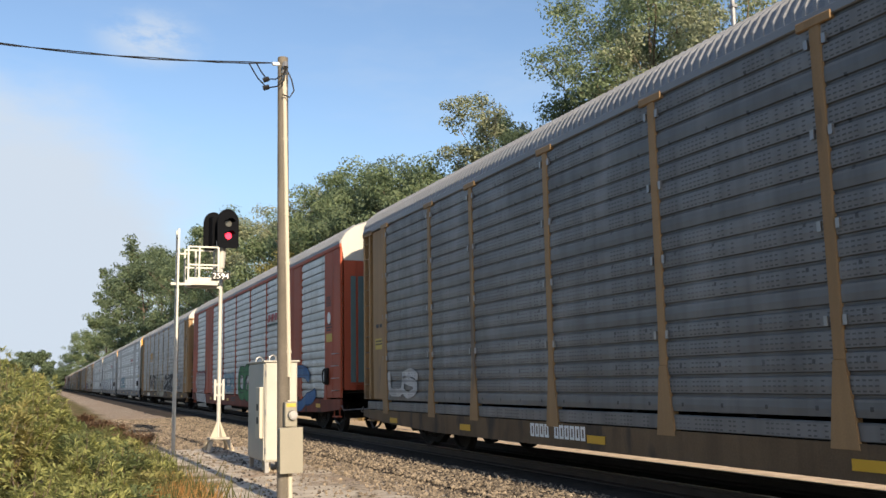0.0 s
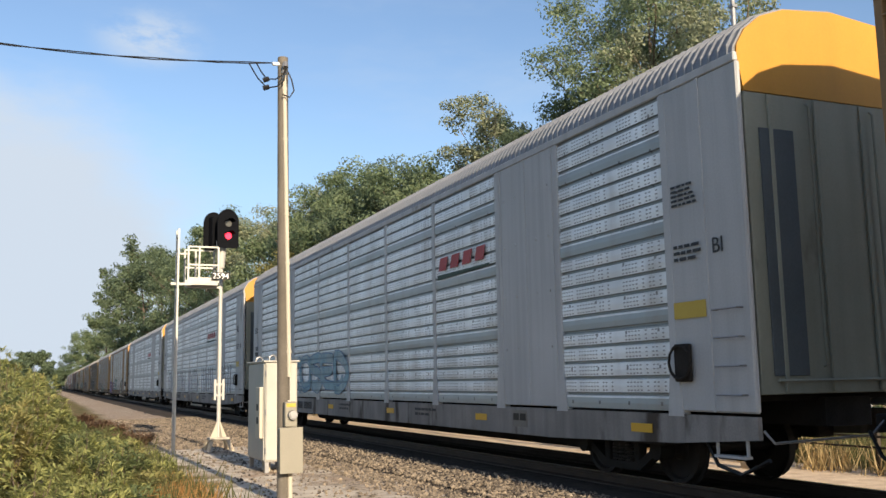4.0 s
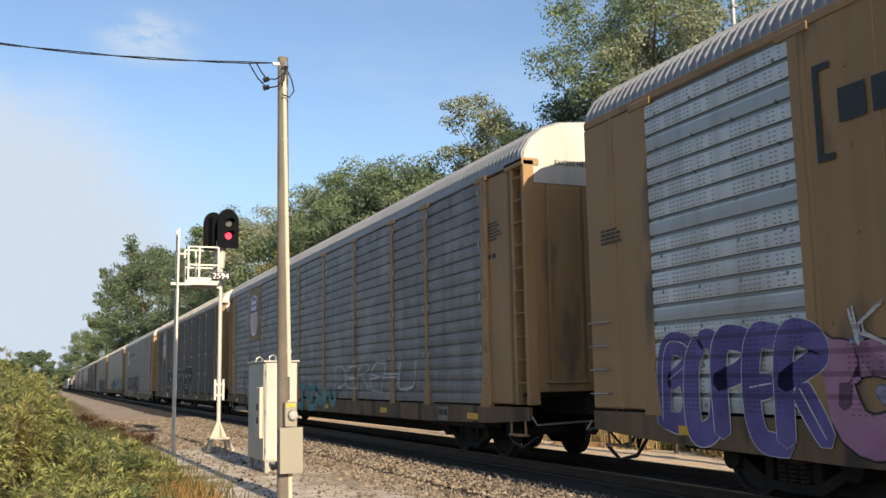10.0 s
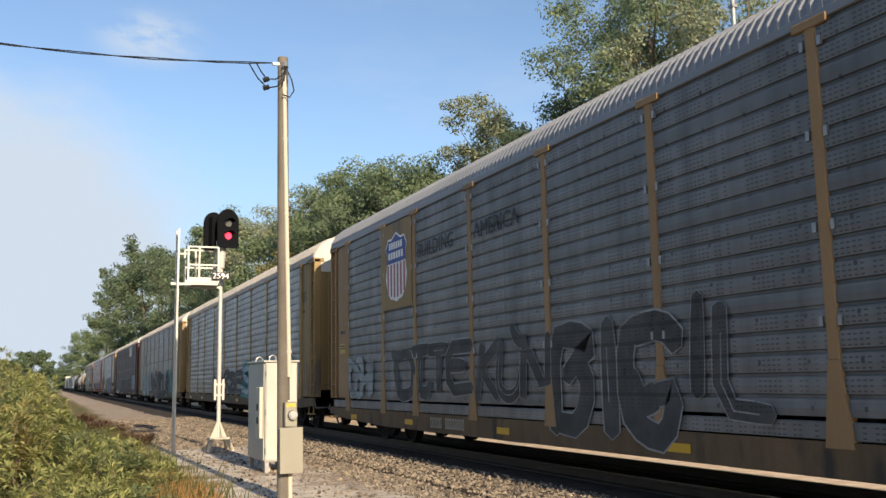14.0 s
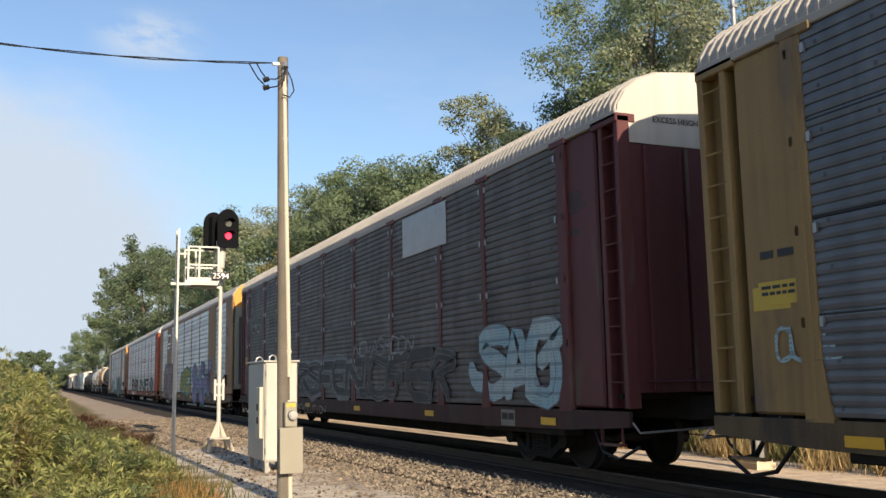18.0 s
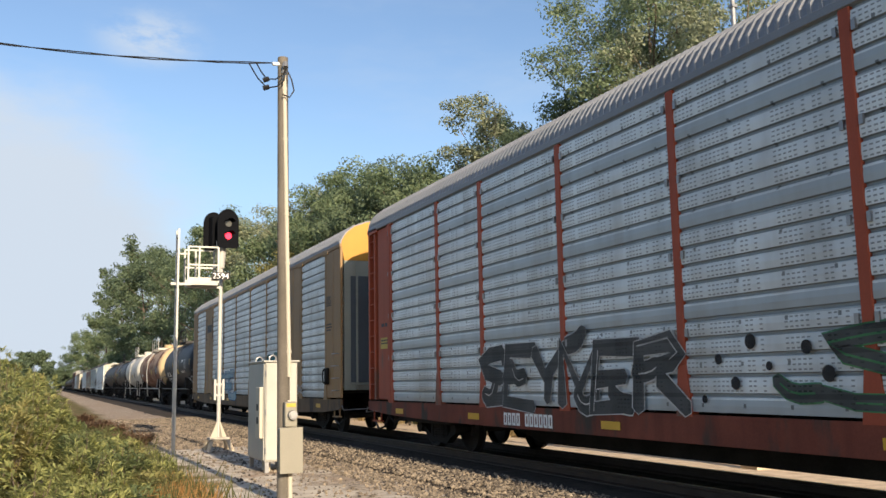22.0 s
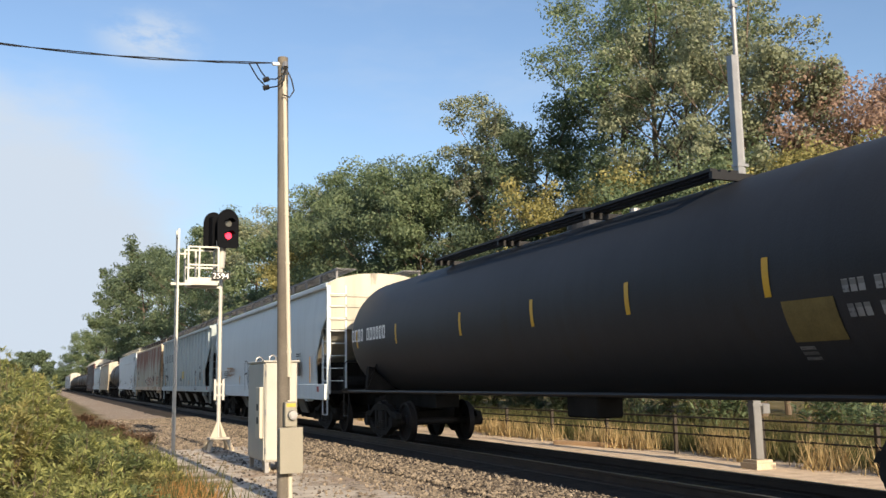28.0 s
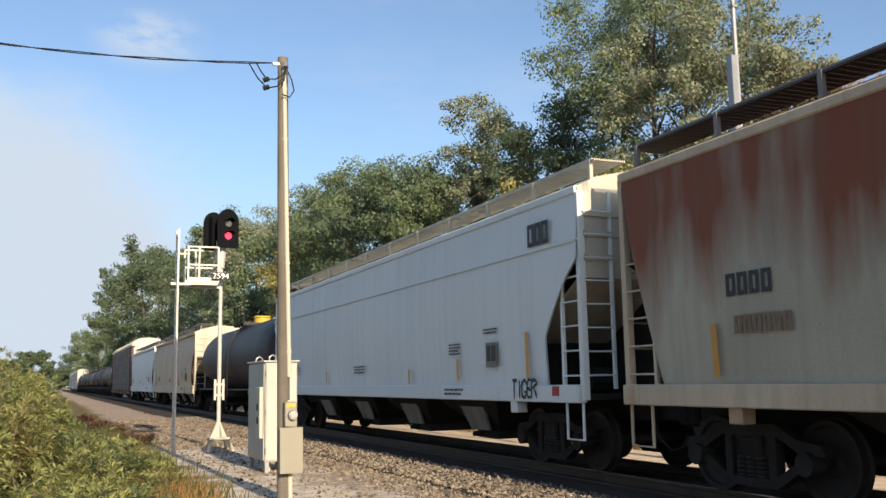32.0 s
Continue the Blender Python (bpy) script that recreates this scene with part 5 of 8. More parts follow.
    # ends
    for s in (-1, 1):
        yo = s * (HALF - 0.03)
        yi = s * (HALF - 0.10)
        d = G()
        d.box(-1.40, 1.40, *sorted((yi, yo)), 1.0, 4.42, 0.01)
        dr = part("end_door", d, M[end_m], car, "folding end doors")
        for x in (-1.05, -0.36, 0.36, 1.05):
            part("stiffener", G().box(x - 0.03, x + 0.03, *sorted((yo - s * 0.002, yo + s * 0.03)), 1.02, 4.40, 0.008), M[end_m], dr)
        u = G()
        outline = [(-1.40, 4.42), (1.40, 4.42), (1.47, 4.84), (1.46, 4.95), (1.33, 5.16), (1.10, 5.34), (0.74, 5.47), (0, 5.54), (-0.74, 5.47), (-1.10, 5.34), (-1.33, 5.16), (-1.46, 4.95), (-1.47, 4.84)]
        u.poly([(x, yo + s * 0.012, z) for x, z in outline], -s * 0.08, 1)
        part("end_cap", u, M[end_top], car, "painted top of the car end")
        for x in (-0.5, 0.5):
            b = G().tube([(x, yo + s * 0.015, 1.3), (x, yo + s * 0.06, 1.32), (x, yo + s * 0.06, 4.3), (x, yo + s * 0.015, 4.34)], 0.016, 5)
            part("lock_rod", b, M[end_m], car)
        part("grab_bar", G().tube([(-1.2, yo + s * 0.05, 1.15), (1.2, yo + s * 0.05, 1.15)], 0.018, 5), M[end_m], car)
        if side_bar:
            p = G()
            p.box(-1.22, -0.72, *sorted((yo, yo + s * 0.022)), 1.2, 4.0, 0.005)
            part("door_strip", p, M[side_bar], car, "dark vertical strip on the end door")
        for e in (-1.45, 1.45):
            st = G()
            for yy in (s * (HALF - 0.25), s * (HALF - 0.75)):
                st.tube([(e, yy, 0.7), (e, yy, 0.32)], 0.02, 5)
            st.box(e - 0.06, e + 0.06, *sorted((s * (HALF - 0.25), s * (HALF - 0.75))), 0.30, 0.33)
            part("step", st, FM, car)
    # yellow reflectors along the sill
    for y in glints:
        part("reflector", stripe_box(y, 0.31 if low else 0.52, x=-1.523), M["yellow"], car)
        part("reflector", stripe_box(y, 0.31 if low else 0.52, x=1.527), M["yellow"], car)
    part("brake_cylinder", G().cyl((-0.7, -1.5, 0.5), (-0.7, -0.7, 0.5), 0.16, n=14).box(-0.8, -0.6, -1.2, -1.0, 0.6, 0.93), M["steel_dark"], car)
    part("air_reservoir", G().cyl((-0.75, 1.0, 0.52), (-0.75, 2.3, 0.52), 0.2, n=14).box(-0.8, -0.7, 1.5, 1.7, 0.65, 0.93), M["steel_dark"], car)
    part("brake_valve", G().box(-1.0, -0.6, 3.0, 3.4, 0.38, 0.75, 0.03).box(-0.85, -0.75, 3.15, 3.25, 0.7, 0.93), M["steel_dark"], car)
    part("brake_pipe", G().tube([(-1.1, -8.4, 0.5), (-1.15, -7.0, 0.43), (-1.15, 7.0, 0.43), (-1.1, 8.4, 0.5)], 0.03, 6), M["steel_dark"], car)
    deep = 8.3 if layout is LAY_A else 6.8
    part("centre_sill", G().poly([(-0.38, y, z) for y, z in ((-9.0, 0.63), (9.0, 0.63), (8.8, 0.4), (deep, 0.08), (-deep, 0.08), (-8.8, 0.4))], 0.76), M["steel_dark"], car)
    for e in (-1, 1):
        for sx in (-1, 1):
            part("bolster_skirt", G().box(*sorted((sx * 1.1, sx * 1.42)), *sorted((e * 8.7, e * 11.5)), 0.36, 0.92, 0.02), M["steel_dark"], car)
        part("brake_lever", G().tube([(-0.9, e * 8.4, 0.3), (-0.6, e * 8.9, 0.42), (-0.7, e * 11.7, 0.32)], 0.025, 5), M["steel_dark"], car)
    if "exch" in marks:
        side_text(car, "EXCESS HEIGHT", -0.9, -HALF + 0.012, 4.74, 0.12, M["black"], "black stencilled height warning", end=True)
    if layout is LAY_A:
        text_rows(car, -1.528, -12.05, 3.5, 0.5, 5, M["stencil"], 0.03, 3)
        text_rows(car, -1.528, -12.05, 2.75, 0.4, 3, M["stencil"], 0.04, 4)
        text_rows(car, -1.526, 12.95, 3.2, 0.5, 4, M["stencil"], 0.03, 5)
        data_panel(car, -1.522, -7.6, 0.46, 0.5, 0.26)
        for y in (-3.2, 2.2):
            text_rows(car, -1.52, y, 0.62, 1.0, 2, M["stencil"], 0.05, int(y * 10))
        hb = part("hand_brake", G().box(-1.58, -1.52, -12.3, -12.0, 1.15, 1.6, 0.02), M["steel_dark"], car, "dark hand brake housing")
        part("wheel_rim", G().tube([(-1.61, -12.15 + 0.2 * math.cos(a * 0.5236), 1.38 + 0.2 * math.sin(a * 0.5236)) for a in range(13)], 0.018, 6), M["steel_dark"], hb)
    else:
        text_rows(car, -1.48, -11.85, 3.9, 0.55, 6, M["stencil"], 0.03, 6)
        text_rows(car, -1.48, -11.85, 3.3, 0.4, 1, M["stencil"], 0.08, 7)
        part("placard", G().box(-1.486, -1.48, 11.9, 12.5, 1.95, 2.2), M["placard"], car, "yellow notice plate")
        text_rows(car, -1.488, 12.45, 2.12, 0.5, 2, M["stencil"], 0.035, 8)
        text_rows(car, -1.48, 12.45, 2.45, 0.4, 1, M["stencil"], 0.08, 9)
        data_panel(car, -1.522, -9.6, 0.46 if not low else 0.26, 0.5, 0.26)
    # air line and hoses hung below the side
    for e in (-1, 1):
        part("hanging_hose", G().tube([(-1.35, e * 12.2, 0.55), (-1.4, e * 12.5, 0.2), (-1.4, e * 12.9, 0.12), (-1.35, e * 13.3, 0.3)], 0.025, 6), M["black"], car)
        part("uncoupling_lever", G().tube([(-1.5, e * 13.4, 0.62), (-1.5, e * 13.55, 0.5), (-0.3, e * 13.7, 0.55), (-0.15, e * 13.75, 0.7)], 0.016, 5), M["galv"], car)
    add_bogies(car, (-10.06, 10.06))
    couplers(car, 14.275)
    return car


def tank_car(label, length, r, zc, shell_m, head_m, rail_m="black", band_n=2, dome_m=None, platform=4.0, ladder=True, stripes=(), stripe_m="yellow", sill_m="steel_dark", rails=True):
    car = new("tank_car")
    tagged(car, label, "train car", "cars of the freight train")
    h = length / 2 - 0.78
    g = G()
    hd = 0.72
    prof = [(-h + hd, r), (-h + hd + 0.02, r * 1.004)]
    for k in range(1, 8):
        prof.append((-h + hd + (2 * h - 2 * hd) * k / 8, r * 1.004))
    prof += [(h - hd - 0.02, r * 1.004), (h - hd, r)]
    g.lathe_y(prof, 0, zc, 48, close=False)
    shell = part("tank_shell", g, M[shell_m], car, smooth=True)
    for s in (-1, 1):
        g = G()
        pr = [(s * (h - hd), r)] + [(s * (h - hd + hd * math.sin(a)), r * math.cos(a)) for a in [0.2 * k for k in range(1, 8)]] + [(s * h, 0.02)]
        g.lathe_y(pr, 0, zc, 48)
        part("tank_head", g, M[head_m], car, "dished end of the tank", smooth=True)
    for k in range(band_n):
        y = 0.0 if band_n == 1 else -0.45 + 0.9 * k / (band_n - 1)
        part("band", G().lathe_y([(y - 0.04, r * 1.006), (y - 0.035, r * 1.013), (y + 0.035, r * 1.013), (y + 0.04, r * 1.006)], 0, zc, 48, close=False), M[shell_m], car, smooth=True)
    # cradles and stub sills
    for s in (-1, 1):
        g = G()
        y = s * (length / 2 - 2.6)
        g.box(-0.3, 0.3, *sorted((s * (length / 2 - 0.75), s * (length / 2 - 4.2))), 0.58, 1.02, 0.02)
        pts = [(-1.42, 1.02), (1.42, 1.02), (1.38, zc - 0.75)] + [(1.38 * math.cos(a), zc - 0.1 - (r - 0.05) * math.sin(a)) for a in (0.7, 1.1, 1.57, 2.04, 2.44)] + [(-1.38, zc - 0.75)]
        g.poly([(x, y, z) for x, z in pts], 0.14 * s, 1)
        g.box(-1.5, 1.5, *sorted((s * (length / 2 - 0.75), s * (length / 2 - 1.2))), 0.98, 1.04)
        part("cradle", g, M[sill_m], car)
    for sx in (-1, 1):
        g = G()
        x = sx * 1.45
        y = length / 2 - 0.8
        g.tube([(x, -y, 0.98), (x, y, 0.98)], 0.035, 8)
        for s in (-1, 1):
            g.tube([(x, s * y, 1.0), (x, s * y, 1.65), (x * 0.96, s * (y - 0.05), 1.75), (x * 0.5, s * (y - 0.02), 1.75)], 0.02, 6)
            g.tube([(x, s * y, 0.98), (x, s * y, 0.36), (x, s * (y - 0.42), 0.36), (x, s * (y - 0.42), 0.98)], 0.02, 6)
            g.tube([(x, s * (y - 1.9), 1.06), (x * 0.93, s * (y - 2.3), 1.62)], 0.02, 5)
        part("side_rail", g, M[rail_m], car)
    # ladder up the side, manway and platform on top
    for sx in (-1, 1) if ladder else ():
        lad = G()
        for dy in (-0.22, 0.22):
            pts = [(sx * 1.5, dy, 0.42), (sx * (r + 0.12), dy, zc - 0.3)]
            for a in (0.35, 0.7, 1.0, 1.25):
                pts.append((sx * (r + 0.12) * math.cos(a), dy, zc + (r + 0.12) * math.sin(a)))
            lad.tube(pts, 0.02, 6)
        for k in range(8):
            z = 0.5 + 0.32 * k
            x = sx * (1.5 + (r + 0.12 - 1.5) * min(1.0, k / 6))
            lad.tube([(x, -0.22, z), (x, 0.22, z)], 0.013, 5)
        part("ladder", lad, M[rail_m], car)
    top = zc + r
    g = G()
    g.cyl((0, 0, top - 0.1), (0, 0, top + 0.26), 0.36, n=20).cyl((0, 0, top + 0.26), (0, 0, top + 0.33), 0.40, 0.33, n=20)
    part("manway", g, M[dome_m or shell_m], car)
    for y in (-1.0, 0.95):
        part("valve", G().cyl((0.3, y, top - 0.1), (0.3, y, top + 0.2), 0.09, n=10), M["galv"], car)
    if platform:
        p = platform / 2
        for x in (-1.0, 0.55):
            for k in range(3):
                part("plank", G().box(x + 0.16 * k, x + 0.16 * k + 0.11, -p, p, top - 0.02, top + 0.02), M[rail_m], car)
        for y in (-p, -p / 3, p / 3, p):
            part("bearer", G().box(-1.0, 1.0, y - 0.03, y + 0.03, top - 0.12, top - 0.02), M[rail_m], car)
        for x in (-1.02, 1.02) if rails else ():
            g = G()
            g.tube([(x, -p, top - 0.1), (x, -p, top + 0.62), (x, -p + 0.12, top + 0.72), (x, p - 0.12, top + 0.72), (x, p, top + 0.62), (x, p, top - 0.1)], 0.024, 6)
            g.tube([(x, -p, top + 0.3), (x, p, top + 0.3)], 0.018, 6)
            for y in (-p / 3, p / 3):
                g.tube([(x, y, top - 0.1), (x, y, top + 0.72)], 0.022, 6)
            part("handrail", g, M[rail_m], car)
    for y, a0 in stripes:
        for sx in (-1, 1):
            g = G()
            v = []
            for k in range(7):
                a = a0 + 0.30 * k / 6
                for yy in (y - 0.05, y + 0.05):
                    v.append((sx * (r * 1.004 + 0.006) * math.cos(a), yy, zc + (r * 1.004 + 0.006) * math.sin(a)))
            g.add(v, [(2 * k, 2 * k + 1, 2 * k + 3, 2 * k + 2) for k in range(6)])
            part("reflector", g, M[stripe_m], car)
    g = G()
    g.box(-0.25, 0.25, -0.5, 0.5, 0.55, zc - r + 0.1, 0.03)
    part("outlet", g, M["steel_dark"], car)
    add_bogies(car, (-(length / 2 - 2.6), length / 2 - 2.6))
    couplers(car, length / 2)
    return car


def tank_plate(car, y, z0, z1, w, r, zc, material, label, name="panel"):
    """A curved patch on the camera-facing side of a tank."""
    g = G()
    v = []
    for k in range(5):
        z = z0 + (z1 - z0) * k / 4
        x = -math.sqrt(max(0.01, (r * 1.004 + 0.008) ** 2 - (z - zc) ** 2))
        v += [(x, y - w / 2, z), (x, y + w / 2, z)]
    g.add(v, [(2 * k, 2 * k + 1, 2 * k + 3, 2 * k + 2) for k in range(4)])
    return part(name, g, material, car, label)


def tank_text(car, body, y, z, size, r, zc, material):
    me = letter_mesh(body, size)
    me.materials.clear()
    me.materials.append(material)
    n = len(me.vertices)
    co = np.empty(n * 3)
    me.vertices.foreach_get("co", co)
    co = co.reshape(-1, 3)
    zz = z + co[:, 1]
    x = -np.sqrt(np.maximum(0.01, (r * 1.004 + 0.008) ** 2 - (zz - zc) ** 2)) - co[:, 2]
    me.vertices.foreach_set("co", np.stack([x, y - co[:, 0], zz], 1).reshape(-1))
    ob = new("lettering", me)
    ob.parent = car
    ob["label"] = "painted lettering"
    return ob


def tank_bars(car, y, z, chars, h, r, zc, material):
    """Plain blocks on a tank's side in place of lettering: hollow where they are large."""
    g = G()
    w = h * 0.6

    def at(yy, zz):
        return (-math.sqrt((r * 1.004 + 0.008) ** 2 - (zz - zc) ** 2), yy, zz)

    def patch(ya, yb, za, zb):
        g.add([at(ya, za), at(yb, za), at(yb, zb), at(ya, zb)], [(0, 1, 2, 3)])
    for c in chars:
        if c != " ":
            if h < 0.15:
                patch(y, y - w, z, z + h)
            else:
                t = h * 0.2
                patch(y, y - t, z, z + h)
                patch(y - w + t, y - w, z, z + h)
                patch(y - t, y - w + t, z, z + t)
                patch(y - t, y - w + t, z + h - t, z + h)
        y -= w * 1.28
    return tagged(part("marking", g, material, car, "row of plain blocks in place of lettering"), kind="stuff")


def hopper_car(label, length, top, body_m, style, end_m=None, sill_m=None, roof_m=None, rail_m="galv", ribs=18, bulge=0.05):
    car = new("hopper_car")
    tagged(car, label, "train car", "cars of the freight train")
    B, EM, SM, RM = M[body_m], M[end_m or body_m], M[sill_m or body_m], M[roof_m or body_m]
    WM = M["hop_end"] if style == "seam" else (M["walk_dark"] if style == "rusty" else M["walk"])
    h = length / 2 - (0.9 if style == "ribbed" else 0.55)
    eave, sill = top - 0.38, 1.10
    cut, zcut = (1.6 if style in ("ribbed", "rusty") else 1.0), 1.85
    for s in (-1, 1):
        # side sheet in vertical strips, with cut-away lower corners
        g = G()
        zs = [sill, 1.4, 1.7, 1.85, 2.1, 2.4, 2.7, 2.95, eave]

        def end_y(z):
            if style == "rusty":
                return h - 0.8 * (eave - z) / (eave - sill)
            if z >= 2.95:
                return h
            if z <= zcut:
                return h - cut
            if style in ("smooth", "seam"):
                return h - cut * (1 - (z - zcut) / (2.95 - zcut)) ** 0.8
            return h - cut * (2.95 - z) / (2.95 - zcut)
        rows = []
        for z in zs:
            t = (z - sill) / (eave - sill)
            x = s * (1.52 + bulge * math.sin(math.pi * t) - (0.1 * max(0, t - 0.75) * 4 if style == "smooth" else 0))
            rows.append([(x, y * end_y(z), z) for y in (-1, -0.5, 0, 0.5, 1)])
        v = [p for r_ in rows for p in r_]
        g.add(v, [(5 * j + i, 5 * j + i + 1, 5 * j + i + 6, 5 * j + i + 5) for j in range(8) for i in range(4)])
        v2 = [(x - s * 0.03, y, z) for x, y, z in v]
        g.add(v2, [(5 * j + i, 5 * j + i + 1, 5 * j + i + 6, 5 * j + i + 5) for j in range(8) for i in range(4)])
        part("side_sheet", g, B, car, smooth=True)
        g = G()
        g.box(*sorted((s * 1.46, s * 1.60)), -h, h, 0.74 if style == "smooth" else 0.86, 1.17 if style == "smooth" else 1.12, 0.015)
        g.box(*sorted((s * 1.44, s * (1.62 if style == "ribbed" else 1.55))), -h, h, eave - 0.05, eave + 0.08, 0.02)
        part("side_sill", g, SM, car)
        if style == "ribbed":
            for k in range(ribs):
                y = -h + 0.5 + (2 * h - 1.0) * k / (ribs - 1)
                zb = 1.12 if abs(y) < h - cut else 1.85 + (abs(y) - (h - cut)) / cut * 1.1 + 0.06
                r_ = G()
                r_.poly([(s * 1.54, y - 0.05, zb), (s * 1.60, y - 0.03, zb), (s * 1.60, y + 0.03, zb), (s * 1.54, y + 0.05, zb)], eave - zb - 0.05, 2)
                part("rib", r_, B, car)
        else:
            r_ = G()
            r_.box(*sorted((s * 1.54, s * 1.585)), -h, h, eave - 0.75, eave - 0.71)
            if style == "seam":
                part("seam", r_, B, car)
    # roof
    prof = [(-1.52, eave + 0.06), (-1.2, eave + 0.22), (-0.6, top - 0.03), (0, top), (0.6, top - 0.03), (1.2, eave + 0.22), (1.52, eave + 0.06)]
    g = G()
    n = len(prof)
    g.add([(x, y, z) for y in (-h, h) for x, z in prof], [(i, i + 1, n + i + 1, n + i) for i in range(n - 1)])
    part("roof", g, RM, car)
    g = G()
    k = -h + 1.2
    while k < h - 1:
        g.box(-0.28, 0.28, k, k + 1.1, top - 0.04, top + 0.1, 0.02)
        k += 1.25
    part("hatch", g, RM, car)
    # running boards
    for s in (-1, 1):
        g = G()
        for q in range(14):
            x = s * (0.72 + 0.04 * q)
            g.box(x - 0.013, x + 0.013, -h - 0.1, h + 0.1, top + 0.07, top + 0.10)
        y = -h
        while y < h:
            g.box(*sorted((s * 0.7, s * 1.24)), y - 0.01, y + 0.01, top + 0.068, top + 0.098)
            y += 0.12
        part("running_board", g, WM, car, "open grating walkway on the roof edge")
        g = G()
        y = -h + 0.05
        while y < h + 0.05:
            g.box(*sorted((s * 1.20, s * 1.26)), y - 0.03, y + 0.03, eave + 0.1, top + 0.11)
            y += (2 * h - 0.1) / 11
        g.box(*sorted((s * 1.20, s * 1.24)), -h, h, top + 0.1, top + 0.13)
        part("bracket", g, M["walk"] if style == "rusty" else WM, car)
    # ends: end sheet, slope sheet, platform, corner posts, ladders
    for e in (-1, 1):
        g = G()
        pts = [(-1.5, 2.65), (1.5, 2.65)] + [(x, z) for x, z in prof[::-1]]
        g.poly([(x, e * (h - 0.02), z) for x, z in pts], e * 0.04, 1)
        for z in (2.95, 3.3, 3.6):
            g.box(-1.45, 1.45, *sorted((e * h, e * (h + 0.06))), z - 0.04, z + 0.04)
        part("end_sheet", g, EM, car)
        g = G()
        g.add([(-1.48, e * (h - 0.05), 2.70), (1.48, e * (h - 0.05), 2.70), (1.48, e * (h - 3.0), 1.05), (-1.48, e * (h - 3.0), 1.05)], [(0, 1, 2, 3)])
        # body-coloured sheet; where steel_dark is used, deep shade is painted in
        part("slope_sheet", g, EM if end_m == "hop_end" and style != "rusty" else M["steel_dark"], car, "sloping floor sheet, painted dark for shade on some cars")
        part("platform", G().box(-1.5, 1.5, *sorted((e * (h - 2.2), e * (h + 0.02))), 0.90, 0.98), M["steel_dark"], car)
        part("stub_sill", G().box(-0.3, 0.3, *sorted((e * (h - 3), e * (length / 2 - 0.7))), 0.58, 0.895), M["steel_dark"], car)
        # bulkhead, and the web below, added to keep the shaded end dark
        part("bulkhead", G().box(-1.42, 1.42, *sorted((e * (h - 1.75), e * (h - 1.69))), 0.98, 1.85), M["steel_dark"], car)
        part("equipment_box", G().box(0.1, 0.9, *sorted((e * (h - 1.3), e * (h - 1.0))), 0.98, 1.75, 0.02), M["steel_dark"], car)
        part("air_reservoir", G().cyl((-0.2, e * (h - 0.9), 1.18), (-0.9, e * (h - 0.9), 1.18), 0.2, n=12), M["steel_dark"], car)
        part("end_web", G().poly([(-0.05, e * (h - 0.12), 0.98), (-0.05, e * (h - 0.12), 2.6), (-0.05, e * (h - 2.9), 1.06), (-0.05, e * (h - 2.9), 0.98)], 0.1), M["steel_dark"], car, "dark centre web below the slope sheet")
        for s in (-1, 1):
            g = G()
            g.box(*sorted((s * 1.42, s * 1.53)), *sorted((e * (h - 0.07), e * (h + 0.03))), 0.9, eave, 0.01)
            g.box(*sorted((s * 1.44, s * 1.50)), *sorted((e * (h - 0.62), e * (h - 0.56))), 0.95, 2.7, 0.01)
            for q in range(5):
                z = 1.25 + 0.36 * q
                g.tube([(s * 1.5, e * (h - 0.6), z), (s * 1.5, e * h, z)], 0.014, 5)
            for q in range(8):
                z = 1.25 + 0.34 * q
                g.tube([(s * 1.47, e * (h + 0.06), z), (s * 1.0, e * (h + 0.06), z)], 0.014, 5)
            g.box(*sorted((s * 0.97, s * 1.02)), *sorted((e * h, e * (h + 0.06))), 1.05, eave, 0.008)
            part("ladder", g, SM, car)
            g = G()
            g.tube([(s * 1.5, e * (h - 0.05), 1.0), (s * 1.5, e * (h - 0.05), 0.34), (s * 1.5, e * (h - 0.5), 0.34), (s * 1.5, e * (h - 0.5), 1.0)], 0.022, 6)
            part("step", g, SM, car)
    # discharge hoppers
    span = 2 * (h - 3.0)
    for k in range(4):
        c = -h + 3.0 + span * (k + 0.5) / 4
        w = span / 8
        g = G()
        a = [(-1.46, c - w, 1.08), (1.46, c - w, 1.08), (1.46, c + w, 1.08), (-1.46, c + w, 1.08)]
        b = [(-0.75, c - 0.42, 0.28), (0.75, c - 0.42, 0.28), (0.75, c + 0.42, 0.28), (-0.75, c + 0.42, 0.28)]
        g.add(a + b, [(0, 1, 5, 4), (1, 2, 6, 5), (2, 3, 7, 6), (3, 0, 4, 7), (4, 5, 6, 7)])
        part("hopper", g, M["steel_dark"], car, "funnel-shaped discharge hopper")
        part("outlet_chute", G().poly([(-1.2, c - 0.55, 0.86), (-1.2, c + 0.55, 0.86), (-0.95, c + 0.4, 0.28), (-0.95, c - 0.4, 0.28)], 0.05), M["chute"], car, "tapered outlet chute")
        g = G()
        g.box(-0.8, 0.8, c - 0.46, c + 0.46, 0.12, 0.28, 0.02).cyl((-1.0, c + 0.2, 0.2), (1.0, c + 0.2, 0.2), 0.05, n=8)
        part("gate", g, M["steel_dark"], car)
    xs = -1.606
    data_panel(car, xs, -h + (4.1 if style == "rusty" else 3.0), 1.42, 0.42, 0.42)
    text_rows(car, xs, -h + 3.1, 2.05, 0.6, 2, M["stencil"], 0.03, 11)
    text_rows(car, xs, -h + 4.6, 1.85, 0.55, 4, M["stencil"], 0.03, 12)
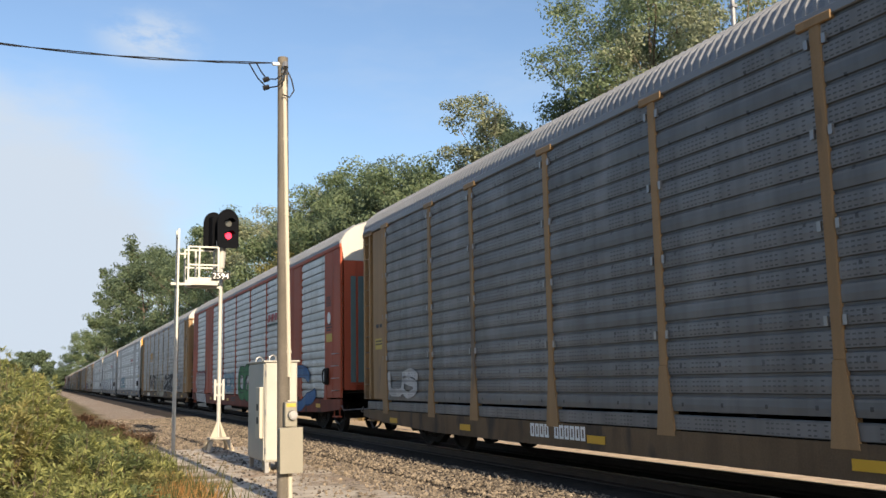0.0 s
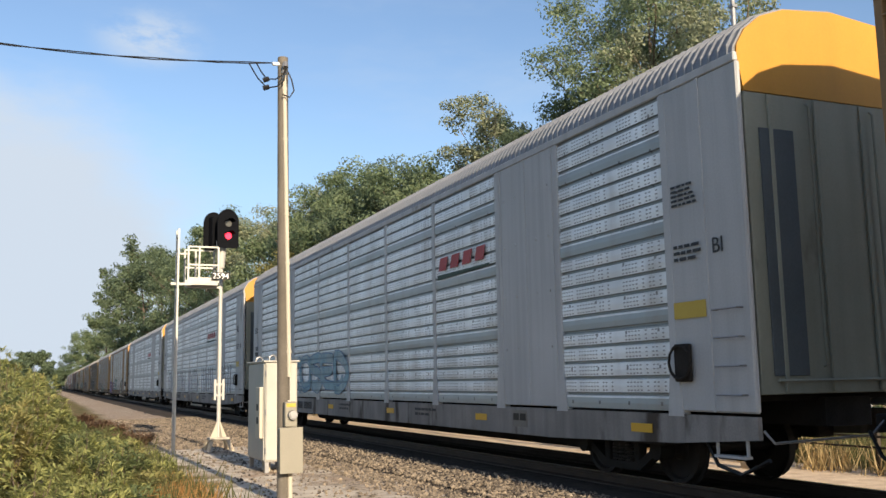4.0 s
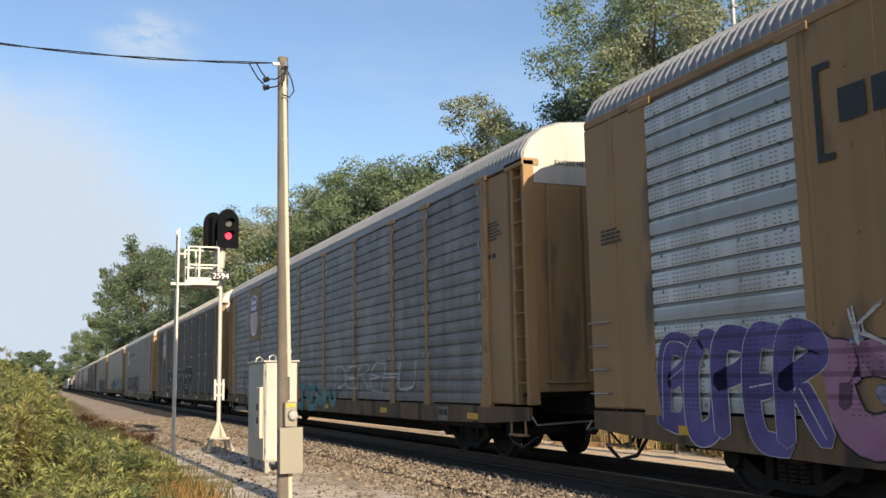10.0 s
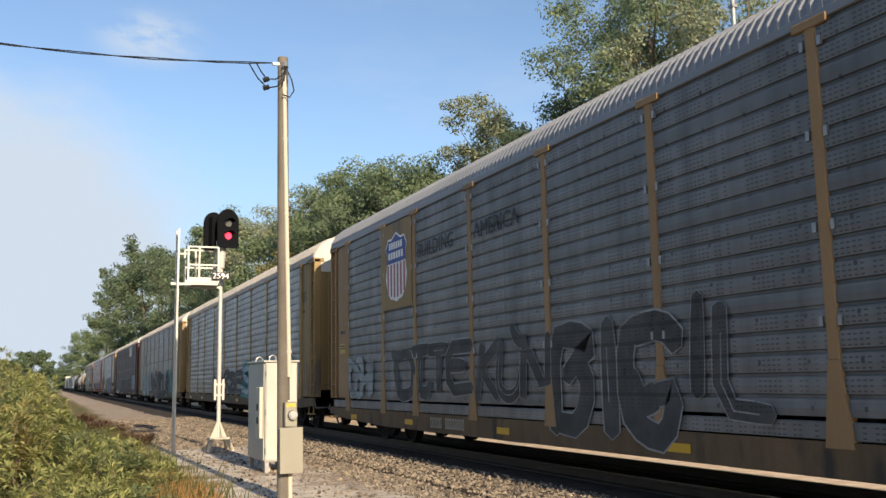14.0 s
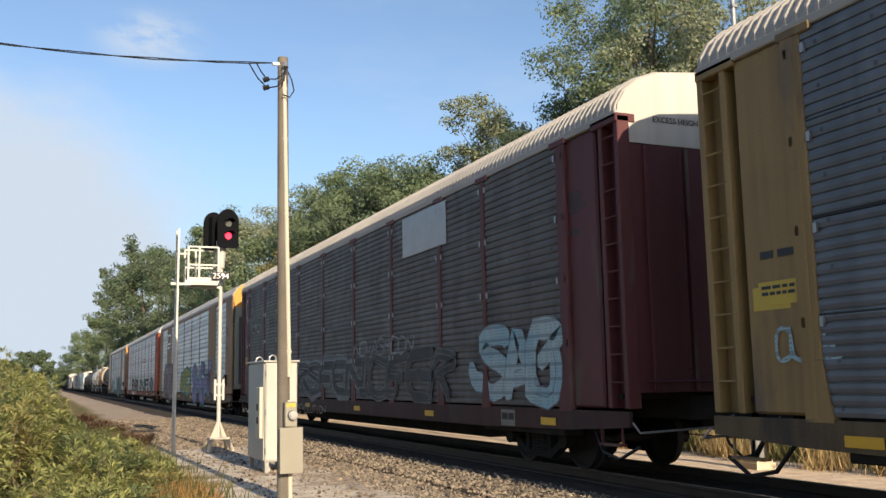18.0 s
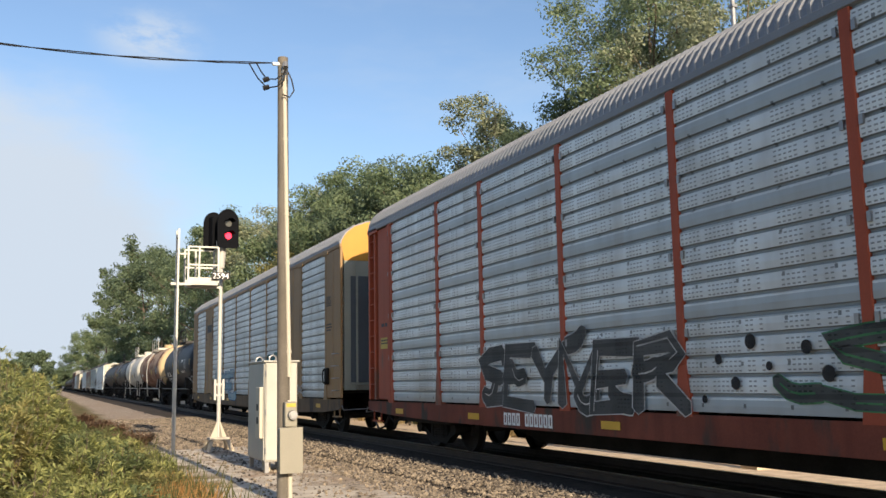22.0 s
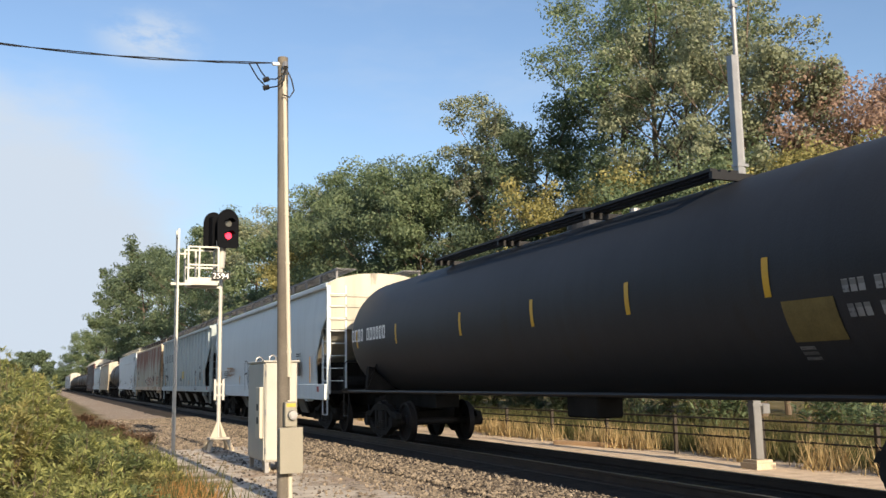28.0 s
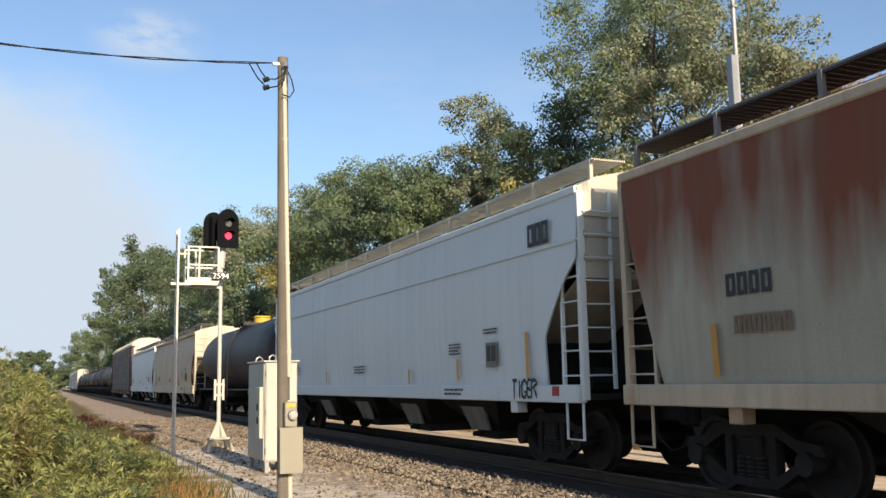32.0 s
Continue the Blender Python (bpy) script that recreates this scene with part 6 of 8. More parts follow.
    if style != "rusty":
        text_rows(car, xs, h - 2.6, 1.7, 0.8, 4, M["stencil"], 0.04, 13)
    text_rows(car, xs, 0.8, 1.55, 0.9, 3, M["stencil"], 0.035, 14)
    text_rows(car, xs, -h / 2, 1.02, 0.9, 2, M["stencil"], 0.04, 15)
    part("tag_plate", G().box(-1.607, -1.6, -h + 0.55, -h + 0.75, 0.96, 1.1), M["red_logo"], car, "small red tag plate")
    for y in (-h + 2.1, h - 2.1):
        part("jacking_pad", G().box(-1.56, -1.36, y - 0.11, y + 0.11, 0.68, 0.9, 0.012), SM, car)
    for y, z, t in ((-h + 1.5, 1.2, 0.75), (-h + 4.2, 1.2, 0.4), (-h + 6.7, 1.15, 0.3), (h / 3, 1.2, 0.3), (h - 1.9, 1.2, 0.6)):
        part("reflector", G().poly([(-1.606, y + 0.045, z), (-1.606, y - 0.045, z), (-1.606, y - 0.02, z + t), (-1.606, y + 0.07, z + t)], 0.004), M["amber"], car)
    add_bogies(car, (-(length / 2 - 2.3), length / 2 - 2.3))
    couplers(car, length / 2)
    return car


# ---- the train, front to back ----
# sills: frame paint with brake dust and road grime, plus painted-in shade low down
for _k, _c in (("tan", (0.135, 0.09, 0.05)), ("mustard", (0.10, 0.072, 0.04)), ("brown", (0.11, 0.073, 0.043)), ("orange", (0.17, 0.045, 0.026)), ("maroon", (0.05, 0.024, 0.022)), ("grey_paint", (0.22, 0.21, 0.2))):
    M[_k + "_sill"] = mat("shaded_grimy_" + _k + "_sill", _c, 0.75, 0.0, 0.3, 1.2, 0.4, (0.05, 0.04, 0.032), 0.07)
M["rust_tank"] = mat("rust_over_cream", (0.25, 0.115, 0.07), 0.75, 0.0, 0.4, 1.3, 0.35, (0.47, 0.33, 0.215), 0.05, top=1.0, spots=(0.13, 0.045, 0.03))
M["cream"] = mat("cream_paint", (0.50, 0.38, 0.22), 0.55, 0.0, 0.1, 0.6, 0.2)
M["hop_end"] = mat("dusty_ivory_paint", (0.45, 0.425, 0.355), 0.6, 0.0, 0.12, 0.8, 0.35, GRIME, -0.01)
M["tank_black"] = mat("black_tank_paint", (0.024, 0.027, 0.033), 0.55, 0.0, 0.25, 0.5, 0.2, (0.022, 0.021, 0.02), 0.0, spec=0.25)
M["tank_navy"] = mat("dull_navy_tank_paint", (0.02, 0.023, 0.032), 0.5, 0.0, 0.25, 0.5, 0.2, (0.035, 0.034, 0.036), 0.02, spec=0.3)
M["tank_white"] = mat("dusty_white_tank_paint", (0.55, 0.53, 0.47), 0.55, 0.0, 0.12, 0.6, 0.3, (0.2, 0.17, 0.13), -0.02)
M["tank_brown"] = mat("brown_black_tank_paint", (0.05, 0.04, 0.035), 0.5, 0.0, 0.25, 0.5, 0.2)
M["hop_white"] = mat("pale_grey_hopper_paint", (0.59, 0.645, 0.66), 0.5, 0.0, 0.06, 0.5, 0.12, (0.3, 0.28, 0.24), -0.14)
M["hop_blue"] = mat("blue_grey_hopper_paint", (0.325, 0.385, 0.395), 0.5, 0.0, 0.07, 0.5, 0.2, (0.25, 0.24, 0.22), -0.05)
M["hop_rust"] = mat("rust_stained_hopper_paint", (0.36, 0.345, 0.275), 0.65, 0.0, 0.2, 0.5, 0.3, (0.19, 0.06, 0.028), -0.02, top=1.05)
M["hop_tan"] = mat("tan_stained_hopper_paint", (0.50, 0.42, 0.31), 0.6, 0.0, 0.15, 0.5, 0.4, (0.3, 0.17, 0.08), 0.04)
M["walk"] = mat("grey_grating", (0.2, 0.2, 0.205), 0.7, 0.1, 0.2, 2.0)
M["walk_dark"] = mat("rusty_dark_grating", (0.06, 0.055, 0.055), 0.7, 0.1, 0.2, 2.0)
M["chute"] = mat("dusty_grey_chute", (0.2, 0.19, 0.17), 0.8, 0.0, 0.25, 2.0, 0.3, (0.06, 0.05, 0.04), 0.03)
M["hop_fade"] = mat("faded_marking", (0.17, 0.12, 0.085), 0.7)
M["stencil"] = mat("dark_stencil", (0.03, 0.035, 0.04), 0.6, 0.0, 0.1, 2.0)
M["red_logo"] = mat("red_logo_paint", (0.33, 0.035, 0.04), 0.5, 0.0, 0.1, 2.0)
M["blue_logo"] = mat("blue_logo_paint", (0.02, 0.05, 0.24), 0.5, 0.0, 0.1, 2.0)
M["stripe_red"] = mat("faded_red_stripe", (0.32, 0.09, 0.10), 0.5, 0.0, 0.1, 2.0)
M["old_notice"] = mat("faded_notice", (0.16, 0.125, 0.045), 0.7, 0.0, 0.3, 3.0, 0.4)
M["placard"] = mat("placard_yellow", (0.46, 0.33, 0.05), 0.5, 0.0, 0.08, 2.0)

TRAIN = []             # (thing, place of its centre along the track at the start)


def add(car, centre):
    car.location = (TRACK_X, centre, 0)
    TRAIN.append((car, centre))
    return car


def slanted_logo(car, y, z, w, h, mark_m, under_m, n=4):
    """Slanting blocks over a thin underline, reading along -y from y."""
    x = -1.53
    f = part("emblem", G().poly([(x, y - w * 0.02, z + h * 0.2), (x, y - w * 0.92, z + h * 0.24), (x, y - w * 0.92, z + h * 0.27), (x, y - w * 0.02, z + h * 0.29)], 0.003), M[under_m], car, "faded emblem with red slanting blocks on a dark underline")
    b = w * 0.86 / n
    for k in range(n):
        a = y - w * 0.04 - k * b
        part("block", G().poly([(x - 0.002, a, z + h * 0.36), (x - 0.002, a - b * 0.66, z + h * 0.36), (x - 0.002, a - b * 0.84, z + h * 0.60), (x - 0.002, a - b * 0.18, z + h * 0.60)], 0.003), M[mark_m], f, "faded red slanting block")


def bracket_logo(car, y, z, w, h, mark_m):
    x = -1.526
    f = None
    for a, s in ((y, -1), (y - w, 1)):
        g = G().poly([(x, a, z), (x, a, z + h), (x, a + s * 0.22, z + h), (x, a + s * 0.22, z + h - 0.07), (x, a + s * 0.07, z + h - 0.07), (x, a + s * 0.07, z + 0.07), (x, a + s * 0.22, z + 0.07), (x, a + s * 0.22, z)], -0.004)
        q = part("emblem" if f is None else "bracket", g, M[mark_m], f or car, "dark bracket of a plain-block emblem")
        f = f or q
    b = w * 0.68 / 3
    for k in range(3):
        a = y - w * 0.17 - k * b
        part("block", G().box(x - 0.004, x, a - b * 0.8, a, z + h * 0.34, z + h * 0.68), M[mark_m], f)


def shield(car, y, z, w, h):
    """Shield emblem on a tan plate: blue top with two pale bars, red and white stripes."""
    x = -1.528
    pl = part("shield_plate", G().box(x, x + 0.02, y - w / 2 - 0.25, y + w / 2 + 0.25, z - 0.15, 4.72), M["mustard"], car, "tan emblem plate")

    def at(u, v, d):
        return (x - d, y - (u - 0.5) * w, z + v * h)
    out = [(0.5, 0), (0.62, 0.03), (0.78, 0.05), (0.93, 0.17), (1.0, 0.36), (0.94, 0.55), (0.93, 0.66), (1.0, 0.80), (0.88, 0.93), (0.72, 0.92), (0.5, 1.0), (0.28, 0.92), (0.12, 0.93), (0.0, 0.80), (0.07, 0.66), (0.06, 0.55), (0.0, 0.36), (0.07, 0.17), (0.22, 0.05), (0.38, 0.03)]
    part("shield_field", G().add([at(u, v, 0.004) for u, v in out], [tuple(range(len(out)))]), M["white"], pl, "white shield")
    blue = [(0.06, 0.56), (0.94, 0.56), (0.93, 0.66), (0.97, 0.79), (0.87, 0.90), (0.72, 0.89), (0.5, 0.97), (0.28, 0.89), (0.13, 0.90), (0.03, 0.79), (0.07, 0.66)]
    part("shield_top", G().add([at(u, v, 0.008) for u, v in blue], [tuple(range(len(blue)))]), M["blue_logo"], pl, "blue shield top")
    g = G()
    for v0, u0, u1 in ((0.76, 0.18, 0.82), (0.62, 0.14, 0.86)):
        n = 6
        for k in range(n):
            a = u0 + (u1 - u0) * k / n
            g.add([at(a, v0, 0.011), at(a + (u1 - u0) / n * 0.75, v0, 0.011), at(a + (u1 - u0) / n * 0.75, v0 + 0.1, 0.011), at(a, v0 + 0.1, 0.011)], [(0, 1, 2, 3)])
    part("shield_bars", g, M["white"], pl)
    g = G()
    for k in range(6):
        u = 0.08 + 0.152 * k
        lo = 0.06 + 0.5 * abs(u + 0.04 - 0.5) ** 2
        g.add([at(u, lo, 0.008), at(u + 0.075, lo, 0.008), at(u + 0.075, 0.545, 0.008), at(u, 0.545, 0.008)], [(0, 1, 2, 3)])
    part("shield_stripes", g, M["stripe_red"], pl)


def rack_at(n):
    return 122.55 + 28.55 * n + {-4: -0.15, -3: -0.12, 0: 0.1, 1: 0.1, 5: 0.2, 7: 0.1, 8: -0.1, 10: -0.4}.get(n, 0.0)


def build_train():
    # autoracks
    tanB = dict(layout=LAY_B, frame_m="tan", roof_m="roof_grey", end_top="white_end", end_m="tan")
    c = add(autorack("tan autorack car with dark weathered side screens", low=True, panel_m="dark", marks=("exch",), **tanB), rack_at(-4))
    graffiti(c, 11.42, 9.75, 0.85, 1.5, "US", "white", "white", 1, fat=0.17, edge=0.01)
    bars(c, -1.522, 4.9, 0.33, "TTTT 000000", 0.2, M["white"])
    c = add(autorack("orange-red autorack car with silver screens and graffiti", LAY_A, "orange", "dusty", "roof_grey", "white_end", "orange", side_bar="teal_strip", glints=(-11.2, -6.4, -1.7, 3.0, 7.4)), rack_at(-3))
    graffiti(c, -4.4, -9.9, 0.34, 1.72, "LSC", "blue", "navy", 2, fat=0.17, edge=0.035, sharp=0.9)
    graffiti(c, 0.5, -4.0, 0.6, 1.85, "OGJO", "green", "black", 3, fat=0.24, edge=0.03)
    graffiti(c, 4.2, 1.5, 0.85, 1.66, "NOB", "sky", "blue", 4)
    finger_letters(c)
    part("inspection_mark", G().cyl((-1.53, -12.3, 2.95), (-1.526, -12.3, 2.95), 0.16, n=20), M["white"], c, "round white inspection mark")
    part("placard", G().box(-1.53, -1.526, -12.6, -12.05, 2.3, 2.52), M["placard"], c, "yellow notice plate")
    slanted_logo(c, -4.5, 2.95, 2.55, 1.0, "red_logo", "green_logo")
    c = add(autorack("tan autorack car with smoky screens and large graffiti", panel_m="smoke", marks=("exch",), **tanB), rack_at(-2))
    graffiti(c, 6.8, 2.6, 0.9, 1.95, "TWTS", "charcoal", "white", 6, fat=0.15, edge=0.022)
    scrawl(c, 2.6, 1.5, 1.5, 1.95, "HOE", "pale", 7)
    scrawl(c, 2.4, 1.5, 1.0, 1.4, "ECB", "pale", 8)
    graffiti(c, 1.2, -2.4, 0.46, 1.85, "KMC", "cream", "grey", 9, fat=0.17, edge=0.03)
    part("notice_patch", G().box(-1.5255, -1.523, -2.97, -2.46, 1.1, 1.68), PAINTS["white"], c, "white painted patch with black scrawl")
    for q, w in enumerate(("EARSH", "BISON", "OVER", "ERGO")):
        graffiti(c, -2.5, -2.94, 1.54 - 0.14 * q, 1.64 - 0.14 * q, w, None, "black", 10 + q, edge=0.008, x=-1.5275)
    graffiti(c, -3.0, -7.4, 0.8, 1.85, "DESO", "black", "white", 15, fat=0.22, edge=0.026)
    scrawl(c, -3.4, -4.4, 0.52, 0.76, "BEK", "black", 16)
    graffiti(c, -3.3, -7.0, 0.9, 1.85, "DERK", "grey", "pale", 17, fat=0.13, x=-1.5235)
    graffiti(c, -7.2, -10.7, 0.9, 1.85, "KGOB", "pale", "white", 18, fat=0.17)
    scrawl(c, -12.0, -12.5, 1.3, 1.6, "US", "sky", 19, x=-1.49)
    bars(c, -1.522, 8.0, 0.47, "TTTT 000000", 0.2, M["white"])
    e = part("emblem", G().box(-1.53, -1.526, 4.78, 6.41, 2.93, 2.98), M["yellow_logo"], c, "yellow emblem of three blocks on an underline")
    for q in range(3):
        part("block", G().box(-1.53, -1.526, 5.95 - 0.52 * q, 6.38 - 0.52 * q, 3.06, 3.52), M["yellow_logo"], e)
    grey = dict(layout=LAY_A, frame_m="grey_paint", panel_m="bright", roof_m="roof_grey", end_top="yellow_end", end_m="olive_end", side_bar="slate_strip")
    for k, n in enumerate((-1, 0, 1)):
        c = add(autorack("light grey autorack car with bright banded screens and emblem", **grey), rack_at(n))
        slanted_logo(c, -4.5, 2.95, 2.6, 1.05, "red_logo", "green_logo")
        bars(c, -1.53, 12.9 if k else 12.8, 2.4, "0000", 0.14, M["stencil"])
        bars(c, -1.53, 12.9, 2.2, "00000", 0.14, M["stencil"])
        bars(c, -1.522, 6.6, 0.47, "0000 000000", 0.2, M["stencil"])
        side_text(c, "BI", -1.526, -12.75, 2.62, 0.26, M["stencil"], "black stencilled letters")
        part("placard", G().box(-1.53, -1.526, -12.6, -12.0, 1.9, 2.1), M["placard"], c, "yellow notice plate")
        if n == 0:
            for q in range(5):
                lo = 11.0 - 4.6 * q
                for w in range(7):
                    y = lo - 0.52 * w
                    part("faded_graffiti", G().poly([(-1.5245 - 0.0004 * w, y, 0.86), (-1.5245 - 0.0004 * w, y - 0.36, 0.84), (-1.5245 - 0.0004 * w, y - 0.42, 1.72 + 0.13 * ((q * 3 + w * 5) % 4)), (-1.5245 - 0.0004 * w, y - 0.06, 1.78 + 0.11 * ((q + w * 3) % 4))], 0.0002), PAINTS["ghost"], c, "faint washed-out pale graffiti")
        if n == -1:
            graffiti(c, 7.5, 1.5, 0.9, 2.0, "KOSED", "sky", "blue", 31)
    c = add(autorack("tan autorack car with dusty silver screens and pale graffiti", LAY_A, "tan", "dusty", "roof_grey", "yellow_end", "olive_end", side_bar="slate_strip", glints=(-11.2, -1.7, 3.0, 7.4, 11.2)), rack_at(2))
    graffiti(c, 8.8, 4.6, 0.8, 1.7, "MUSE", "ghost", "purple", 37, fat=0.14, edge=0.012)
    graffiti(c, 4.1, 0.0, 0.8, 1.9, "SWERT", "teal", "black", 36, None, 0.10, 0.012, sharp=0.9)
    graffiti(c, -1.9, -3.7, 0.86, 1.3, "REBEL", "white", "pale", 33, fat=0.1, edge=0.012, round_=1)
    block_throw(c)
    for q, w in enumerate(("DUMB", "MAS", "REBEL")):
        scrawl(c, -6.42, -7.0, 1.56 - 0.24 * q, 1.76 - 0.24 * q, w, "black", 135 + q, 0.012)
    part("air_reservoir", G().box(-1.0, -0.55, -6.3, -4.95, 0.06, 0.6, 0.04).box(-0.85, -0.7, -5.8, -5.5, 0.55, 0.93), M["steel_dark"], c)
    part("brake_valve", G().box(-1.0, -0.65, -4.15, -3.8, 0.12, 0.7, 0.03).cyl((-1.0, -3.98, 0.25), (-1.12, -3.98, 0.25), 0.1, n=12), M["steel_dark"], c)
    scrawl(c, -8.9, -9.8, 1.2, 1.62, "CUBOT", "charcoal", 35)
    graffiti(c, 11.65, 9.1, 0.46, 1.74, "BOPER", "purple", "white", 38, fat=0.24, edge=0.016, round_=3, sharp=0)
    graffiti(c, 8.9, 8.1, 0.5, 1.5, "O", "pink", "black", 39, fat=0.3, edge=0.02)
    scrawl(c, 8.7, 8.3, 1.45, 1.85, "K", "white", 139)
    bracket_logo(c, 8.95, 3.3, 1.8, 1.0, "stencil")
    bars(c, -1.522, 6.9, 0.47, "0000 000000", 0.2, M["stencil"])
    c = add(autorack("tan autorack car with dark screens and shield emblem", panel_m="dark", marks=("exch",), **tanB), rack_at(3))
    graffiti(c, 9.8, 5.7, 0.8, 1.7, "OUTS", "grey", "pale", 40, fat=0.15)
    graffiti(c, 4.2, 1.5, 0.76, 1.5, "COAV", "charcoal", "white", 41, fat=0.16, edge=0.014)
    graffiti(c, 1.3, -2.6, 0.42, 1.2, "TEAN", "teal", "pale", 42, None, 0.17, 0.02)
    scrawl(c, -2.6, -8.4, 1.0, 1.65, "DEREHU", "white", 140)
    shield(c, 8.05, 2.95, 1.35, 1.55)
    bars(c, -1.522, 5.4, 0.47, "0000 000000", 0.2, M["white"])
    tanD = dict(tanB, frame_m="mustard", roof_m="roof_white", end_m="mustard")
    c = add(autorack("mustard autorack car with sooty black screens", panel_m="soot", marks=("exch",), **tanD), rack_at(4))
    graffiti(c, 5.95, -5.0, 0.6, 2.1, "SIGRNER", "black", "white", 43, "charcoal", 0.2, 0.034, sharp=0.9, round_=1)
    scrawl(c, -12.2, -12.9, 2.5, 3.0, "KO", "black", 143, 0.03, -1.49)
    scrawl(c, -12.1, -12.9, 1.6, 2.1, "OES", "black", 144, 0.03, -1.49)
    shield(c, 8.05, 2.95, 1.35, 1.55)
    side_text(c, "We will", -1.526, 11.55, 3.75, 0.62, M["stencil"], "faded black slogan")
    side_text(c, "deliver", -1.526, 11.75, 2.95, 0.62, M["stencil"], "faded black slogan")
    bars(c, -1.522, 6.2, 0.47, "0000", 0.2, M["white"])
    c = add(autorack("tan autorack car with shield emblem and pale graffiti", low=True, panel_m="dark", marks=("exch",), **tanB), rack_at(5))
    graffiti(c, 11.5, 9.5, 0.85, 1.75, "OSHI", "pale", "sky", 44, fat=0.14)
    graffiti(c, 8.1, 4.2, 0.85, 1.95, "OTTE", "charcoal", "pale", 45, fat=0.17)
    graffiti(c, 3.9, 1.4, 0.8, 1.95, "KUN", "charcoal", "pale", 46, fat=0.14, edge=0.016)
    graffiti(c, 1.2, -1.7, 0.4, 2.05, "BIG", "charcoal", "pale", 47, None, 0.17, 0.03)
    graffiti(c, -1.8, -3.4, 0.8, 2.15, "IL", "charcoal", "pale", 48, fat=0.14)
    shield(c, 8.05, 2.95, 1.35, 1.55)
    side_text(c, "BUILDING", -1.526, 6.8, 3.75, 0.42, M["stencil"], "black slogan")
    side_text(c, "AMERICA", -1.526, 4.0, 3.75, 0.42, M["stencil"], "black slogan")
    bars(c, -1.522, 6.2, 0.3, "0000 000000", 0.2, M["pale_mark"])
    c = add(autorack("tan autorack car with dark weathered screens", panel_m="smoke", marks=("exch",), **tanD), rack_at(6))
    graffiti(c, -3.0, -11.0, 0.8, 1.9, "SKYWIRE", "sky", "black", 60, "teal")
    graffiti(c, 4.0, -2.6, 0.8, 1.8, "MARSE", "charcoal", "pale", 61)
    c = add(autorack("mustard autorack car with slate ribbed screens and teal graffiti", panel_m="slate", marks=("exch",), **tanD), rack_at(7))
    graffiti(c, 9.3, 4.4, 0.5, 1.95, "GUMS", "sky", "teal", 62, fat=0.17)
    graffiti(c, 3.2, -1.4, 0.42, 2.1, "SINER", "charcoal", "pale", 63, "rose", 0.17)
    graffiti(c, -1.6, -7.6, 0.4, 1.95, "SOUR", "black", "teal", 64, "charcoal", 0.17, 0.024, sharp=1.0)
    graffiti(c, -7.8, -11.4, 0.6, 2.0, "KIND", "teal", "black", 65)
    scrawl(c, 12.3, 11.4, 1.35, 1.7, "CURE", "sky", 66, x=-1.49)
    part("emblem", G().box(-1.53, -1.526, 7.4, 9.0, 2.7, 3.5), PAINTS["pale"], c, "faded pale emblem block")
    part("placard", G().box(-1.48, -1.476, 12.05, 12.6, 1.9, 2.15), M["placard"], c, "yellow notice plate")
    mar = dict(layout=LAY_B, frame_m="maroon", roof_m="roof_white", end_top="white_end", end_m="maroon")
    c = add(autorack("maroon autorack car with dark ribbed screens", panel_m="rib_brown", marks=("exch",), **mar), rack_at(8))
    graffiti(c, -9.0, -11.6, 0.84, 2.1, "SAB", "sky", "grey", 67, fat=0.2)
    scrawl(c, -1.5, -5.6, 1.8, 2.2, "NOVASMOON", "pale", 68)
    graffiti(c, -1.5, -7.7, 0.8, 1.85, "TOFER", "charcoal", "grey", 168, fat=0.15)
    graffiti(c, 11.7, 9.3, 0.55, 1.95, "LE", "grey", "white", 69, fat=0.2)
    graffiti(c, 8.5, 5.5, 0.5, 2.1, "EMER", "grey", "white", 70, fat=0.22, edge=0.02)
    graffiti(c, 4.1, -2.2, 0.82, 1.85, "RSFEN", "charcoal", "pale", 71, "grey", 0.17)
    scrawl(c, 12.4, 11.9, 2.7, 4.3, "S", "white", 72, x=-1.50)
    graffiti(c, 11.6, 9.3, 3.05, 3.6, "NEWER", None, "pale", 172, edge=0.02)
    graffiti(c, 4.3, 1.1, 0.36, 0.58, "REVOLUTION", None, "cream", 73, edge=0.011)
    part("patch_panel", G().box(-1.524, -1.504, -7.4, -5.0, 3.85, 4.7), M["galv"], c, "bright replacement panel")
    bars(c, -1.522, 9.7, 0.47, "00 000000", 0.2, M["white"])
    c = add(autorack("brown autorack car with silver screens and purple graffiti", LAY_A, "brown", "silver", "roof_grey", "yellow_end", "olive_end", side_bar="slate_strip"), rack_at(9))
    graffiti(c, 2.6, -1.3, 0.76, 1.95, "ARO", "yellow", "green", 74, "teal", 0.2)
    graffiti(c, -2.2, -7.5, 0.36, 2.1, "SHEN", "lilac", "purple", 75, "teal", 0.17, 0.03, sharp=1.0)
    graffiti(c, 11.0, 5.6, 0.4, 2.25, "INTER", "rose", "white", 77, "charcoal", 0.19, 0.022, sharp=0.8, round_=1)
    scrawl(c, -6.7, -7.9, 1.4, 1.9, "SMEW", "black", 78, 0.024)
    x = -1.53
    tri = G().add([(x, -8.62, 0.76), (x, -10.9, 0.76), (x, -9.2, 1.95)], [(0, 1, 2)])
    tri = part("graffiti", tri, PAINTS["cream"], c, "cream pyramid painted on the side")
    g = G()
    for z, a, b in ((0.76, -8.62, -10.9), (1.1, -8.8, -10.4), (1.5, -9.0, -9.85)):
        g.box(x - 0.004, x - 0.001, b, a, z - 0.02, z + 0.02)
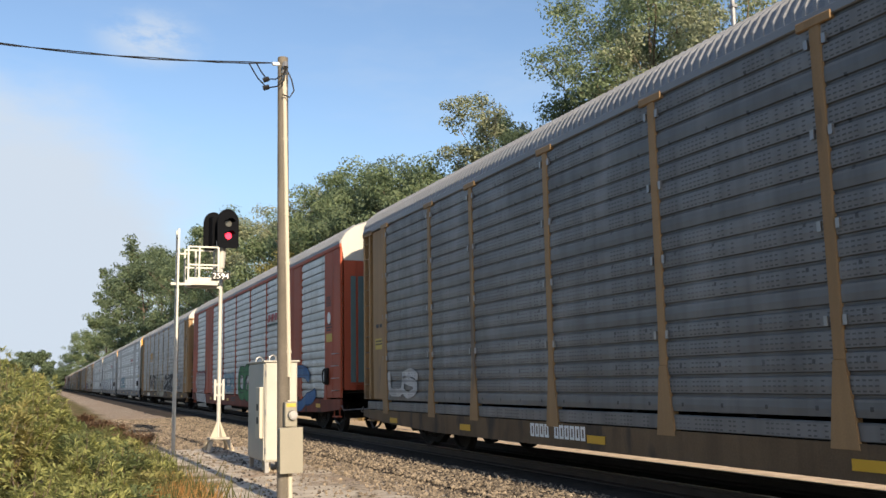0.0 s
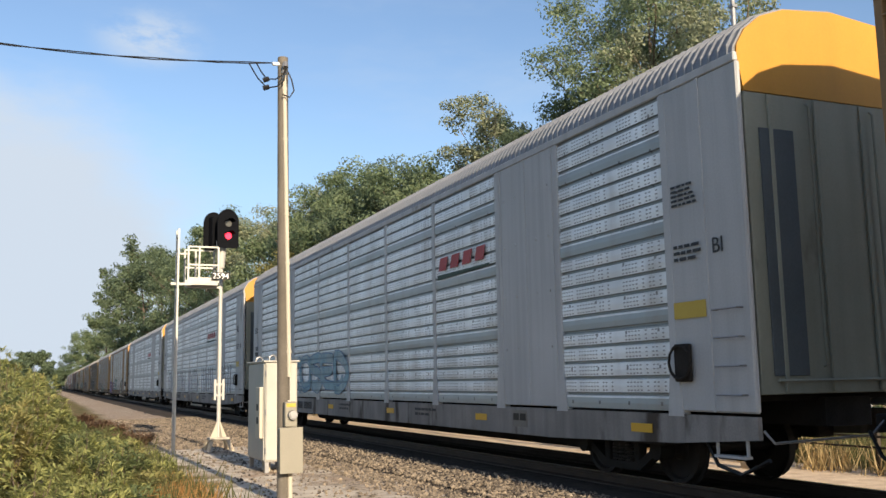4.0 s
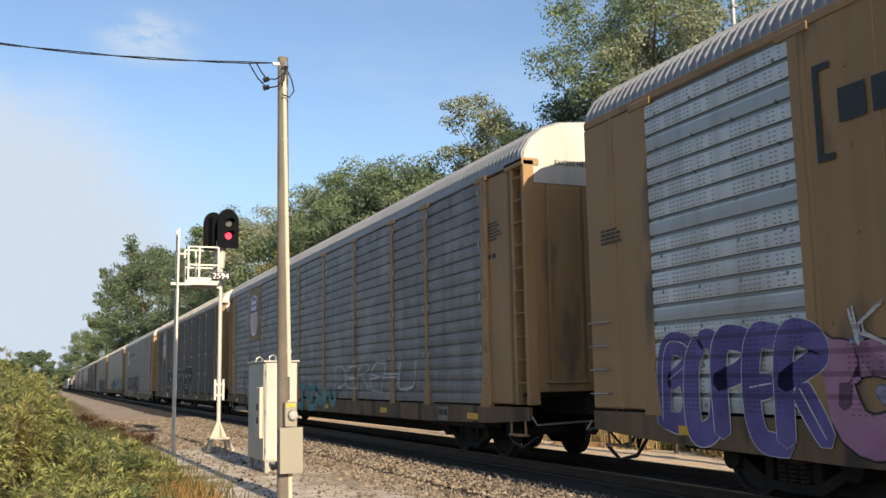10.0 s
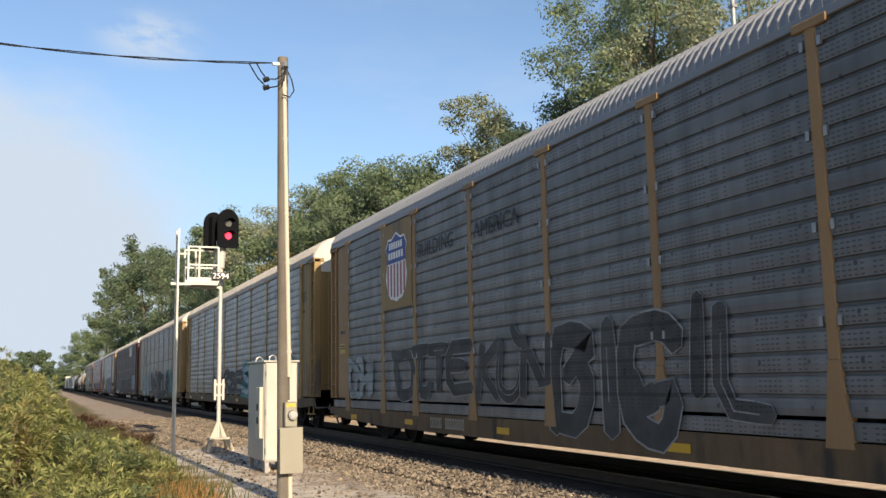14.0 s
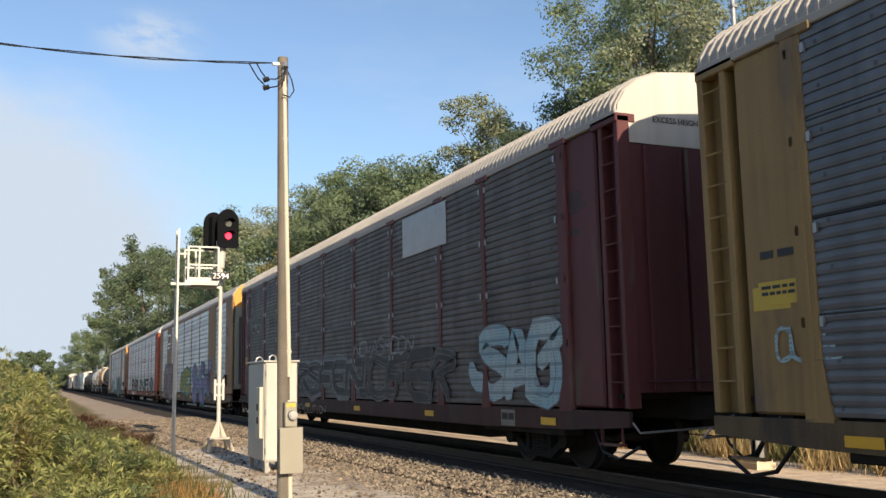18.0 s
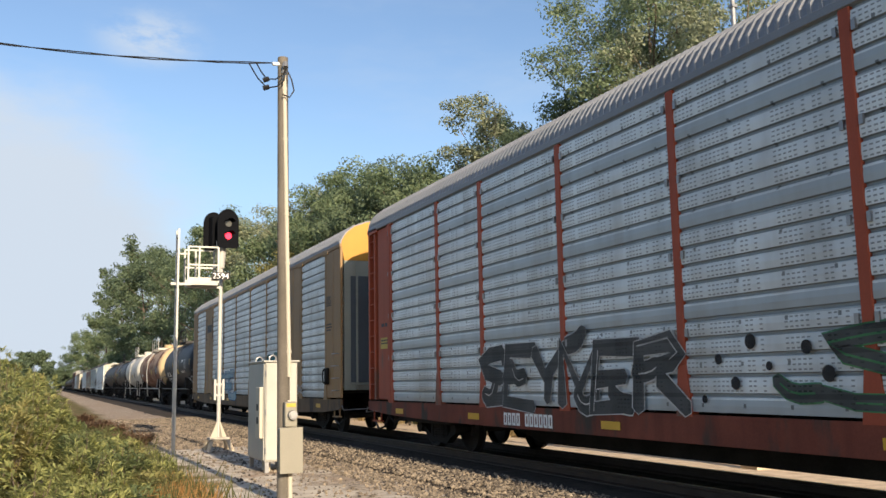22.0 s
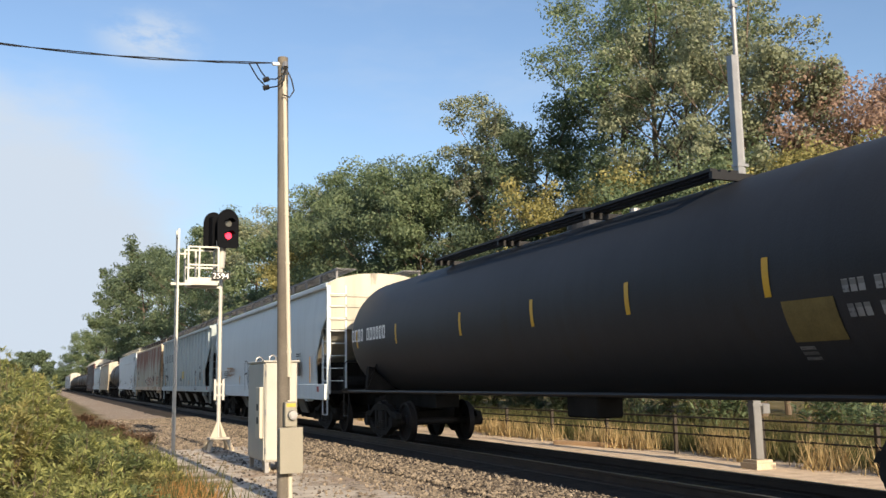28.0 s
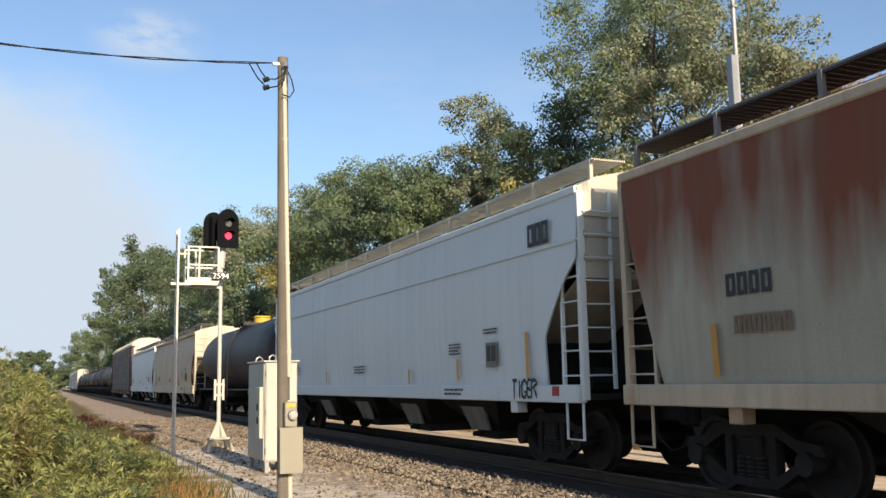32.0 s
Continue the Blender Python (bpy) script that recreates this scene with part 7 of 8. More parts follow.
    for z0, z1, ys in ((0.76, 1.1, (-9.1, -9.7, -10.2)), (1.1, 1.5, (-9.1, -9.6))):
        for y in ys:
            g.box(x - 0.004, x - 0.001, y - 0.02, y + 0.02, z0, z1)
    part("strokes", g, PAINTS["black"], tri)
    g = G()
    ring_strip(g, soft([(8.95, 3.85), (8.85, 3.75), (7.55, 3.75), (7.45, 3.85), (7.45, 4.2), (7.55, 4.3), (8.85, 4.3), (8.95, 4.2)], 2, True), -1.53, 0.055)
    part("emblem", g, M["white"], c, "white rounded emblem outline")
    bars(c, -1.53, 8.9, 3.45, "00 00 0 00", 0.14, M["white"])
    bars(c, -1.522, 6.6, 0.47, "0000 000000", 0.2, M["pale_mark"])
    red = dict(layout=LAY_B, frame_m="orange", roof_m="roof_grey", end_top="white_end", end_m="orange")
    c = add(autorack("orange-red autorack car with silver screens between posts", panel_m="silver", marks=("exch",), **red), rack_at(10))
    graffiti(c, 7.0, 1.4, 0.72, 1.75, "SEYMER", "charcoal", "white", 81, None, 0.19, 0.022, sharp=1.0, round_=0)
    for q in range(9):
        y, z, w = 1.0 - 0.27 * q, 0.95 + 0.09 * ((q * 5) % 8), 0.05 + 0.012 * (q % 4)
        part("paint_spot", G().cyl((-1.524, y, z), (-1.5235, y, z), w, n=14), PAINTS["black"], c, "round black sprayed spot")
    graffiti(c, -0.9, -7.8, 0.82, 1.75, "SMURFE", "charcoal", "green", 182, fat=0.14, round_=0)
    graffiti(c, -8.4, -11.0, 0.8, 1.7, "NEON", "grey", "black", 83)
    part("underline", G().box(-1.53, -1.526, -4.9, -2.2, 3.0, 3.08).box(-1.53, -1.526, -4.9, -2.2, 3.24, 3.3), M["red_logo"], c)
    bars(c, -1.522, 6.2, 0.47, "0000 000000", 0.2, M["white"])
    c = add(autorack("tan autorack car with silver screens and teal graffiti", LAY_A, "tan", "silver", "roof_grey", "yellow_end", "olive_end", side_bar="slate_strip"), rack_at(11))
    graffiti(c, 6.1, 1.7, 0.56, 1.75, "COFE", "sky", "blue", 84, fat=0.19)
    graffiti(c, -2.6, -7.1, 0.36, 1.88, "EWNCH", "teal", "black", 85, "teal", 0.22, 0.02, sharp=0.9)
    scrawl(c, -8.6, -9.5, 0.9, 1.12, "GENIE", "white", 87, 0.016)
    graffiti(c, 6.9, 5.2, 0.6, 1.5, "VX", "red", "black", 86, "yellow", 0.22)
    bracket_logo(c, 8.95, 3.3, 1.8, 1.0, "stencil")

    # tank cars
    pos = 450.85

    def nxt(car, length):
        nonlocal pos
        add(car, pos + length / 2)
        pos += length
        return car

    R, ZC = 1.42, 2.36
    c = nxt(tank_car("black tank car with white lettering and yellow stripes", 14.3, R, ZC, "tank_black", "tank_black", stripes=((-6.0, -0.1), (-3.6, -0.1), (-1.3, -0.1), (1.4, -0.1), (3.2, -0.1), (5.6, -0.1)), platform=2.6), 14.3)
    tank_bars(c, 4.6, 1.72, "0000 00000", 0.26, R, ZC, M["white"])
    tank_text(c, "LD LMT 196200 LBS 89000 KGS", 4.6, 1.53, 0.13, R, ZC, M["white"])
    tank_text(c, "LT WT 66600 LBS 30200 KGS", 4.6, 1.36, 0.13, R, ZC, M["white"])
    tank_text(c, "FRA AIP", -2.6, 2.5, 0.2, R, ZC, M["white"])
    tank_text(c, "POLYMERIC MDI", -2.4, 1.9, 0.2, R, ZC, M["white"])
    tank_plate(c, -0.9, 1.85, 2.15, 0.7, R, ZC, M["placard"], "yellow notice plate")
    tank_plate(c, -4.0, 2.1, 2.65, 0.9, R, ZC, PAINTS["pale"], "grey stencilled data panel")
    tank_plate(c, -4.6, 1.3, 1.65, 0.35, R, ZC, M["white"], "white hazard placard", "placard")
    RB, ZB = 1.49, 2.43
    c = nxt(tank_car("rust-streaked tank car with a cream painted end", 16.7, RB, ZB, "rust_tank", "cream", "silver", 3, "cream", 4.2), 16.7)
    tank_bars(c, 5.8, 1.9, "0000 00000", 0.2, RB, ZB, M["white"])
    tank_plate(c, -2.0, 2.0, 2.35, 0.75, RB, ZB, M["placard"], "yellow notice plate")
    tank_plate(c, -5.2, 2.0, 2.55, 0.95, RB, ZB, PAINTS["pale"], "pale data panel")
    tank_plate(c, -6.2, 1.25, 1.6, 0.3, RB, ZB, M["white"], "white hazard placard", "placard")
    c = nxt(tank_car("dusty white tank car with railed platform", 14.95, RB, ZB, "tank_white", "tank_white", "silver", 2, None, 3.4), 14.95)
    tank_plate(c, -1.2, 1.9, 2.2, 0.7, RB, ZB, M["placard"], "yellow notice plate")
    tank_plate(c, -3.4, 1.85, 2.3, 0.8, RB, ZB, PAINTS["grey"], "grey data panel")
    c = nxt(tank_car("dull navy tank car with yellow lettering", 15.2, R, ZC, "tank_navy", "tank_navy", stripes=((-6.2, -0.1), (-2.0, -0.1), (2.6, -0.1), (6.2, -0.1)), platform=2.6), 15.2)
    tank_bars(c, 5.2, 2.25, "0000 000000", 0.26, R, ZC, M["placard"])
    tank_plate(c, 0.6, 2.6, 2.95, 0.8, R, ZC, M["placard"], "yellow notice plate")
    c = nxt(tank_car("long black tank car with small yellow stripes", 21.0, 1.44, 2.33, "tank_black", "tank_brown", ladder=False, stripes=((-8.9, -0.2), (-5.83, -0.2), (-3.2, -0.2), (-0.53, -0.2), (2.3, -0.2), (5.8, -0.2), (8.6, -0.2)), band_n=0, platform=9.0, rails=False), 21.0)
    tank_bars(c, 9.0, 2.2, "0000 000000", 0.3, 1.44, 2.33, M["white"])
    tank_plate(c, -6.35, 1.55, 1.98, 0.72, 1.44, 2.33, M["old_notice"], "faded tan notice plate")
    for q in range(3):
        tank_bars(c, -6.0, 1.47 - 0.055 * q, "00000000", 0.035, 1.44, 2.33, PAINTS["pale"])
    for q in range(2):
        tank_bars(c, -6.85, 2.0 - 0.24 * q, "000 0000000", 0.13, 1.44, 2.33, PAINTS["pale"])
    tank_plate(c, -8.0, 1.15, 1.45, 0.22, 1.44, 2.33, M["white"], "white hazard placard", "placard")
    # covered hoppers
    c = nxt(hopper_car("smooth pale grey covered hopper car", 19.2, 4.24, "hop_white", "smooth", "hop_end"), 19.2)
    bars(c, -1.585, 8.4, 2.25, "0000", 0.18, M["stencil"])
    bars(c, -1.585, 8.4, 1.95, "00000", 0.18, M["stencil"])
    graffiti(c, 2.05, -1.75, 0.98, 2.05, "RMEBE", None, "marker_black", 90, edge=0.014, x=-1.605)
    scrawl(c, -4.8, -6.3, 1.48, 1.9, "VYGAYMS", "marker_red", 91, 0.016, -1.605)
    scrawl(c, 5.9, 4.0, 1.55, 1.85, "SOBSY", "marker_orange", 92, 0.016, -1.605)
    c = nxt(hopper_car("blue-grey ribbed covered hopper car", 20.9, 4.24, "hop_blue", "ribbed", None, None, None), 20.9)
    bars(c, -1.603, 7.9, 2.56, "0 0 0 0 0 0", 0.44, M["stencil"], gap=0.65)
    side_text(c, "UN", -1.604, 7.5, 2.08, 0.22, M["stencil"], "black stencilled letters")
    side_text(c, "LD LMT", -1.607, 7.47, 1.24, 0.1, M["stencil"], "black stencilled letters")
    side_text(c, "LT WT", -1.607, 7.45, 1.1, 0.1, M["stencil"], "black stencilled letters")
    bars(c, -1.603, 7.52, 1.64, "000 000", 0.19, M["stencil"])
    part("placard", G().box(-1.607, -1.603, -0.82, -0.18, 1.53, 1.94), M["placard"], c, "yellow notice plate")
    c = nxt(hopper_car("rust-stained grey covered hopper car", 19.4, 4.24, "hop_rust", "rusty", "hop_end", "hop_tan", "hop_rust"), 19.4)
    bars(c, -1.58, 7.05, 2.09, "0000", 0.25, M["stencil"])
    bars(c, -1.58, 6.95, 1.67, "000000", 0.2, M["hop_fade"])
    graffiti(c, -0.1, -5.5, 1.22, 1.75, "KILSREEKUKER", None, "marker_red", 93, edge=0.02, x=-1.59)
    graffiti(c, -6.7, -8.2, 1.3, 1.78, "GEESE", None, "marker_red", 94, edge=0.02, x=-1.59)
    c = nxt(hopper_car("clean pale blue-white covered hopper car", 20.5, 4.32, "hop_white", "seam", "hop_end"), 20.5)
    bars(c, -1.59, -8.29, 3.27, "000", 0.36, M["stencil"], gap=0.05)
    scrawl(c, -7.65, -8.5, 0.92, 1.2, "TIGER", "marker_black", 95, 0.016, -1.606)
    nxt(tank_car("black tank car with a yellow valve cover", 17.5, R, ZC, "tank_black", "tank_brown", band_n=1, dome_m="placard", platform=2.2), 17.5)
    nxt(hopper_car("tan-stained covered hopper car", 19.8, 4.24, "hop_tan", "smooth", "hop_end"), 19.8)
    nxt(hopper_car("pale covered hopper car", 19.8, 4.24, "hop_white", "smooth"), 19.8)
    add(autorack("dark brown autorack car with white end", LAY_B, "maroon", "rib_brown", "roof_white", "white_end", "white_end"), pos + 14.275)
    pos += 28.55
    for k in range(8):
        nxt(tank_car("dark tank car in a string of tank cars", 16.5, R, ZC, "tank_black" if k % 3 else "tank_brown", "tank_brown", band_n=1, platform=2.2, rails=k % 2 == 0), 16.5)
    for k in range(3):
        add(autorack("pale autorack car far back in the train", LAY_A, "grey_paint", "bright", "roof_white", "white_end", "white_end"), pos + 14.275)
        pos += 28.55


M["teal_strip"] = mat("dull_teal_strip", (0.10, 0.16, 0.16), 0.6)
M["slate_strip"] = mat("slate_strip", (0.07, 0.085, 0.095), 0.6)
M["green_logo"] = mat("dark_green_line", (0.03, 0.06, 0.045), 0.6)
M["yellow_logo"] = mat("faded_yellow_emblem", (0.4, 0.22, 0.05), 0.6)
build_train()


# ---- signal, cabinet, poles ----
def build_pole():
    p = new("utility_pole")
    p.location = (3.065, 12.92, -0.42)
    p.rotation_euler = (0, radians(-0.5), 0)
    tagged(p, "weathered wooden service pole with conduit and meter", "pole")
    g = G()
    for a, b, r0, r1 in ((0, 3.2, 0.092, 0.083), (3.2, 6.36, 0.083, 0.075)):
        g.cyl((0, 0, a), (0, 0, b), r0, r1, n=18)
    part("shaft", g, M["pole"], p, smooth=True)
    g = G()
    g.cyl((0.075, -0.075, 0.0), (0.068, -0.068, 1.4), 0.032, n=10).cyl((0.066, -0.07, 1.72), (0.0, -0.08, 6.15), 0.03, n=10)
    for z in (2.05, 3.3, 4.0, 5.1, 5.85):
        q = 0.066 * (6.15 - z) / 4.43
        g.cyl((q, -0.072, z), (q, -0.072, z + 0.04), 0.038, n=10)
    part("conduit", g, M["conduit"], p, "pale plastic conduit strapped to the pole")
    g = G()
    g.box(-0.03, 0.14, -0.22, -0.09, 1.04, 1.38, 0.012)
    m = part("meter_box", g, M["box_grey"], p)
    part("meter", G().cyl((0.07, -0.22, 1.20), (0.07, -0.29, 1.20), 0.07, 0.06, n=18).cyl((0.07, -0.29, 1.20), (0.07, -0.31, 1.20), 0.045, n=14), M["galv"], m, "round glass-faced electricity meter")
    part("notice", G().box(-0.01, 0.12, -0.224, -0.22, 1.31, 1.36), M["placard"], m, "small yellow notice")
    g = G()
    g.box(-0.10, 0.20, -0.24, -0.09, 0.43, 1.03, 0.012)
    b = part("disconnect_box", g, M["box_grey"], p, "grey-tan steel switch box")
    part("lid", G().box(-0.11, 0.21, -0.256, -0.241, 0.42, 1.035, 0.005), M["box_grey"], b)
    g = G()
    g.tube([(0.0, -0.08, 6.1), (0.0, -0.10, 6.2), (0.0, -0.15, 6.22), (0.0, -0.17, 6.16)], 0.042, 10)
    part("weatherhead", g, M["galv"], p)
    part("clamp", G().cyl((-0.16, -0.04, 6.24), (-0.06, -0.03, 6.25), 0.028, n=8), M["white"], p, "white porcelain wire clamp")
    for z in (6.0, 5.88):
        part("connector", G().cyl((-0.30, -0.06, z - 0.03), (-0.22, -0.07, z), 0.036, n=8), M["black"], p, "black split connector")
    for pts in ([(0.0, -0.17, 6.15), (-0.04, -0.2, 6.04), (-0.14, -0.14, 5.98), (-0.25, -0.07, 5.99), (-0.33, -0.05, 6.1), (-0.4, -0.03, 6.24)],
                [(0.0, -0.17, 6.14), (-0.03, -0.2, 5.95), (-0.12, -0.15, 5.87), (-0.25, -0.07, 5.86), (-0.38, -0.05, 6.0), (-0.5, -0.02, 6.22)],
                [(0.01, -0.17, 6.14), (0.08, -0.2, 5.98), (0.12, -0.18, 5.82), (0.06, -0.16, 5.72), (-0.04, -0.15, 5.76)]):
        part("drip_loop", G().tube(pts, 0.01, 6), M["black"], p)
    # service wire to the left
    w = new("overhead_wire")
    w.location = (0, 0, 0)
    tagged(w, "sagging black twisted service wire from the pole", "wire")
    a, c = Vector((2.98, 12.88, 5.85)), Vector((-9.5, 15.6, 8.1))
    pts = []
    for k in range(29):
        t = k / 28
        q = a.lerp(c, t)
        q.z = 5.845 - 0.53 * t + 2.81 * t * t
        pts.append(q)
    for off in (0.0, math.pi):
        g = G()
        g.tube([q + Vector((0, 0.012 * math.cos(off + i * 1.3), 0.012 * math.sin(off + i * 1.3))) for i, q in enumerate(pts)], 0.008, 6)
        part("strand", g, M["black"], w)
    far = new("utility_pole")
    far.location = (-9.5, 15.6, -0.6)
    tagged(far, "weathered wooden pole carrying the service wire", "pole")
    part("shaft", G().cyl((0, 0, 0), (0, 0, 8.9), 0.13, 0.09, n=14), M["pole"], far)


def build_signal():
    s = new("railway_signal")
    s.location = (3.96, 23.63, -0.38)
    tagged(s, "silver signal mast with black two-lamp heads, lower lamp red", "signal")
    part("mast", G().cyl((0, 0, 0.28), (0, 0, 4.65), 0.050, n=16).cyl((0, 0, 4.5), (0, 0, 5.0), 0.085, 0.13, n=16).cyl((0, 0, 5.0), (0, 0, 5.2), 0.13, n=16), M["silver"], s, smooth=True)
    g = G()
    for a in (0, 1, 2, 3):
        c, d = math.cos(a * math.pi / 2 + 0.3), math.sin(a * math.pi / 2 + 0.3)
        g.add([(0.05 * c, 0.05 * d, 0.68), (0.22 * c, 0.22 * d, 0.30), (0.05 * c, 0.05 * d, 0.30), (0.05 * c - 0.02 * d, 0.05 * d + 0.02 * c, 0.68), (0.22 * c - 0.02 * d, 0.22 * d + 0.02 * c, 0.30), (0.05 * c - 0.02 * d, 0.05 * d + 0.02 * c, 0.30)], [(0, 1, 2), (3, 5, 4), (0, 3, 4, 1), (1, 4, 5, 2)])
    g.box(-0.24, 0.24, -0.24, 0.24, 0.24, 0.30, 0.01)
    part("base_flange", g, M["conduit"], s)
    for x in (-0.2, 0.2):
        for y in (-0.2, 0.2):
            g = G().add([(x - 0.05, y - 0.05, 0.24), (x + 0.05, y - 0.05, 0.24), (x + 0.05, y + 0.05, 0.24), (x - 0.05, y + 0.05, 0.24), (x * 1.5 - 0.05, y * 1.5 - 0.05, -0.06), (x * 1.5 + 0.05, y * 1.5 - 0.05, -0.06), (x * 1.5 + 0.05, y * 1.5 + 0.05, -0.06), (x * 1.5 - 0.05, y * 1.5 + 0.05, -0.06)], [(0, 1, 5, 4), (1, 2, 6, 5), (2, 3, 7, 6), (3, 0, 4, 7)])
            part("foundation_leg", g, M["concrete"], s, "weathered grey pedestal leg")
    g = G()
    for x in (-0.1, 0.1):
        g.box(x - 0.03, x + 0.03, -0.04, 0.04, 1.2, 1.72, 0.01)
    g.box(-0.1, 0.1, -0.03, 0.03, 1.3, 1.36).box(-0.1, 0.1, -0.03, 0.03, 1.56, 1.62)
    part("clamp", g, M["silver"], s)
    # heads
    for name, x, y, turn in (("signal_head", 0.12, -0.28, 18), ("signal_head", -0.15, 0.30, 198)):
        rot = Euler((0, 0, radians(turn))).to_matrix().to_4x4()
        base = Matrix.Translation((x, y, 5.47)) @ rot
        g = G()
        n = 16
        out = [(-0.33, -0.48), (-0.27, -0.55), (0.27, -0.55), (0.33, -0.48)] + [(0.33 * math.cos(math.pi * k / n), 0.22 + 0.36 * math.sin(math.pi * k / n)) for k in range(n + 1)]
        g.poly([(a, 0, c) for a, c in out], 0.03, 1)
        g.box(-0.18, 0.18, 0.03, 0.3, -0.45, 0.42, 0.03)
        # hoods over both lamps
        for zc in (0.16, -0.2):
            v = []
            m = 14
            for yy in (0.0, -0.2):
                for k in range(m + 1):
                    a = 0.35 + (math.pi - 0.7) * k / m
                    v.append((0.135 * math.cos(a), yy, zc + 0.135 * math.sin(a)))
            g.add(v, [(k, k + 1, m + 2 + k, m + 1 + k) for k in range(m)])
        ob = part(name, g, M["signal_black"], s, "black signal head with hooded lamps")
        ob.matrix_basis = base @ Matrix.Scale(0.88, 4)
        part("lens", G().cyl((0, -0.012, 0.16), (0, 0.0, 0.16), 0.10, n=20), M["lens_off"], ob, "unlit lens")
        part("lens", G().cyl((0, -0.012, -0.2), (0, 0.0, -0.2), 0.10, n=20), M["lens_red"] if turn < 90 else M["lens_off"], ob, "lit red lens" if turn < 90 else "unlit lens")
    # number plate
    pl = part("number_board", G().box(-0.02, 0.42, -0.12, -0.1, 3.95, 4.13, 0.004), M["black"], s, "black board with white number")
    pl.location = (-0.27, -0.3, 0.22)
    me = letter_mesh("2594", 0.2)
    me.materials.clear()
    me.materials.append(M["white"])
    t = new("lettering", me)
    t.parent = pl
    t.matrix_basis = Matrix.Translation((0.0, -0.124, 3.97)) @ Euler((radians(90), 0, 0)).to_matrix().to_4x4()
    # platform cage between ladder and mast
    g = G()
    x0, x1, ya, yb, zf, zt = -0.85, -0.12, -0.32, 0.32, 4.08, 4.98
    g.box(x0, x1, ya, yb, zf - 0.05, zf, 0.005)
    part("platform", g, M["silver"], s, "steel grating platform")
    for x in (x0, (x0 + x1) / 2 - 0.1, x1):
        for y in (ya, yb):
            part("guard_post", G().box(x - 0.022, x + 0.022, y - 0.022, y + 0.022, zf, zt), M["silver"], s)
    for z in (zf + 0.45, zt):
        for y in (ya, yb):
            part("guard_rail", G().box(x0, x1, y - 0.02, y + 0.02, z - 0.02, z + 0.02), M["silver"], s, "pale steel guard rail")
        part("guard_rail", G().box(x1 - 0.02, x1 + 0.02, ya, yb, z - 0.02, z + 0.02), M["silver"], s, "pale steel guard rail")
    for y in (ya, yb):
        part("kick_plate", G().box(x0, x1, y - 0.006, y + 0.006, zf, zf + 0.14), M["silver"], s)
    # ladder
    g = G()
    lx, ly = -1.13, -0.47
    for o in (-0.17, 0.17):
        g.box(lx - 0.022, lx + 0.022, ly + o - 0.03, ly + o + 0.03, -0.03, 5.36)
    lad = part("ladder", g, M["silver"], s, "tall pale steel ladder")
    g = G()
    for k in range(17):
        g.cyl((lx, ly - 0.17, 0.35 + 0.3 * k), (lx, ly + 0.17, 0.35 + 0.3 * k), 0.014, n=6)
    tagged(part("rung", g, M["galv"], lad), kind="stuff")
    g = G()
    g.box(lx - 0.15, x0 + 0.05, ly - 0.03, ly + 0.03, zf - 0.08, zf - 0.02).box(lx, x0 + 0.05, ly + 0.2, ly + 0.24, zf + 0.7, zf + 0.74).box(x0, 0, -0.04, 0.04, zf - 0.1, zf - 0.05)
    part("bracket", g, M["silver"], s)


def build_cabinet():
    c = new("signal_cabinet")
    c.location = (3.70, 17.1, -0.40)
    tagged(c, "tall cream-grey aluminium equipment cabinet on legs", "cabinet")
    w, d, z0, z1 = 0.60, 1.45, 0.20, 2.0
    part("body", G().box(0, w, 0, d, z0, z1, 0.012), M["cabinet"], c)
    part("roof", G().box(-0.04, w + 0.04, -0.04, d + 0.04, z1, z1 + 0.035, 0.01), M["cabinet"], c)
    g = G()
    for y in (0.12, d - 0.15):
        g.tube([(0.1, y, z1 + 0.03), (0.1, y, z1 + 0.1), (0.16, y, z1 + 0.14), (0.22, y, z1 + 0.1), (0.22, y, z1 + 0.03)], 0.016, 6)
    g.cyl((0.35, 0.3, z1 + 0.03), (0.35, 0.3, z1 + 0.1), 0.08, n=14)
    part("lifting_eye", g, M["galv"], c)
    part("door", G().box(-0.022, -0.004, 0.03, d - 0.03, z0 + 0.03, z1 - 0.03, 0.006), M["cabinet"], c)
    b = part("vent_box", G().box(-0.09, -0.023, 0.06, 0.42, 0.62, 1.55, 0.01), M["conduit"], c, "pale vertical side box")
    part("vent", G().box(-0.094, -0.09, 0.16, 0.32, 0.88, 1.0).box(-0.094, -0.09, 0.16, 0.32, 1.12, 1.24), M["black"], b)
    part("front_door", G().box(0.02, w - 0.02, -0.02, -0.003, z0 + 0.03, z1 - 0.03, 0.005), M["cabinet"], c)
    g = G()
    for z in (0.4, 1.1, 1.8):
        g.cyl((0.01, -0.02, z - 0.05), (0.01, -0.02, z + 0.05), 0.015, n=8)
    g.box(w - 0.1, w - 0.07, -0.05, -0.02, 1.0, 1.2, 0.005)
    part("hinge", g, M["galv"], c)
    for x in (0.05, w - 0.05):
        for y in (0.06, d - 0.06):
            part("leg", G().box(x - 0.04, x + 0.04, y - 0.04, y + 0.04, 0.0, z0, 0.004), M["galv"], c)
    g = G()
    for y in (0.4, 0.55, 0.7):
        g.cyl((0.15, y, 0.0), (0.15, y, z0), 0.05, n=10)
    part("cable_conduit", g, M["conduit"], c)


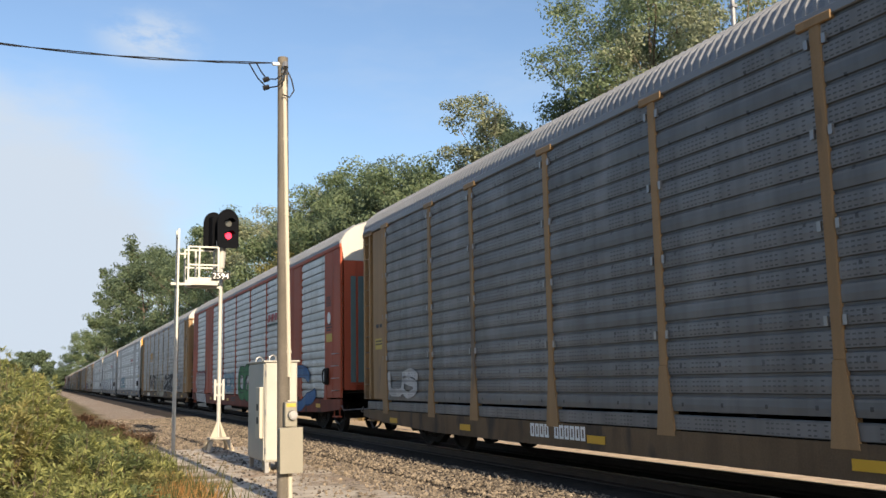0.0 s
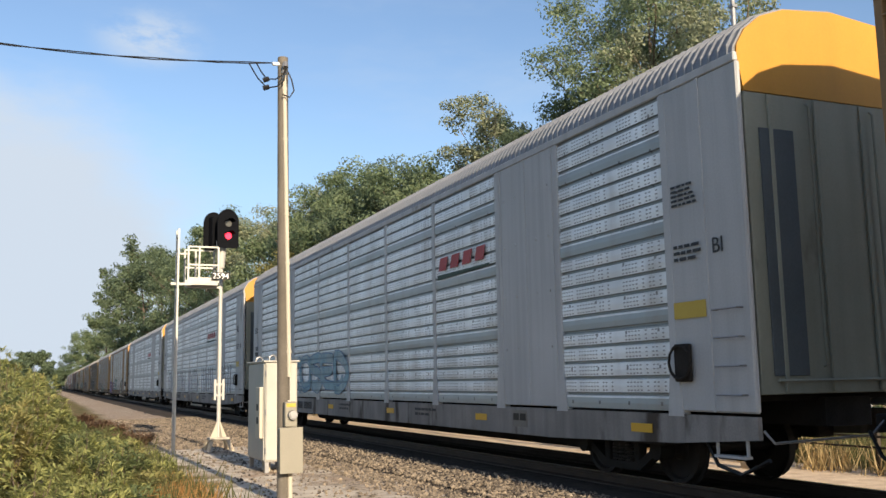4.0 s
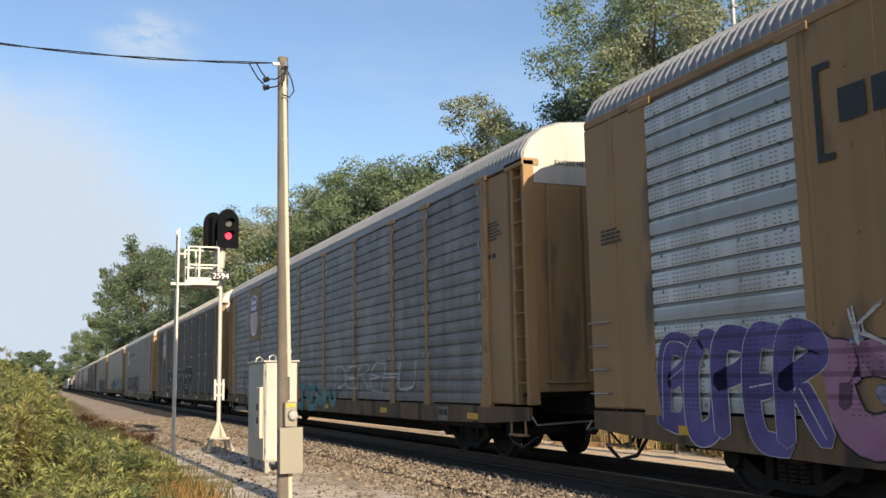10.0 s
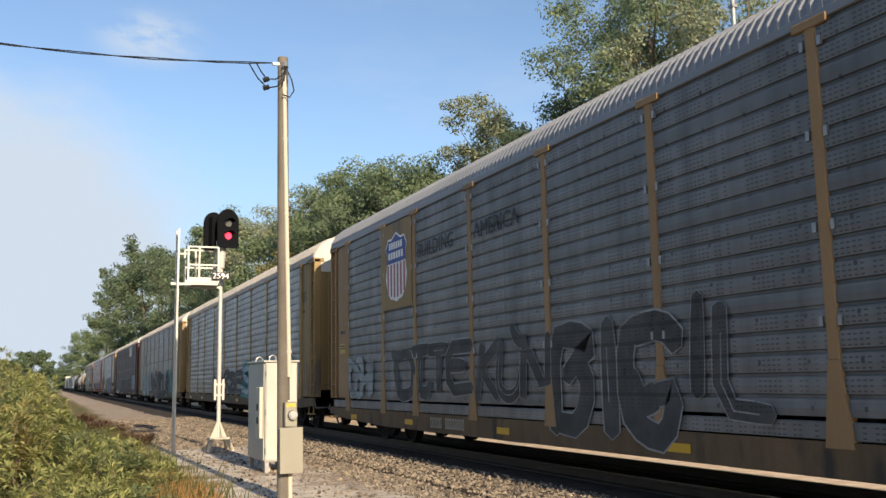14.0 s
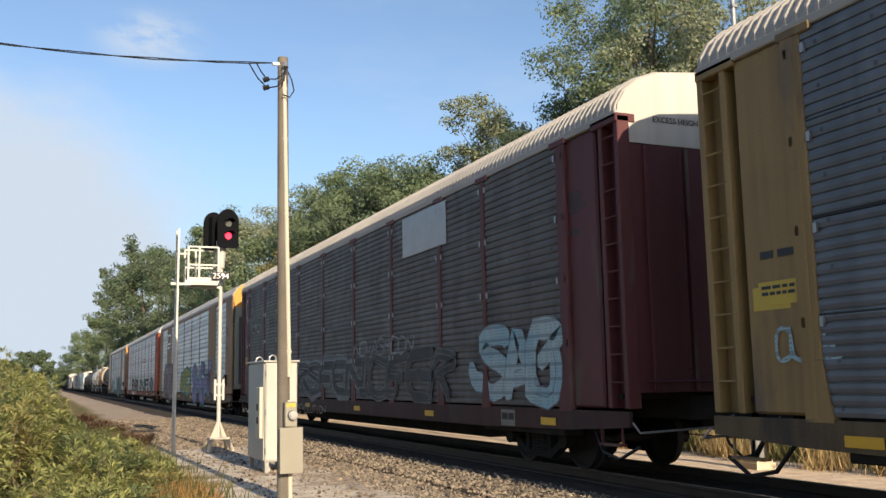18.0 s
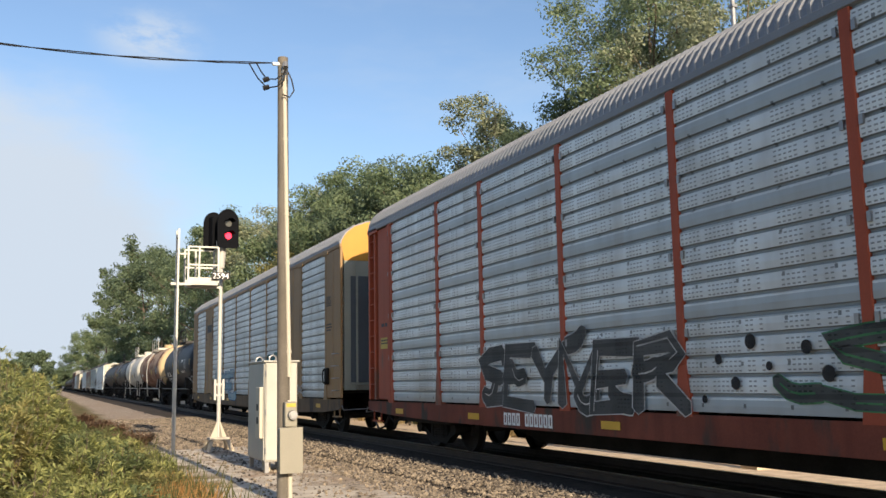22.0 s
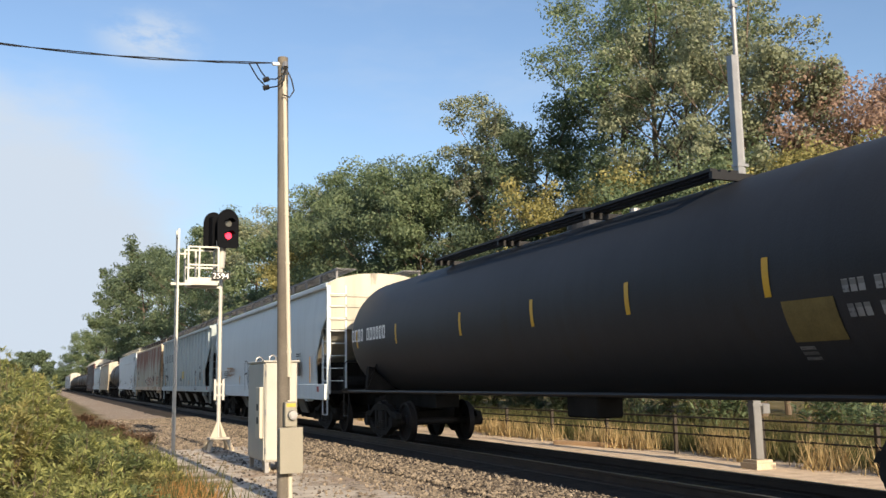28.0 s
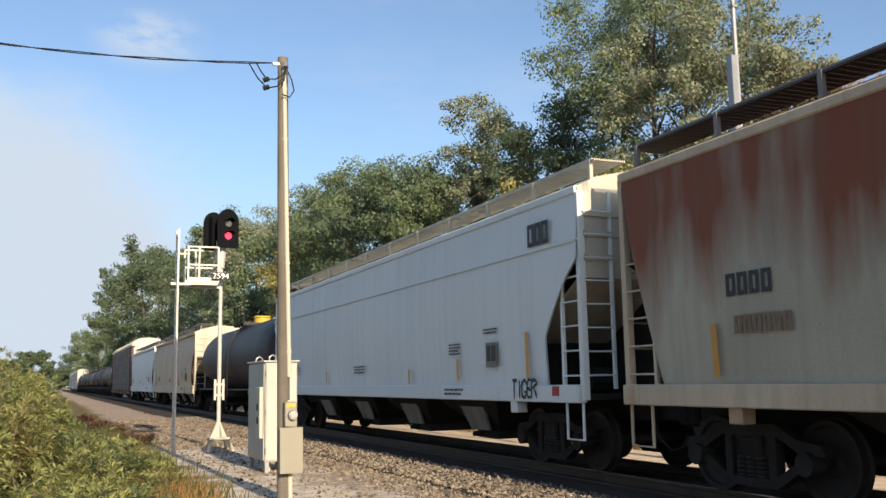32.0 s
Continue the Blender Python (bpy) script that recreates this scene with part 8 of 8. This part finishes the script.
def build_far_mast():
    m = new("radio_mast")
    m.location = (13.34, 15.2, -0.42)
    tagged(m, "tall grey steel mast beyond the track", "mast")
    part("lower_column", G().box(-0.10, 0.06, -0.09, 0.09, -0.06, 8.45, 0.012), M["galv"], m)
    part("pole", G().cyl((0.10, 0, -0.06), (0.10, 0, 11.5), 0.055, n=14), M["galv"], m)
    g = G()
    g.box(-0.2, 0.2, -0.2, 0.2, -0.12, -0.06).box(-0.24, 0.24, -0.24, 0.24, -0.35, -0.12)
    part("base", g, M["concrete"], m)
    g = G()
    g.box(0.03, 0.17, -0.07, 0.07, 9.55, 9.62).box(-0.12, 0.17, -0.1, 0.1, 6.0, 6.06).box(-0.12, 0.17, -0.1, 0.1, 1.0, 1.06)
    part("collar", g, M["galv"], m)
    part("junction_box", G().box(0.12, 0.3, -0.12, 0.05, 0.85, 1.05, 0.01), M["galv"], m)


M["signal_black"] = mat("matt_blue_black_paint", (0.0045, 0.005, 0.0065), 0.75, 0.0, 0.2, 2.0, spec=0.08)
M["plank"] = mat("weathered_timber", (0.36, 0.24, 0.14), 0.85, 0.0, 0.25, 3.0)
M["lens_off"] = mat("dark_lens", (0.10, 0.10, 0.09), 0.15, 0.0, 0.05, 2.0)
_m = M["lens_red"] = mat("lit_red_lens", (0.6, 0.02, 0.03), 0.3, 0.0, 0.05, 2.0)
_b = _m.node_tree.nodes["Principled BSDF"]
_b.inputs["Emission Color"].default_value, _b.inputs["Emission Strength"].default_value = (1.0, 0.03, 0.06, 1), 2.2
build_pole()
build_signal()
build_cabinet()
build_far_mast()


def build_fence():
    f = new("low_fence")
    f.location = (14.3, 0, 0)
    tagged(f, "low dark weathered rail fence half hidden in weeds", "fence")
    for k in range(19):
        y = 10 + 3.05 * k
        part("post", G().box(-0.045, 0.045, y - 0.04, y + 0.04, -0.72, 0.28, 0.01), M["tie"], f)
    for z in (0.24, 0.04, -0.16):
        part("rail", G().box(-0.1, -0.075, 9.5, 65.5, z - 0.02, z + 0.02, 0.006), M["tie"], f)


build_fence()
_w = part("timber_offcut", G().box(-0.12, 0.12, -1.1, 1.1, 0.0, 0.14, 0.015), M["plank"])
_w.matrix_basis = pose(13.8, 22.5, -0.67, rz=20)
tagged(_w, "weathered pale timber offcut lying on the sandy strip", "timber")


# ---- what moves ----
def motions():
    times = (0.0, 8.0, 16.0, 24.0, 32.0)
    for car, centre in TRAIN:
        walk(car, [(t, pose(TRACK_X, centre - SPEED * t, 0)) for t in times])
    lead = [o for o in BOGIE.children if o.name.startswith("wheelset")]
    turn = SPEED / FPS / WHEEL_R
    shared = {}
    for ws in lead:
        y = ws.location.y
        walk(ws, [(k / FPS, Matrix.Translation((0, y, WHEEL_R)) @ Matrix.Rotation(k * turn, 4, "X")) for k in range(961)])
        shared[round(y, 2)] = ws.animation_data
    for ob in list(scene.objects):
        if ob.name.startswith("wheelset") and ob not in lead:
            src = shared[round(ob.location.y, 2)]
            ob.rotation_mode = "QUATERNION"
            ob.animation_data_create()
            ob.animation_data.action = src.action
            ob.animation_data.action_slot = src.action_slot


motions()
